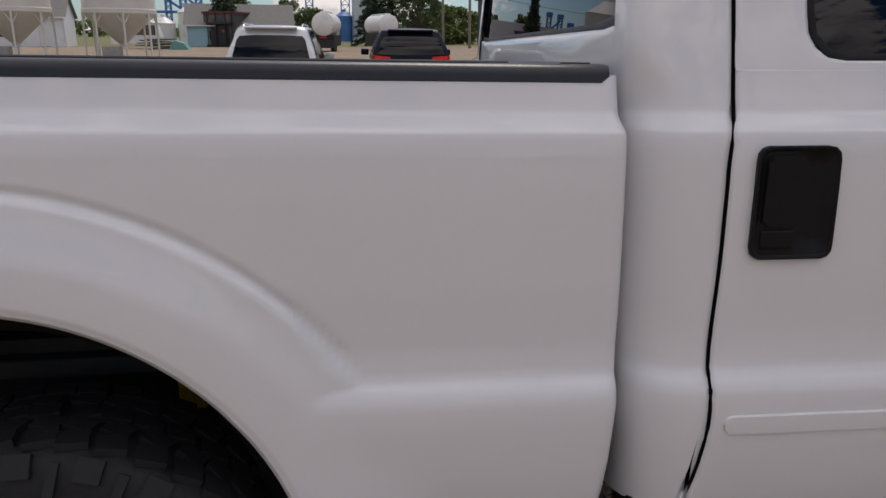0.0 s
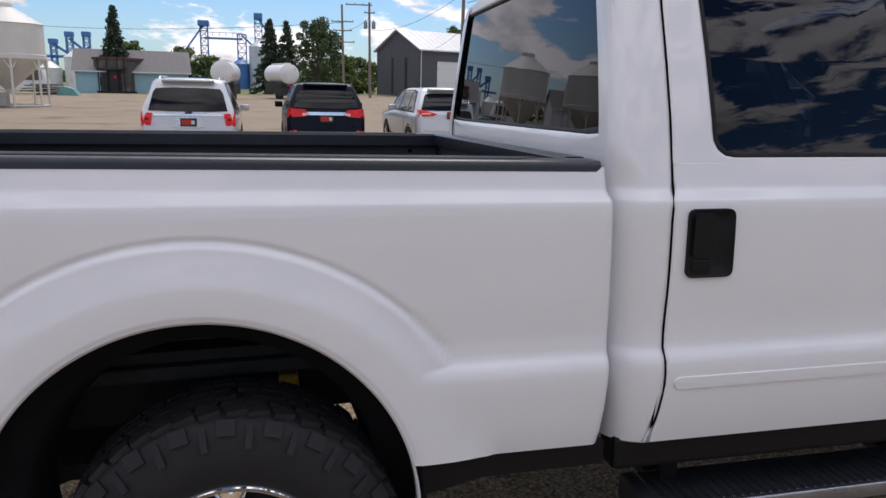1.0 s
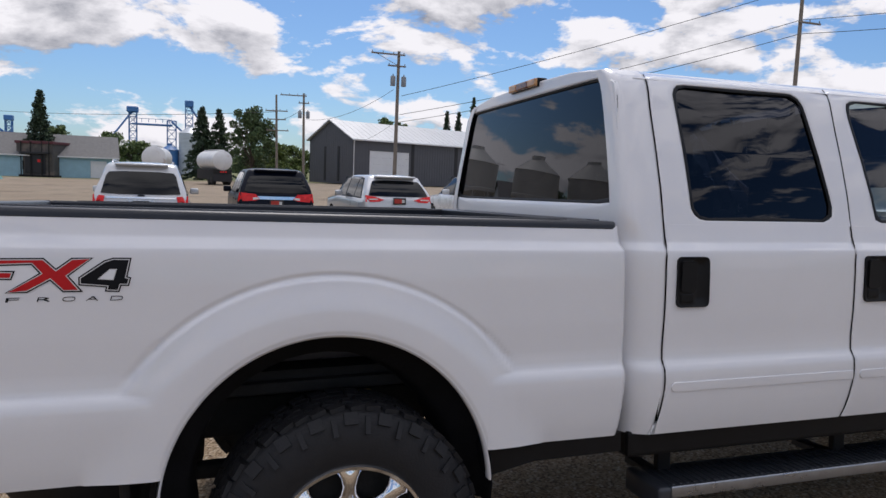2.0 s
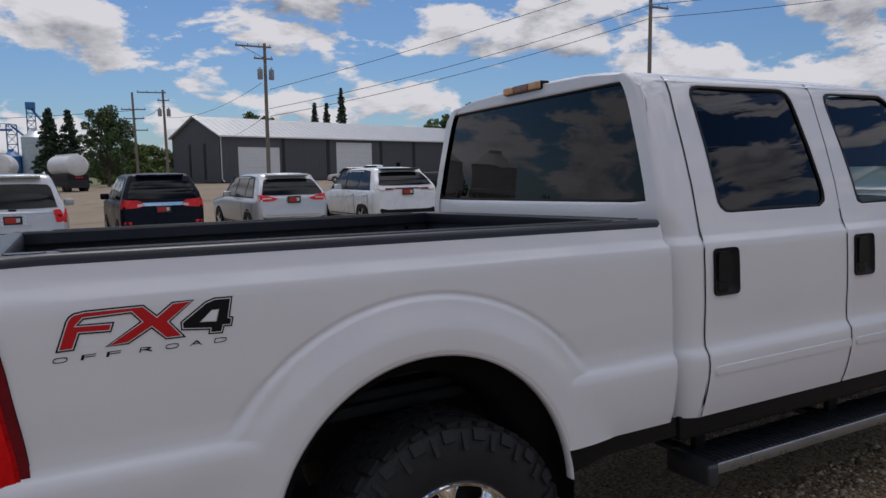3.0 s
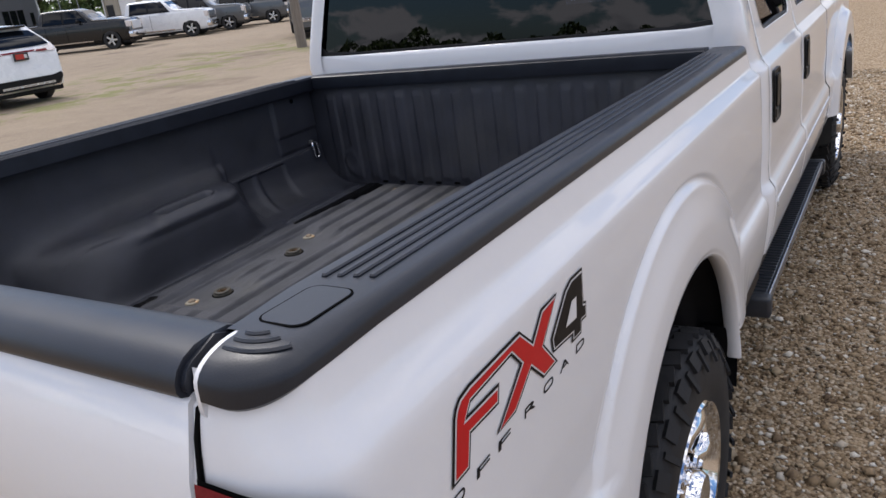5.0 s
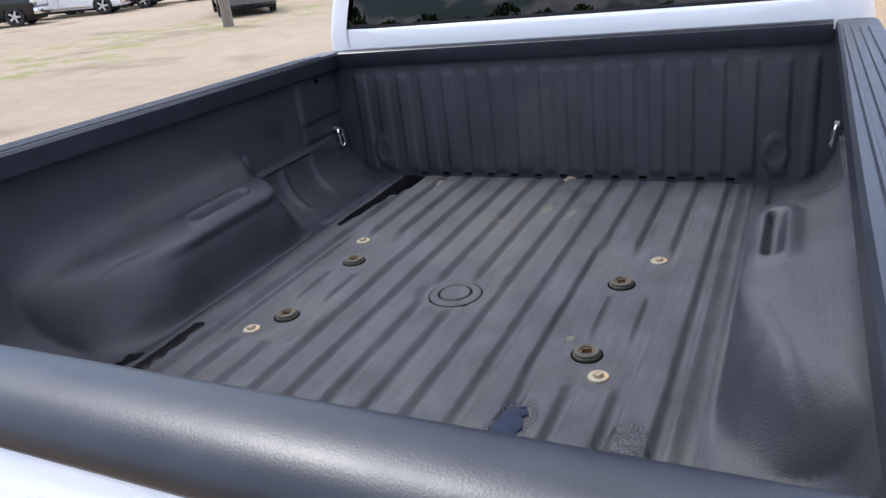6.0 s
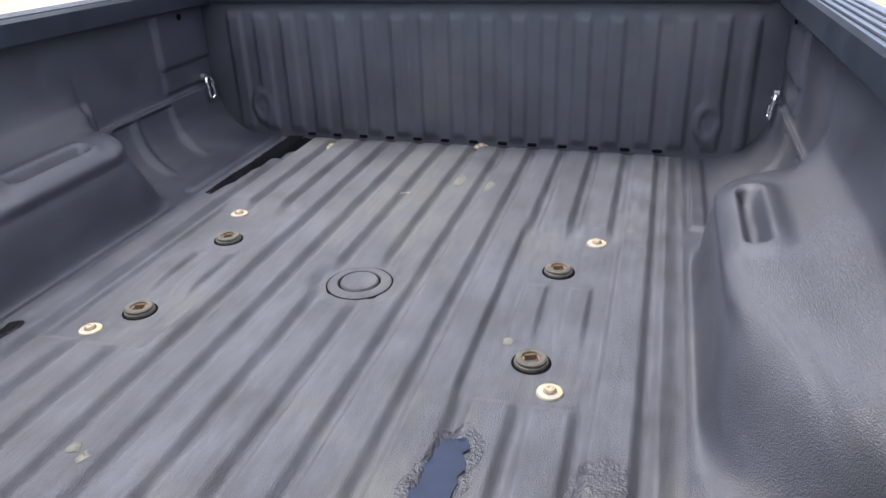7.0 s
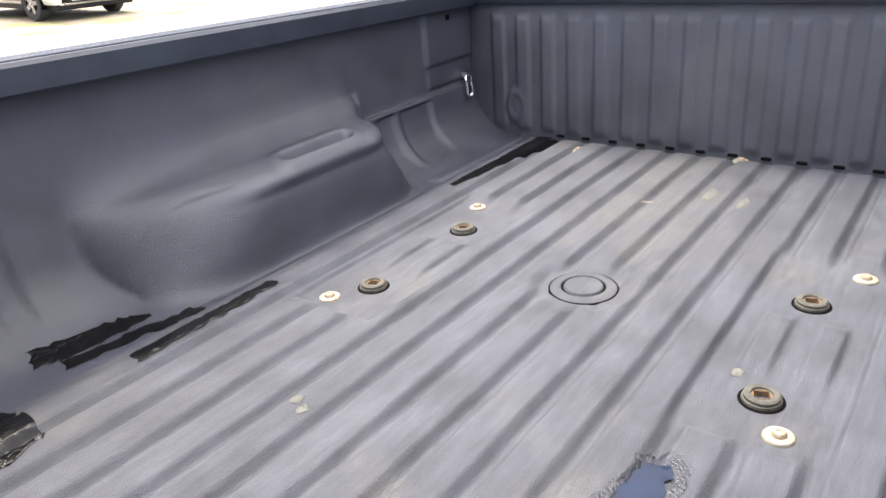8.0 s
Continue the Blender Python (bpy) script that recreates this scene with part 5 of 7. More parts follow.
def front_wing(s):
    X = WHEELBASE
    rows = [0.70, 0.78, 0.85, 0.90, 0.925, 0.945, 0.96, 0.975, 0.99, 1.02, 1.08, 1.15, 1.22, 1.28, 1.33, 1.342, 1.368, 1.39]

    def y(x, z):
        flat = lerp_table(FLAT, z)
        r = math.hypot(x - X, z - ARCH_Z)
        f = smooth01(0.688, 0.638, r)
        out = flat + (1.028 - flat) * f
        out = max(out, side_y(z)) if z < 1.0 else out
        return out - 0.10 * smooth01(4.55, 4.78, x)

    half = math.sqrt(ARCH_R ** 2 - (0.70 - ARCH_Z) ** 2)
    v, f = [], []

    def block(cols):
        st, n = len(v), len(cols[0])
        for c in cols:
            v.extend(c)
        for i in range(len(cols) - 1):
            for j in range(n - 1):
                a = st + i * n + j
                f.append((a, a + n, a + n + 1, a + 1))

    block([[(x, s * y(x, z), z) for z in rows] for x in frange(DOOR3 + 0.004, X - half, 12)])
    b = math.asin((0.70 - ARCH_Z) / ARCH_R)
    cols = []
    for a in frange(-math.pi / 2 + b, math.pi / 2 - b, 40):
        x, low = X + ARCH_R * math.sin(a), ARCH_Z + ARCH_R * math.cos(a)
        cols.append([(x, s * y(x, z), z) for z in [low + (1.39 - low) * k / 18 for k in range(19)]])
    block(cols)
    block([[(x, s * y(x, z), z) for z in rows] for x in frange(X + half, 4.76, 8)])
    tmesh("front_wing", v, f, PAINT, label="white front wing")
    tm, tf = [], []
    for a in frange(-1.75, 1.75, 21):
        for yy, r in ((0.99, 0.51), (0.9, 0.55), (0.55, 0.55)):
            tm.append((X + r * math.sin(a), s * yy, ARCH_Z + r * math.cos(a)))
    for i in range(20):
        for j in range(2):
            tf.append((i * 3 + j, i * 3 + j + 1, i * 3 + j + 4, i * 3 + j + 3))
    tmesh("wheel_housing", tm, tf, UNDER)
    # towing mirror on its arm
    mir = new("door_mirror")
    mir.parent = truck
    mir["label"] = "large black door mirror"
    tpart("mirror_head", box((2.86, s * 1.10, 1.42), (2.97, s * 1.33, 1.76), 0.03, 3), BLACK, mir, smooth=True)
    tpart("mirror_glass", box((2.852, s * 1.125, 1.45), (2.864, s * 1.305, 1.73), 0.004), CHROME, mir)
    tpart("mirror_arm", box((2.88, s * 0.90, 1.47), (2.95, s * 1.14, 1.52), 0.012), BLACK, mir)


front_wing(-1), front_wing(1)
for s in (-1, 1):
    # narrow near-black strips put the shade into the door gaps
    for base in (DOOR1, DOOR2, DOOR3):
        v, f = [], []
        zs = frange(0.69, 1.99 if base < 2.5 else 1.42, 40)
        for z in zs:
            for dx in (-0.0034, 0.0034):
                v.append((gap_x(base, z) + dx, s * (side_y(z) - 0.0025), z))
        for i in range(len(zs) - 1):
            f.append((2 * i, 2 * i + 1, 2 * i + 3, 2 * i + 2))
        tmesh("door_gap_shade", v, f, SEAM)
# near-black inner body, coloured as the shade behind the seams; floor pan, pillars
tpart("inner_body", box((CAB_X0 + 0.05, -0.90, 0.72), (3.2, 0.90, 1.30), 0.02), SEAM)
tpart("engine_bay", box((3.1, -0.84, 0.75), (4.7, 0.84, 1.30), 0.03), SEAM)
for s in (-1, 1):
    tpart("sill", box((CAB_X0 + 0.02, s * 0.86, 0.60), (3.30, s * 0.955, 0.70), 0.015), BLACK)
    tpart("bench_seat", box((1.22, s * 0.08, 1.25), (1.34, s * 0.70, 1.60), 0.05, 3), SEATS, smooth=True)
    tpart("headrest", box((1.20, s * 0.30, 1.61), (1.29, s * 0.56, 1.76), 0.04, 3), SEATS, smooth=True)
    tpart("front_seat", box((2.12, s * 0.18, 1.20), (2.27, s * 0.72, 1.66), 0.06, 3), SEATS, smooth=True)
    tpart("headrest", box((2.13, s * 0.32, 1.68), (2.22, s * 0.58, 1.86), 0.04, 3), SEATS, smooth=True)
tpart("dashboard", box((2.9, -0.80, 1.22), (3.2, 0.80, 1.44), 0.05, 3), SEATS, smooth=True)


def running_board(s):
    b = new("running_board")
    b.parent = truck
    b["label"] = "black ribbed running board with a polished edge"
    x0, x1, yi, yo = 1.135, 3.075, 0.770, 0.972
    tpart("tread_board", box((x0, s * yi, 0.452), (x1, s * yo, 0.488), 0.008), BOARD, b)
    tpart("polished_edge", box((x0 + 0.03, s * (yo + 0.001), 0.446), (x1 - 0.03, s * (yo + 0.012), 0.4905), 0.005, 3), POLISHED, b, smooth=True)
    for x in (x0, x1):
        tpart("end_cap", box((x - 0.03, s * (yi - 0.004), 0.404), (x + 0.03, s * (yo + 0.022), 0.494), 0.016, 3), BOARD, b, smooth=True)
    n = 62
    me = None
    for k in range(n):
        x = x0 + 0.05 + (x1 - x0 - 0.1) * k / (n - 1)
        if me is None:
            ob = part("tread_rib", box((-0.006, -0.078, 0.0), (0.006, 0.078, 0.006), 0.002, 1), BOARD, b)
            me = ob.data
        else:
            ob = new("tread_rib", me)
            ob.parent = b
        ob.location = raked((x, s * 0.890, 0.487))
    for x in (1.24, 2.1, 2.95):
        tpart("bracket", box((x - 0.03, s * 0.60, 0.44), (x + 0.03, s * 0.86, 0.47), 0.006), BOARD, b)
        tpart("bracket", box((x - 0.03, s * 0.80, 0.45), (x + 0.03, s * 0.83, 0.66), 0.006), BLACK, b)


running_board(-1), running_board(1)


# -- wheels --
def make_wheel():
    w = new("wheel")
    w.parent = truck
    w["label"] = "all-terrain tyre on a chrome eight-lug wheel"
    R = TYRE_R
    bm = bmesh.new()
    prof = [(0.245, -0.128), (0.262, -0.135), (0.30, -0.142), (0.342, -0.142), (0.378, -0.134), (0.403, -0.122), (0.416, -0.105), (0.418, 0.0), (0.416, 0.105), (0.403, 0.122), (0.342, 0.142), (0.27, 0.136), (0.245, 0.128)]
    add_lathe(bm, prof, 72)
    part("tyre", bm, RUBBER, w, smooth=True)
    # tread: staggered blocks, with shoulder lugs running down the sidewall
    bm = bmesh.new()
    N = 46
    for k in range(N):
        a = 2 * math.pi * k / N
        for j, (y0, y1, da) in enumerate(((-0.112, -0.068, 0.0), (-0.06, -0.022, 0.5), (-0.014, 0.024, 0.0), (0.032, 0.066, 0.5), (0.072, 0.112, 0.0))):
            aa = a + da * 2 * math.pi / N + 0.02 * math.sin(k * 7.3 + j)
            m = Matrix.Rotation(-aa, 4, "Y") @ Matrix.Translation((0, 0, 0.4195)) @ Matrix.Rotation(0.25 * (-1) ** j, 4, "Z")
            add_box(bm, (-0.0245, y0, -0.006), (0.0245, y1, 0.0085), 0, 1, m)
        for sg in (-1, 1):
            if k % 2 == 0:
                m = Matrix.Rotation(-a, 4, "Y") @ Matrix.Translation((0, sg * 0.129, 0.395)) @ Matrix.Rotation(sg * 0.55, 4, "X")
                add_box(bm, (-0.021, -0.006, -0.018), (0.021, 0.004, 0.020), 0, 1, m)
            else:
                m = Matrix.Rotation(-a, 4, "Y") @ Matrix.Translation((0, sg * 0.133, 0.388)) @ Matrix.Rotation(sg * 0.5, 4, "X")
                add_box(bm, (-0.008, -0.004, -0.040), (0.008, 0.003, 0.016), 0, 1, m)
    part("tread", bm, RUBBER, w)
    # chrome face: rim lip, spokes between windows, raised hub
    bm = bmesh.new()
    add_lathe(bm, [(0.246, -0.120), (0.251, -0.130), (0.246, -0.137), (0.236, -0.134), (0.228, -0.118), (0.222, -0.095)], 72)
    part("rim_lip", bm, CHROME, w, smooth=True)
    bm = bmesh.new()
    add_lathe(bm, [(0.232, -0.11), (0.22, -0.02), (0.215, 0.10)], 48)
    add_lathe(bm, [(0.0, -0.03), (0.22, -0.03)], 48)
    part("barrel", bm, UNDER, w, smooth=True)
    NS = 8
    for k in range(NS):
        a0 = 2 * math.pi * k / NS
        sv, sf = [], []
        for r, y, hw in ((0.228, -0.108, 0.052), (0.205, -0.116, 0.030), (0.175, -0.112, 0.024), (0.145, -0.098, 0.027), (0.118, -0.090, 0.048)):
            for u, dy in ((-1.0, 0.030), (-0.9, 0.004), (-0.45, -0.004), (0, -0.006), (0.45, -0.004), (0.9, 0.004), (1.0, 0.030)):
                t = u * hw
                sv.append((r * math.cos(a0) - t * math.sin(a0), y + dy, r * math.sin(a0) + t * math.cos(a0)))
        for i in range(4):
            for j in range(6):
                p = i * 7 + j
                sf.append((p, p + 1, p + 8, p + 7))
        mesh("spoke", sv, sf, CHROME, w)
    bm = bmesh.new()
    add_lathe(bm, [(0.128, -0.080), (0.124, -0.092), (0.108, -0.098), (0.080, -0.094), (0.070, -0.10), (0.068, -0.135), (0.060, -0.148), (0.045, -0.152), (0.0, -0.153)], 48)
    part("hub_cap", bm, CHROME, w, smooth=True)
    for k in range(8):
        a = 2 * math.pi * (k + 0.5) / 8
        bm = bmesh.new()
        add_lathe(bm, [(0.0125, -0.09), (0.0125, -0.116), (0.009, -0.124), (0.0, -0.126)], 6, (0.095 * math.cos(a), 0, 0.095 * math.sin(a)))
        part("lug_nut", bm, CHROME, w)
    return w


wheel = make_wheel()
wheel.location = (0, -0.855, HUB_Z)
for x, y, turn in ((0, 0.855, 180), (WHEELBASE, -0.86, 0), (WHEELBASE, 0.86, 180)):
    c = copy_thing(wheel, pose(x, y, HUB_Z - 0.0, 0, 31 * x, turn))
    c.parent = truck

# -- underbody --
bm = bmesh.new()
add_lathe(bm, [(0.0, 0.05), (0.22, 0.05), (0.24, 0.0), (0.34, -0.01), (0.37, 0.04), (0.375, 0.11), (0.37, 0.18), (0.34, 0.23), (0.24, 0.22), (0.0, 0.20)], 36, (-0.80, 0, 0.40), "z")
part("spare_tyre", bm, RUBBER, truck, "spare tyre slung under the bed", smooth=True)
for s in (-1, 1):
    part("frame_rail", box((-1.15, s * 0.40, 0.66), (4.5, s * 0.47, 0.80), 0.01), UNDER, truck)
    part("leaf_spring", box((-0.62, s * 0.50, 0.55), (0.62, s * 0.57, 0.60), 0.01), UNDER, truck)
    part("bump_stop", box((0.118, s * 0.475, 0.705), (0.178, s * 0.535, 0.800), 0.012), YELLOW, truck, "yellow rubber bump stop")
    # added dark panel, keeps bright ground from showing behind the tyre
    part("arch_dark_panel", box((-0.66, s * 0.60, 0.13), (-0.63, s * 0.93, 0.86), 0.01), UNDER, truck)
    part("cross_member", box((-0.55, s * 0.60, 0.855), (0.50, s * 0.66, 0.895), 0.006), UNDER, truck)
bm = bmesh.new()
add_tube(bm, [(0, -0.80, HUB_Z), (0, 0.80, HUB_Z)], 0.055, 14)
add_lathe(bm, [(0.0, -0.16), (0.11, -0.14), (0.165, -0.05), (0.165, 0.05), (0.11, 0.14), (0.0, 0.16)], 20, (0.0, 0, HUB_Z), "y")
part("rear_axle", bm, UNDER, truck, smooth=True)
bm = bmesh.new()
add_tube(bm, [(0.30, -0.70, 0.98), (0.37, -0.68, 0.85), (0.40, -0.66, 0.70), (0.44, -0.66, 0.62)], 0.007, 6)
part("brake_hose", bm, RUBBER, truck, smooth=True)
part("bed_underside", box((-1.15, -0.62, 0.86), (0.90, 0.62, 0.925)), UNDER, truck)
tpart("rear_bumper", box((-1.36, -0.93, 0.44), (-1.20, 0.93, 0.60), 0.03, 3), BLACK, smooth=True)


# ---- the lot round the truck: cars, buildings, poles, trees ----
CAR_GLASS = mat("car_glass", (0.004, 0.005, 0.007), 0.04, var=0.2, scale=3, spec=0.32, rvar=0.02)
CAR_WHITE = mat("car_white", (0.78, 0.79, 0.80), 0.28, var=0.02, scale=3, coat=0.8)
CAR_SILVER = mat("car_silver", (0.56, 0.57, 0.59), 0.33, metal=0.35, var=0.03, scale=3, coat=0.8)
CAR_NAVY = mat("car_navy", (0.004, 0.006, 0.014), 0.3, var=0.1, scale=3, coat=0.04, spec=0.14)
CAR_BLACK = mat("car_black", (0.003, 0.0035, 0.005), 0.25, var=0.1, scale=3, coat=0.5, spec=0.4)
CAR_GREY = mat("car_grey", (0.10, 0.105, 0.11), 0.3, metal=0.4, var=0.05, scale=3, coat=0.8)
LAMP_RED = mat("lamp_red", (0.75, 0.025, 0.025), 0.25, var=0.2, scale=12, coat=0.15, spec=0.3)
PLATE = mat("plate_frame", (0.02, 0.02, 0.02), 0.4, var=0.1)
PLATE_RED = mat("plate_red", (0.42, 0.03, 0.02), 0.4, var=0.2, scale=60)
DOOR_PALE = mat("pale_card", (0.6, 0.6, 0.6), 0.5, var=0.1, scale=30)
RUBBER_FAR = mat("car_tyre", (0.02, 0.02, 0.021), 0.8, var=0.3, scale=20)
ALLOY = mat("alloy", (0.55, 0.55, 0.56), 0.25, metal=0.9, var=0.1, scale=20)


def prism(outline, mapping, depth):
    """A thin solid on a curved surface: outline in two parameters, mapping(a, b, lift)."""
    bm = bmesh.new()
    rim = [bm.verts.new((a, b, 0)) for a, b in outline]
    face = bm.faces.new(rim)
    bmesh.ops.triangulate(bm, faces=[face])
    for _ in range(3):
        long = [e for e in bm.edges if e.calc_length() > 0.16 and not e.is_boundary]
        if not long:
            break
        bmesh.ops.subdivide_edges(bm, edges=long, cuts=1)
        bmesh.ops.triangulate(bm, faces=[f for f in bm.faces if len(f.verts) > 3])
    edges = [e for e in bm.edges if e.is_boundary]
    low = {}
    for v in {v for e in edges for v in e.verts}:
        low[v] = bm.verts.new(mapping(v.co.x, v.co.y, -depth))
    for e in edges:
        bm.faces.new((e.verts[0], e.verts[1], low[e.verts[1]], low[e.verts[0]]))
    under = set(low.values())
    for v in bm.verts:
        if v not in under:
            v.co = mapping(v.co.x, v.co.y, depth)
    return bm


def densify(pts, step=0.12):
    out = []
    for i in range(len(pts)):
        a, b = Vector(pts[i]), Vector(pts[(i + 1) % len(pts)])
        k = max(1, int((b - a).length / step))
        out += [tuple(a.lerp(b, j / k)) for j in range(k)]
    return out


def car(name, label, category, place, L, Wd, top, belt, colour, rear, cab, lamps, wheel_r=0.36, wheels=(0.95, None), extra="suv", group=""):
    """A parked vehicle. top: roof or rail height along its length from the tail; belt: shoulder height; cab: (start, end) of the glasshouse."""
    ob = thing(name, label, category, group)
    hw = Wd / 2
    xs = sorted(set([0, 0.02, 0.05, 0.09, 0.14, 0.2, 0.28, 0.38, 0.5, 0.7] + frange(0.9, L - 0.5, 18) + [L - 0.4, L - 0.25, L - 0.14, L - 0.07, L - 0.03, L] + [p[0] for p in top]))

    def section(x):
        zt, zb = lerp_table(top, x), 0.30 + 0.10 * smooth01(0.15, 0.0, x) + 0.05 * smooth01(L - 0.3, L, x)
        e = 1 - 0.12 * smooth01(0.22, 0.0, x) ** 2 - (0.20 if extra == "suv" else 0.05) * smooth01(L - 0.45, L, x) ** 2
        w = hw * e
        sh = min(belt, zt - 0.01)
        over = max(0.0, zt - belt)
        wr = w * (1 - (0.27 if extra == "suv" else 0.20) * min(1, over / 0.62))
        p = [(0.0, zb), (w * 0.86, zb), (w * 0.95, zb + 0.05), (w * 0.985, zb + 0.18), (w, (zb + sh) * 0.52), (w * 0.995, sh - 0.12), (w * 0.975, sh - 0.02), (w * 0.955, sh)]
        for k in (0.25, 0.5, 0.75, 0.9):
            p.append((w * 0.955 + (wr - w * 0.955) * k ** 1.15, sh + (zt - 0.03 - sh) * k))
        p += [(wr * 0.96, zt - 0.018), (wr * 0.82, zt - 0.004), (wr * 0.45, zt + 0.012), (0.0, zt + 0.016)]
        return p

    secs = [section(x) for x in xs]

    def width(x, z):
        s = section(min(max(x, 0), L))[1:-3]
        return lerp_table(sorted((q[1], q[0]) for q in s), z)

    n = len(secs[0])
    v, f = [], []
    for x, s in zip(xs, secs):
        v += [(x, -y, z) for y, z in s] + [(x, y, z) for y, z in s[::-1]]
    m = 2 * n
    for i in range(len(xs) - 1):
        for j in range(m):
            j2 = (j + 1) % m
            f.append((i * m + j, i * m + j2, (i + 1) * m + j2, (i + 1) * m + j))
    f.append(tuple(range(m))[::-1])
    f.append(tuple(range((len(xs) - 1) * m, len(xs) * m)))
    body = mesh("body", v, f, colour, ob)
    body.data.set_sharp_from_angle(angle=radians(58))
    rx = lambda z: lerp_table(sorted((q[1], q[0]) for q in top if q[0] <= cab[0] + 0.45), z)

    def on_rear(y, z, d):
        """On the tail, wrapping round its corners."""
        x = rx(z - 0.025)
        wide = min(abs(y), width(0.24, z) - 0.004)
        for k in range(40):
            if width(x, z) >= wide - 0.002:
                break
            x += 0.008
        turn = smooth01(hw * 0.80, hw * 0.97, wide)
        return (x - d * (1 - 0.6 * turn), math.copysign(wide + d * turn, y), z)

    def on_side(s):
        return lambda x, z, d: (x, s * (width(x, z) + 0.004 + d), z)

    def put(nm, pts, mp, material, depth=0.006, label2=""):
        part(nm, prism(densify(pts), mp, depth), material, ob, label2, smooth=True, angle=35)

    for k, (nm, pts, material) in enumerate(rear):
        put(nm, pts, on_rear, material, 0.010 + 0.002 * k)
    for s in (-1, 1):
        for nm, pts, material in lamps:
            put(nm, pts, on_side(s), material, 0.003 if nm == "window_trim" else 0.007)
        for hx in ((cab[1] - 1.45, cab[1] - 2.35) if extra == "suv" else (3.05, 2.12)):
            part("door_handle", prism([(hx, belt - 0.16), (hx + 0.20, belt - 0.16), (hx + 0.20, belt - 0.125), (hx, belt - 0.125)], on_side(s), 0.015), colour, ob)
            put("door_seam", [(hx - 0.09, 0.45), (hx - 0.075, 0.45), (hx - 0.075, belt), (hx - 0.09, belt)], on_side(s), SEAM, 0.001)
        put("sill_trim", [(wheels[0] + 0.5, 0.33), (L - 1.5, 0.33), (L - 1.5, 0.42), (wheels[0] + 0.5, 0.42)], on_side(s), BLACK, 0.004)
        # mirror
        mx = cab[1] - 0.75 if extra == "suv" else cab[1] - 0.62
        part("door_mirror", box((mx, s * (hw + 0.02), belt + 0.0), (mx + 0.12, s * (hw + 0.22), belt + 0.15), 0.03, 2), colour if extra == "suv" else BLACK, ob, smooth=True)
    part("number_plate", box((rx(0.9) - 0.05, -0.165, rear_plate(name)), (rx(0.9) - 0.012, 0.165, rear_plate(name) + 0.17), 0.006, 1), PLATE, ob, "dark plate with a red dealer card")
    part("plate_card", box((rx(0.9) - 0.055, -0.06, rear_plate(name) + 0.03), (rx(0.9) - 0.045, 0.14, rear_plate(name) + 0.14), 0.003, 1), PLATE_RED, ob)
    part("plate_mark", box((rx(0.9) - 0.0565, -0.125, rear_plate(name) + 0.045), (rx(0.9) - 0.046, -0.055, rear_plate(name) + 0.125), 0.003, 1), DOOR_PALE, ob)
    # underside and wheels
    part("underside", box((0.12, -hw * 0.9, 0.22), (L - 0.15, hw * 0.9, 0.36), 0.03), BLACK, ob)
    for k, x in enumerate((wheels[0], wheels[1] or L - 0.95)):
        for s in (-1, 1):
            # flat black disc on the side, for the shade inside a wheel opening
            bm = bmesh.new()
            add_lathe(bm, [(0.0, 0.0), (wheel_r + 0.035, 0.0), (wheel_r + 0.035, -0.10)], 28, (x, 0, 0))
            for q in bm.verts:
                q.co.z = max(q.co.z + wheel_r + 0.01, 0.24)
                q.co.y = s * (q.co.y + width(x, 0.6) + 0.006)
            part("arch_shade_disc", bm, SEAM, ob)
            w = new("wheel")
            w.parent = ob
            w.matrix_local = pose(x, s * (hw - 0.10), wheel_r, 0, 0, 0 if s < 0 else 180)
            bm = bmesh.new()
            add_lathe(bm, [(wheel_r * 0.62, -0.112), (wheel_r * 0.72, -0.122), (wheel_r * 0.93, -0.115), (wheel_r, -0.08), (wheel_r, 0.09), (wheel_r * 0.9, 0.11), (wheel_r * 0.5, 0.11)], 28)
            part("tyre", bm, RUBBER_FAR, w, smooth=True)
            bm = bmesh.new()
            add_lathe(bm, [(wheel_r * 0.63, -0.116), (wheel_r * 0.58, -0.10), (wheel_r * 0.52, -0.05), (0.0, -0.05)], 24)
            part("rim", bm, UNDER, w, smooth=True)
            bm = bmesh.new()
            for q in range(5):
                a = 2 * math.pi * q / 5 + 0.3
                add_box(bm, (-0.045, -0.112, 0.03), (0.045, -0.085, wheel_r * 0.61), 0.0, 1, Matrix.Rotation(a, 4, "Y"))
            add_lathe(bm, [(0.05, -0.09), (0.05, -0.115), (0.0, -0.118)], 12)
            part("spokes", bm, ALLOY, w)
    ob.matrix_world = place
    return ob


PLATES = {"silver_suv": 0.88, "navy_suv": 0.86, "silver_crossover": 0.92, "white_crossover": 0.96}


def rear_plate(name):
    return PLATES.get(name, 0.75)


def stand(x, y, heading):
    """Pose on the lot with the tail's middle at x, y; heading clockwise from +y in degrees."""
    return Matrix.Translation((x, y, ground_z(x, y + 1.5))) @ pose(0, 0, 0, 0, 0, 90 - heading)


def suv_top(L, H, belt, hood, slope):
    return [(0.0, 0.62), (0.03, 0.80), (0.06, belt - 0.02), (0.06 + slope * 0.4, belt + 0.25), (0.06 + slope, H - 0.10), (0.12 + slope, H - 0.02), (0.5 + slope, H + 0.01), (L * 0.45, H), (L * 0.55, H - 0.06), (L * 0.66, belt + 0.12), (L * 0.70, hood + 0.03), (L - 0.35, hood - 0.08), (L - 0.08, hood - 0.22), (L, 0.62)]


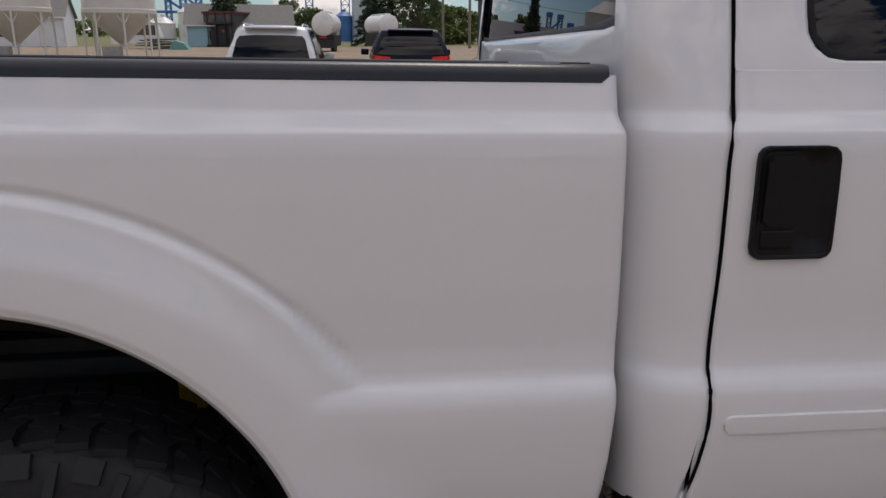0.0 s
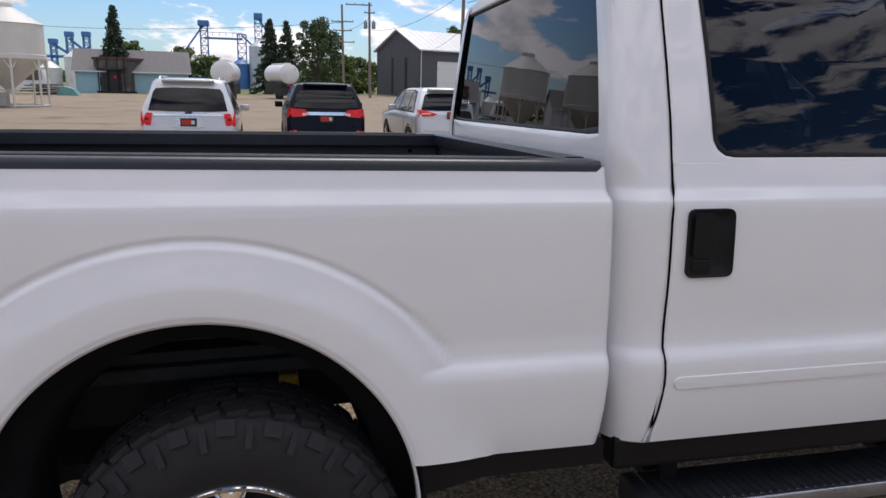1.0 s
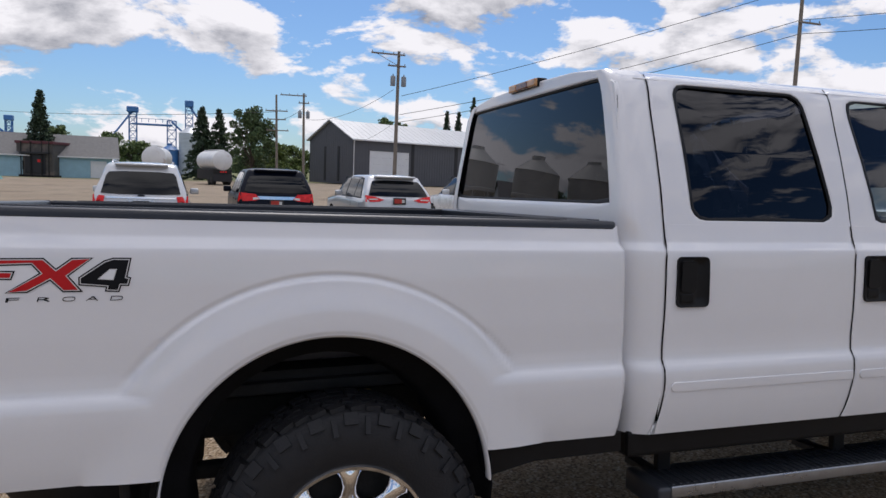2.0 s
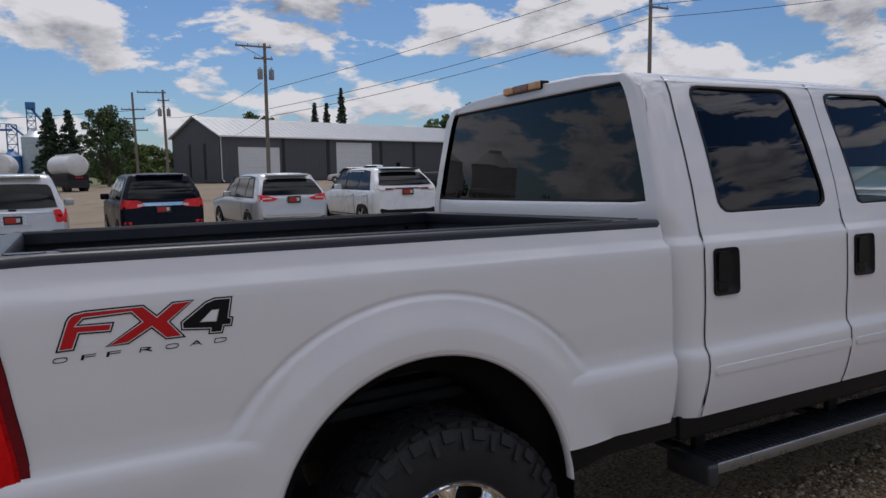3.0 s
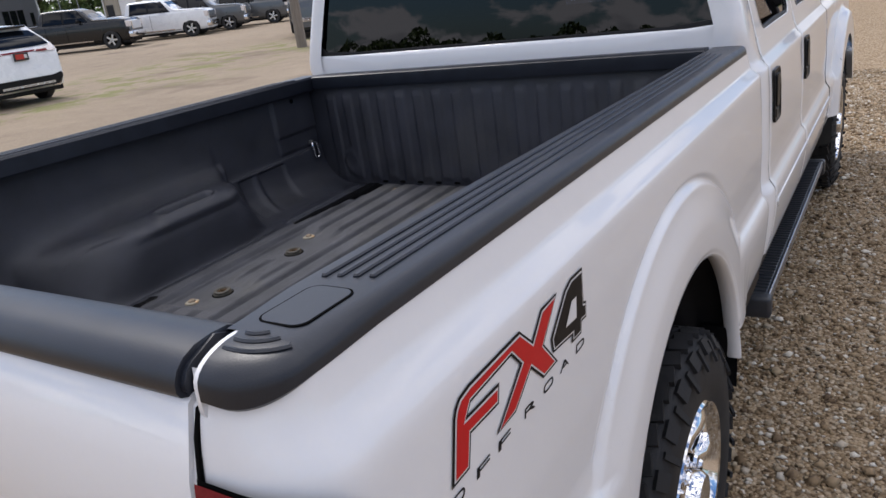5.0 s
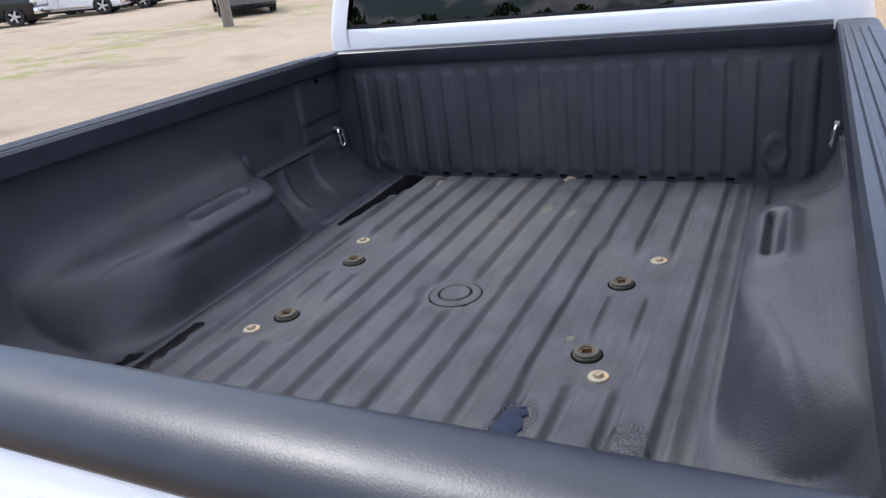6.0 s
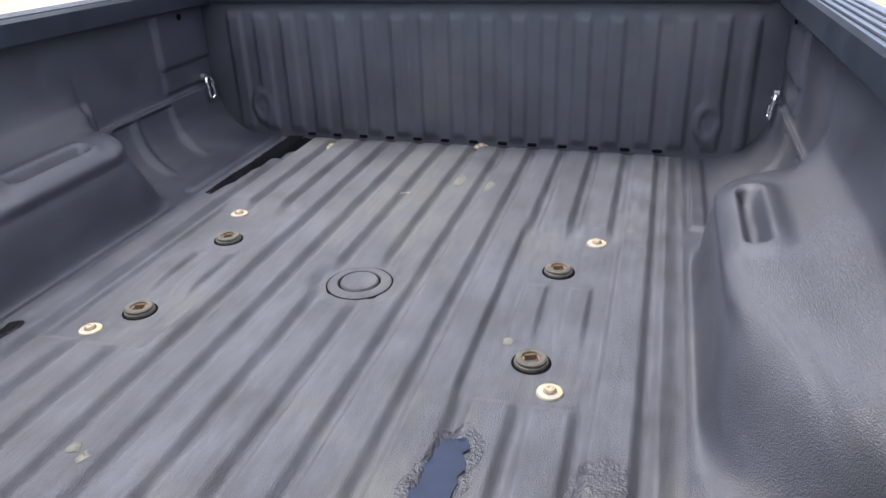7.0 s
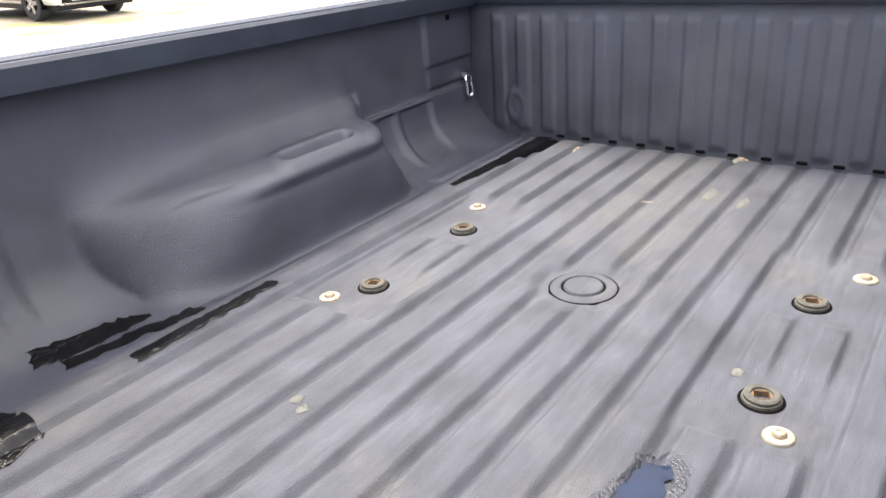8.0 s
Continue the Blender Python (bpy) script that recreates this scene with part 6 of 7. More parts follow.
def side_glass(L, H, belt, x0, split):
    a, b = belt + 0.03, H - 0.09
    return [("window_trim", [(x0 - 0.05, a - 0.035), (split + 1.12, a - 0.035), (split + 0.58, b + 0.03), (split - 0.9, b + 0.045), (x0 + 0.26, b + 0.01)], BLACK),
            ("side_window", [(x0, a), (split - 0.9, a), (split - 0.93, b - 0.02), (x0 + 0.32, b - 0.03)], CAR_GLASS),
            ("side_window", [(split - 0.84, a), (split - 0.02, a), (split - 0.06, b), (split - 0.86, b)], CAR_GLASS),
            ("side_window", [(split + 0.06, a), (split + 1.05, a), (split + 0.55, b - 0.03), (split + 0.04, b)], CAR_GLASS)]


def both(nm, pts, material):
    """A shape on the tail and its mirror image."""
    return [(nm, pts, material), (nm, [(-y, z) for y, z in pts[::-1]], material)]


def arc_window(w0, w1, z0, z1):
    """Rear window outline: bowed sill, rounded top corners."""
    return [(-w0, z0 + 0.02), (-w0 * 0.5, z0), (w0 * 0.5, z0), (w0, z0 + 0.02), (w1 + 0.03, z1 - 0.10), (w1 - 0.03, z1 - 0.02), (w1 * 0.5, z1), (-w1 * 0.5, z1), (-w1 + 0.03, z1 - 0.02), (-w1 - 0.03, z1 - 0.10)]


def spoiler(c, H, slope, w, material):
    part("roof_spoiler", box((0.04 + slope * 0.72, -w * 0.9, H - 0.060), (0.34 + slope, w * 0.9, H - 0.006), 0.025, 3), material, c, smooth=True)


def build_cars():
    g = "parked row of cars"
    # silver three-row SUV
    t = suv_top(4.98, 1.86, 1.14, 1.14, 0.34)
    R = [("rear_window", arc_window(0.80, 0.68, 1.19, 1.68), CAR_GLASS), ("trim_bar", [(-0.70, 1.10), (0.70, 1.10), (0.70, 1.135), (-0.70, 1.135)], CHROME), ("badge_plate", [(-0.07, 1.145), (0.07, 1.145), (0.07, 1.18), (-0.07, 1.18)], CAR_NAVY),
         ("bumper_step", [(-0.86, 0.40), (0.86, 0.40), (0.86, 0.56), (-0.86, 0.56)], BLACK), ("plate_recess", [(-0.30, 0.86), (0.30, 0.86), (0.26, 1.08), (-0.26, 1.08)], ALLOY), ("tailgate_seam", [(-0.80, 0.70), (0.80, 0.70), (0.80, 0.712), (-0.80, 0.712)], SEAM)]
    R += both("tail_lamp", [(0.76, 0.90), (0.93, 0.88), (0.95, 1.17), (0.72, 1.15), (0.74, 1.0)], LAMP_RED) + both("lamp_lens", [(0.80, 1.00), (0.86, 0.99), (0.86, 1.05), (0.80, 1.06)], DEEP_RED)
    c = car("silver_suv", "silver three-row SUV parked tail-on with roof rails", "suv", stand(-1.66, 13.85, -1), 4.98, 1.98, t, 1.14, CAR_SILVER, R, (0.2, 3.2), side_glass(4.98, 1.86, 1.14, 0.42, 2.2), 0.39, group=g)
    spoiler(c, 1.86, 0.34, 0.60, CAR_SILVER)
    for s in (-1, 1):
        bm = bmesh.new()
        add_tube(bm, [(0.75, s * 0.62, 1.85), (0.85, s * 0.62, 1.905), (2.3, s * 0.62, 1.90), (2.4, s * 0.62, 1.84)], 0.018, 8)
        part("roof_rail", bm, ALLOY, c, smooth=True)
    # navy compact SUV with wide red lamps and chrome bar
    t = suv_top(4.70, 1.76, 1.14, 1.12, 0.30)
    R = [("rear_window", arc_window(0.76, 0.65, 1.19, 1.60), CAR_GLASS), ("trim_bar", [(-0.50, 1.03), (0.50, 1.03), (0.48, 1.105), (-0.48, 1.105)], CHROME), ("bumper_step", [(-0.84, 0.38), (0.84, 0.38), (0.84, 0.56), (-0.84, 0.56)], BLACK)]
    R += both("tail_lamp", [(0.40, 1.04), (0.50, 1.00), (0.90, 0.97), (0.92, 1.19), (0.50, 1.155)], LAMP_RED) + both("reverse_lamp", [(0.42, 1.035), (0.56, 1.015), (0.56, 1.07), (0.44, 1.08)], CLEAR_LENS) + both("reflector", [(0.70, 0.62), (0.84, 0.62), (0.84, 0.68), (0.70, 0.68)], LAMP_RED)
    c = car("navy_suv", "dark navy SUV parked tail-on with broad red lamps", "suv", stand(1.32, 15.05, -1), 4.70, 1.85, t, 1.14, CAR_NAVY, R, (0.2, 3.0), side_glass(4.70, 1.76, 1.14, 0.42, 2.05), group=g)
    spoiler(c, 1.76, 0.30, 0.58, CAR_NAVY)
    # silver crossover
    t = suv_top(4.65, 1.64, 1.05, 1.02, 0.46)
    R = [("rear_window", arc_window(0.79, 0.64, 1.12, 1.52), CAR_GLASS), ("bumper_step", [(-0.76, 0.36), (0.76, 0.36), (0.80, 0.58), (0.6, 0.54), (-0.6, 0.54), (-0.80, 0.58)], BLACK), ("trim_bar", [(-0.84, 0.62), (0.84, 0.62), (0.84, 0.645), (-0.84, 0.645)], CHROME)]
    R += both("tail_lamp", [(0.40, 1.035), (0.52, 0.985), (0.86, 0.965), (0.90, 1.14), (0.66, 1.11)], LAMP_RED) + both("lamp_lens", [(0.56, 1.03), (0.78, 1.025), (0.80, 1.05), (0.58, 1.06)], CLEAR_LENS)
    c = car("silver_crossover", "silver crossover parked tail-on beside the row", "car", stand(4.36, 14.85, -3), 4.65, 1.84, t, 1.05, CAR_SILVER, R, (0.2, 3.0), side_glass(4.65, 1.64, 1.05, 0.55, 2.1), group=g)
    spoiler(c, 1.64, 0.46, 0.60, CAR_SILVER)
    # white crossover with black lower bumper
    t = suv_top(4.78, 1.69, 1.10, 1.06, 0.52)
    R = [("rear_window", arc_window(0.80, 0.66, 1.22, 1.58), CAR_GLASS), ("light_bar", [(-0.46, 1.12), (0.46, 1.12), (0.46, 1.155), (-0.46, 1.155)], DARK_RED),
         ("lower_bumper", [(-0.80, 0.36), (0.80, 0.36), (0.84, 0.62), (0.6, 0.57), (-0.6, 0.57), (-0.84, 0.62)], BLACK), ("skid_strip", [(-0.62, 0.40), (0.62, 0.40), (0.62, 0.45), (-0.62, 0.45)], ALLOY)]
    R += both("tail_lamp", [(0.36, 1.12), (0.92, 1.08), (0.94, 1.26), (0.62, 1.18), (0.40, 1.16)], CLEAR_LENS) + both("lamp_lens", [(0.40, 1.11), (0.66, 1.10), (0.66, 1.15), (0.42, 1.15)], DARK_RED)
    c = car("white_crossover", "white crossover with black lower bumper parked tail-on", "car", stand(7.57, 15.0, -2), 4.78, 1.93, t, 1.10, CAR_WHITE, R, (0.2, 3.0), side_glass(4.78, 1.69, 1.10, 0.5, 2.15), 0.37, group=g)
    spoiler(c, 1.69, 0.52, 0.62, CAR_BLACK)
    for s in (-1, 1):
        part("tail_pipe", box((0.02, s * 0.58, 0.33), (0.16, s * 0.76, 0.40), 0.02), CHROME, c)


build_cars()


def pickup(label, colour, m, group="pickups across the lot"):
    H, belt = 1.95, 1.30
    t = [(0.0, 0.70), (0.04, 1.30), (0.08, 1.38), (1.72, 1.38), (1.75, 1.45), (1.84, 1.80), (1.92, H - 0.03), (2.4, H), (3.4, H - 0.02), (3.75, H - 0.14), (4.15, 1.46), (4.3, 1.40), (5.45, 1.34), (5.72, 1.28), (5.82, 1.18), (5.88, 0.62)]
    R = [("tail_lamp", [(-0.98, 1.0), (-0.84, 1.0), (-0.84, 1.30), (-0.98, 1.30)], LAMP_RED), ("tail_lamp", [(0.84, 1.0), (0.98, 1.0), (0.98, 1.30), (0.84, 1.30)], LAMP_RED), ("rear_bumper", [(-0.9, 0.60), (0.9, 0.60), (0.9, 0.74), (-0.9, 0.74)], CHROME)]
    a, b = belt + 0.04, H - 0.12
    S = [("window_trim", [(1.93, a - 0.03), (4.02, a - 0.03), (3.60, b + 0.03), (2.02, b + 0.03)], BLACK), ("side_window", [(1.98, a), (2.86, a), (2.84, b), (2.06, b)], CAR_GLASS), ("side_window", [(2.94, a), (3.95, a), (3.55, b), (2.94, b)], CAR_GLASS), ("side_step", [(2.0, 0.42), (4.1, 0.42), (4.1, 0.47), (2.0, 0.47)], CHROME)]
    c = car("pickup", label, "pickup truck", m, 5.88, 2.03, t, belt, colour, R, (0.0, 4.2), S, 0.41, (1.25, 4.95), "pickup", group)
    # black panel over the bed, standing in for its shaded inside
    part("dark_bed_panel", box((0.10, -0.80, 1.34), (1.68, 0.80, 1.402), 0.02), SEAM, c)
    part("grille", box((5.80, -0.66, 0.78), (5.92, 0.66, 1.20), 0.03), CHROME, c)
    for s in (-1, 1):
        part("headlamp", box((5.60, s * 0.68, 0.92), (5.89, s * 0.985, 1.20), 0.03), CLEAR_LENS, c)
    part("front_bumper", box((5.78, -0.98, 0.45), (5.98, 0.98, 0.72), 0.04), CHROME, c, smooth=True)
    v, f = grid_mesh(lambda u, y: (3.72 + 0.42 * u + 0.012, y * (0.64 + 0.14 * u), H - 0.10 - 0.42 * u + 0.012), frange(0.05, 0.95, 6), frange(-1, 1, 9))
    mesh("windscreen", v, f, CAR_GLASS, c)
    return c


def facing(x, y, heading):
    return Matrix.Translation((x, y, ground_z(x, y))) @ pose(0, 0, 0, 0, 0, 90 - heading)


pickup("black pickup truck parked broadside across the lot", CAR_BLACK, facing(18.7, 35.1, 145))
pickup("white pickup truck parked broadside across the lot", CAR_WHITE, facing(23.3, 34.9, 145))
pickup("dark grey pickup truck parked across the lot", CAR_GREY, facing(26.3, 35.3, 145))
pickup("grey pickup truck parked across the lot", CAR_GREY, facing(29.8, 35.3, 145))
pickup("dark grey pickup truck beside a utility pole", CAR_GREY, facing(19.8, 16.8, 46))
pickup("white pickup truck by the shop doors", CAR_WHITE, facing(35.4, 76.0, -45))
_t = suv_top(4.6, 1.68, 1.05, 1.02, 0.4)
car("compact_suv", "silver SUV parked by the shop doors", "suv", facing(30.8, 73.2, -50), 4.6, 1.84, _t, 1.05, CAR_SILVER, [("rear_window", [(-0.62, 1.14), (0.62, 1.14), (0.54, 1.5), (-0.54, 1.5)], CAR_GLASS), ("tail_lamp", [(-0.9, 0.95), (-0.6, 0.95), (-0.6, 1.1), (-0.9, 1.1)], LAMP_RED), ("tail_lamp", [(0.6, 0.95), (0.9, 0.95), (0.9, 1.1), (0.6, 1.1)], LAMP_RED)], (0.2, 3.0), side_glass(4.6, 1.68, 1.05, 0.5, 2.1))
car("compact_suv", "white SUV parked before the garage building", "suv", facing(30.0, 45.0, 20), 4.6, 1.84, _t, 1.05, CAR_WHITE, [("rear_window", [(-0.62, 1.14), (0.62, 1.14), (0.54, 1.5), (-0.54, 1.5)], CAR_GLASS), ("tail_lamp", [(-0.9, 0.95), (-0.6, 0.95), (-0.6, 1.1), (-0.9, 1.1)], LAMP_RED), ("tail_lamp", [(0.6, 0.95), (0.9, 0.95), (0.9, 1.1), (0.6, 1.1)], LAMP_RED)], (0.2, 3.0), side_glass(4.6, 1.68, 1.05, 0.5, 2.1))

# -- buildings --
WALL_GREY = mat("grey_cladding", (0.085, 0.088, 0.10), 0.55, var=0.08, scale=0.8, bump=0.1, bscale=20)
ROOF_WHITE = mat("pale_roof_steel", (0.50, 0.51, 0.52), 0.4, metal=0.2, var=0.06, scale=0.6)
DOOR_WHITE = mat("door_white", (0.70, 0.71, 0.72), 0.45, var=0.04, scale=1.0)
TRIM_DARK = mat("dark_trim", (0.014, 0.014, 0.017), 0.5, var=0.1)
WALL_TAN = mat("tan_cladding", (0.34, 0.31, 0.25), 0.6, var=0.06, scale=0.8)
WALL_BLUE = mat("pale_blue_siding", (0.30, 0.48, 0.56), 0.7, var=0.08, scale=1.5)
SHINGLE = mat("grey_shingle", (0.17, 0.165, 0.16), 0.85, var=0.15, scale=3)


def hall(name, label, m, L, W, eave, ridge, wall, roof, doors, posts, windows=(), over=0.35, group=""):
    """Gabled steel hall. Local x along the front from its near corner, y back, z up. Front wall on y = 0."""
    h = thing(name, label, "building", group)
    t = 0.2
    # front wall with real openings
    xs = [0.0]
    for a, b, z0, z1 in doors:
        part("wall", box((xs[-1], 0, 0), (a, t, eave)), wall, h)
        if z1 < eave:
            part("wall", box((a, 0, z1), (b, t, eave)), wall, h)
        xs.append(b)
    part("wall", box((xs[-1], 0, 0), (L, t, eave)), wall, h)
    part("wall", box((0, W - t, 0), (L, W, eave)), wall, h)
    for x in (0, L - t):
        part("gable_wall", extrude_poly([(0, 0), (W, 0), (W, eave), (W / 2, ridge - 0.05), (0, eave)], "x", x, x + t), wall, h)
    for sgn in (0, 1):
        y0, y1 = (-over, W / 2) if sgn == 0 else (W + over, W / 2)
        slope = (ridge - eave) / (W / 2)
        z0 = eave - slope * over
        part("roof", extrude_poly([(y0, z0), (y1, ridge), (y1, ridge + 0.14), (y0, z0 + 0.14)], "x", -over, L + over), roof, h)
        bm = bmesh.new()
        for x in frange(-over, L + over, int(L / 0.9)):
            a, b = Vector((x, y0, z0 + 0.14)), Vector((x, y1, ridge + 0.14))
            add_tube(bm, [a, b], 0.035, 4)
        ob = part("roof_ribs", bm, roof, h)
        ob["kind"] = "stuff"
    bm = bmesh.new()
    for x in frange(0.15, L - 0.15, int(L / 0.45)):
        if all(not (a - 0.05 < x < b + 0.05) for a, b, _, _ in doors):
            add_box(bm, (x - 0.03, -0.025, 0.05), (x + 0.03, 0.0, eave - 0.05))
    for y in frange(0.2, W - 0.2, int(W / 0.45)):
        add_box(bm, (-0.025, y - 0.03, 0.05), (0.0, y + 0.03, eave - 0.05 + (ridge - eave) * (1 - abs(y - W / 2) / (W / 2)) * 0.95))
    ob = part("wall_ribs", bm, wall, h)
    ob["kind"] = "stuff"
    for a, b, z0, z1 in doors:
        d = new("overhead_door")
        d.parent = h
        d["label"] = "white overhead door"
        nrow = max(3, int((z1 - z0) / 0.75))
        for k in range(nrow):
            zz0, zz1 = z0 + (z1 - z0) * k / nrow, z0 + (z1 - z0) * (k + 1) / nrow
            part("door_panel", box((a + 0.02, 0.06, zz0 + 0.004), (b - 0.02, 0.12, zz1 - 0.004), 0.006, 1), DOOR_WHITE, d)
    for x, w in posts:
        part("dark_strip", box((x, -0.05, 0), (x + w, 0.02, eave - 0.05)), TRIM_DARK, h)
    for a, b, z0, z1 in windows:
        w = new("window")
        w.parent = h
        part("frame", box((a - 0.07, -0.04, z0 - 0.07), (b + 0.07, 0.01, z1 + 0.07)), TRIM_DARK, w)
        part("pane", box((a, -0.055, z0), (b, -0.035, z1)), CAR_GLASS, w)
    part("gutter", box((-over, -over - 0.10, eave - (ridge - eave) / (W / 2) * over - 0.03), (L + over, -over, eave - (ridge - eave) / (W / 2) * over + 0.12)), DOOR_WHITE, h)
    for x in (0.06, L - 0.10):
        bm = bmesh.new()
        add_tube(bm, [(x, -0.30, eave - 0.15), (x, -0.10, eave - 0.4), (x, -0.10, 0.35), (x, -0.6, 0.08)], 0.06, 8)
        part("downpipe", bm, DOOR_WHITE, h, smooth=True)
    h.matrix_world = m
    return h


ang = math.degrees(math.atan2(19.0, 47.0))
shop = hall("machine_shop", "dark grey steel shop with a pale roof and white overhead doors", Matrix.Translation((18.3, 90.6, ground_z(17, 90) + 0.1)) @ pose(0, 0, 0, 0, 0, ang), 50.7, 11.0, 5.85, 8.35, WALL_GREY, ROOF_WHITE,
            [(2.6, 9.2, 0.05, 4.45), (19.3, 26.6, 0.05, 5.3)], [(9.5, 0.5), (17.4, 0.6), (28.2, 0.6), (35.8, 0.6)], [(43.0, 44.2, 0.1, 2.9), (44.5, 45.7, 0.1, 2.9), (46.0, 47.2, 0.1, 2.9), (48.6, 49.3, 0.6, 2.4), (31.9, 32.7, 0.1, 2.3)])
# tall dark vents on the shop's gable end
for y0 in (3.2, 6.6):
    part("gable_strip", box((-0.06, y0, 0.3), (0.02, y0 + 0.45, 4.9)), TRIM_DARK, shop)
garage = hall("garage", "tan garage building with a row of white doors", Matrix.Translation((41.2, 59.6, ground_z(41, 59))) @ pose(0, 0, 0, 0, 0, -93), 38.0, 10.0, 3.4, 5.2, WALL_TAN, ROOF_WHITE,
     [(2.2, 4.8, 0.05, 2.7), (5.6, 8.2, 0.05, 2.7), (9.0, 11.6, 0.05, 2.7), (13.2, 16.4, 0.05, 2.9), (17.6, 20.8, 0.05, 2.9), (23.0, 26.0, 0.05, 2.9)], [], [(0.4, 1.3, 1.0, 2.0)])
for q in (2.2, 5.6, 9.0, 13.2, 17.6, 23.0):
    part("door_lights", box((q + 0.35, 0.045, 0.75), (q + 2.25, 0.066, 1.1), 0.004, 1), CAR_GLASS, garage)
hall("blue_house", "pale blue sided shed with a grey roof", Matrix.Translation((-25.0, 103.0, ground_z(-20, 104))) @ pose(0, 0, 0, 0, 0, 8), 14.0, 9.0, 2.9, 5.6, WALL_BLUE, SHINGLE, [(10.8, 12.8, 0.05, 2.3)], [], [(3.0, 4.5, 1.0, 2.0)])
hall("farmhouse", "white house far behind the hopper bins", Matrix.Translation((-46.0, 92.0, ground_z(-46, 92))) @ pose(0, 0, 0, 0, 0, 12), 9.0, 8.0, 3.6, 6.0, DOOR_WHITE, SHINGLE, [(6.2, 7.2, 0.05, 2.1)], [], [(2.0, 3.2, 1.2, 2.4)])

# -- utility poles and wires --
POLE_WOOD = mat("weathered_pole", (0.20, 0.17, 0.14), 0.9, var=0.25, scale=6, stretch=(3, 3, 0.3))
WIRE = mat("wire", (0.02, 0.02, 0.022), 0.6, var=0.1)
POT_GREY = mat("transformer_grey", (0.23, 0.25, 0.27), 0.5, var=0.08)


def utility_pole(x, y, h, label, arms, transformer=None, lean=0.0, turn=0.0, brace=False):
    z0 = ground_z(x, y)
    p = thing("utility_pole", label, "utility pole", "utility poles", m=Matrix.Translation((x, y, z0)) @ pose(0, 0, 0, 0, lean, turn))
    bm = bmesh.new()
    add_tube(bm, [(0, 0, -0.3), (0, 0, h * 0.5), (0, 0, h)], 0.17, 12, 0.115)
    part("pole", bm, POLE_WOOD, p, smooth=True)
    for z, a, b in arms:
        part("cross_arm", box((a, -0.16, z - 0.06), (b, -0.05, z + 0.06), 0.01, 1), POLE_WOOD, p)
        for k in frange(a + 0.1, b - 0.1, 3 if b - a < 2.6 else 4):
            bm = bmesh.new()
            add_lathe(bm, [(0.0, 0.16), (0.03, 0.15), (0.045, 0.09), (0.03, 0.05), (0.02, 0.0)], 8, (k, -0.10, z + 0.06), "z")
            part("insulator", bm, POT_GREY, p, smooth=True)
    if brace:
        bm = bmesh.new()
        add_tube(bm, [(arms[0][1] + 0.5, -0.1, arms[0][0] - 0.05), (0, -0.1, arms[0][0] - 0.9)], 0.025, 6)
        part("brace", bm, POT_GREY, p)
    if transformer:
        for dx in (-0.45, 0.45):
            bm = bmesh.new()
            add_lathe(bm, [(0.0, 0.0), (0.20, 0.0), (0.21, 0.05), (0.21, 0.72), (0.16, 0.80), (0.05, 0.82), (0.05, 0.95), (0.0, 0.96)], 14, (dx, -0.12, transformer), "z")
            part("transformer", bm, POT_GREY, p, smooth=True)
    return p


utility_pole(14.7, 55.3, 11.5, "weathered utility pole with twin transformers", [(11.2, -2.3, 0.5), (10.3, -0.9, 0.6)], 8.7, lean=0.4, brace=True)
utility_pole(8.3, 86.6, 10.5, "far utility pole with three cross arms", [(8.6, -1.3, 1.3), (7.6, -1.1, 1.1), (6.3, -1.2, 1.4)], lean=-1.0)
utility_pole(10.75, 81.3, 10.3, "far utility pole with a long arm and transformer", [(10.0, -2.6, 0.3), (9.2, -0.6, 0.6)], 7.5, lean=-0.6)
utility_pole(37.25, 36.65, 15.5, "tall utility pole behind the cab", [(12.6, -0.2, 1.6)], lean=0.3)
utility_pole(16.5, 15.0, 3.3, "weathered wooden post standing by the grey pickup", [], lean=-1.5)


def wire(a, b, sag, r=0.022):
    a, b = Vector(a), Vector(b)
    bm = bmesh.new()
    pts = [a.lerp(b, t) - Vector((0, 0, 4 * sag * t * (1 - t))) for t in frange(0, 1, 25)]
    add_tube(bm, pts, r, 5)
    tagged(part("power_line", bm, WIRE, None, smooth=True), "thin black overhead power line", "power line", "power lines")


wire((15.05, 55.2, 8.1), (46.0, 24.0, 18.5), 0.6)
wire((14.95, 55.2, 6.6), (37.3, 36.6, 12.9), 0.5)
wire((14.95, 55.2, 6.0), (37.3, 36.6, 12.0), 0.5)
wire((37.3, 36.6, 12.9), (60.0, 18.0, 16.0), 0.5)
wire((37.3, 36.6, 12.0), (60.0, 18.0, 14.6), 0.5)
wire((14.45, 55.3, 8.6), (10.95, 81.3, 7.6), 0.8, 0.018)
wire((14.95, 55.2, 6.3), (18.3, 91.0, 5.6), 0.4, 0.016)
wire((10.75, 81.3, 9.0), (8.3, 86.6, 7.7), 0.3, 0.02)
wire((8.3, 86.6, 8.7), (-60.0, 150.0, 12.0), 1.5, 0.03)


# -- trees --
BARK = mat("bark", (0.10, 0.08, 0.06), 0.95, var=0.3, scale=10)


def leaf_material(name, dark, light):
    m = bpy.data.materials.new(name)
    m.use_nodes = True
    t = m.node_tree
    b = t.nodes["Principled BSDF"]
    g = t.nodes.new("ShaderNodeNewGeometry")
    r = t.nodes.new("ShaderNodeValToRGB")
    r.color_ramp.elements[0].color, r.color_ramp.elements[1].color = (*dark, 1), (*light, 1)
    t.links.new(g.outputs["Random Per Island"], r.inputs[0])
    t.links.new(r.outputs[0], b.inputs["Base Color"])
    b.inputs["Roughness"].default_value = 0.65
    return m


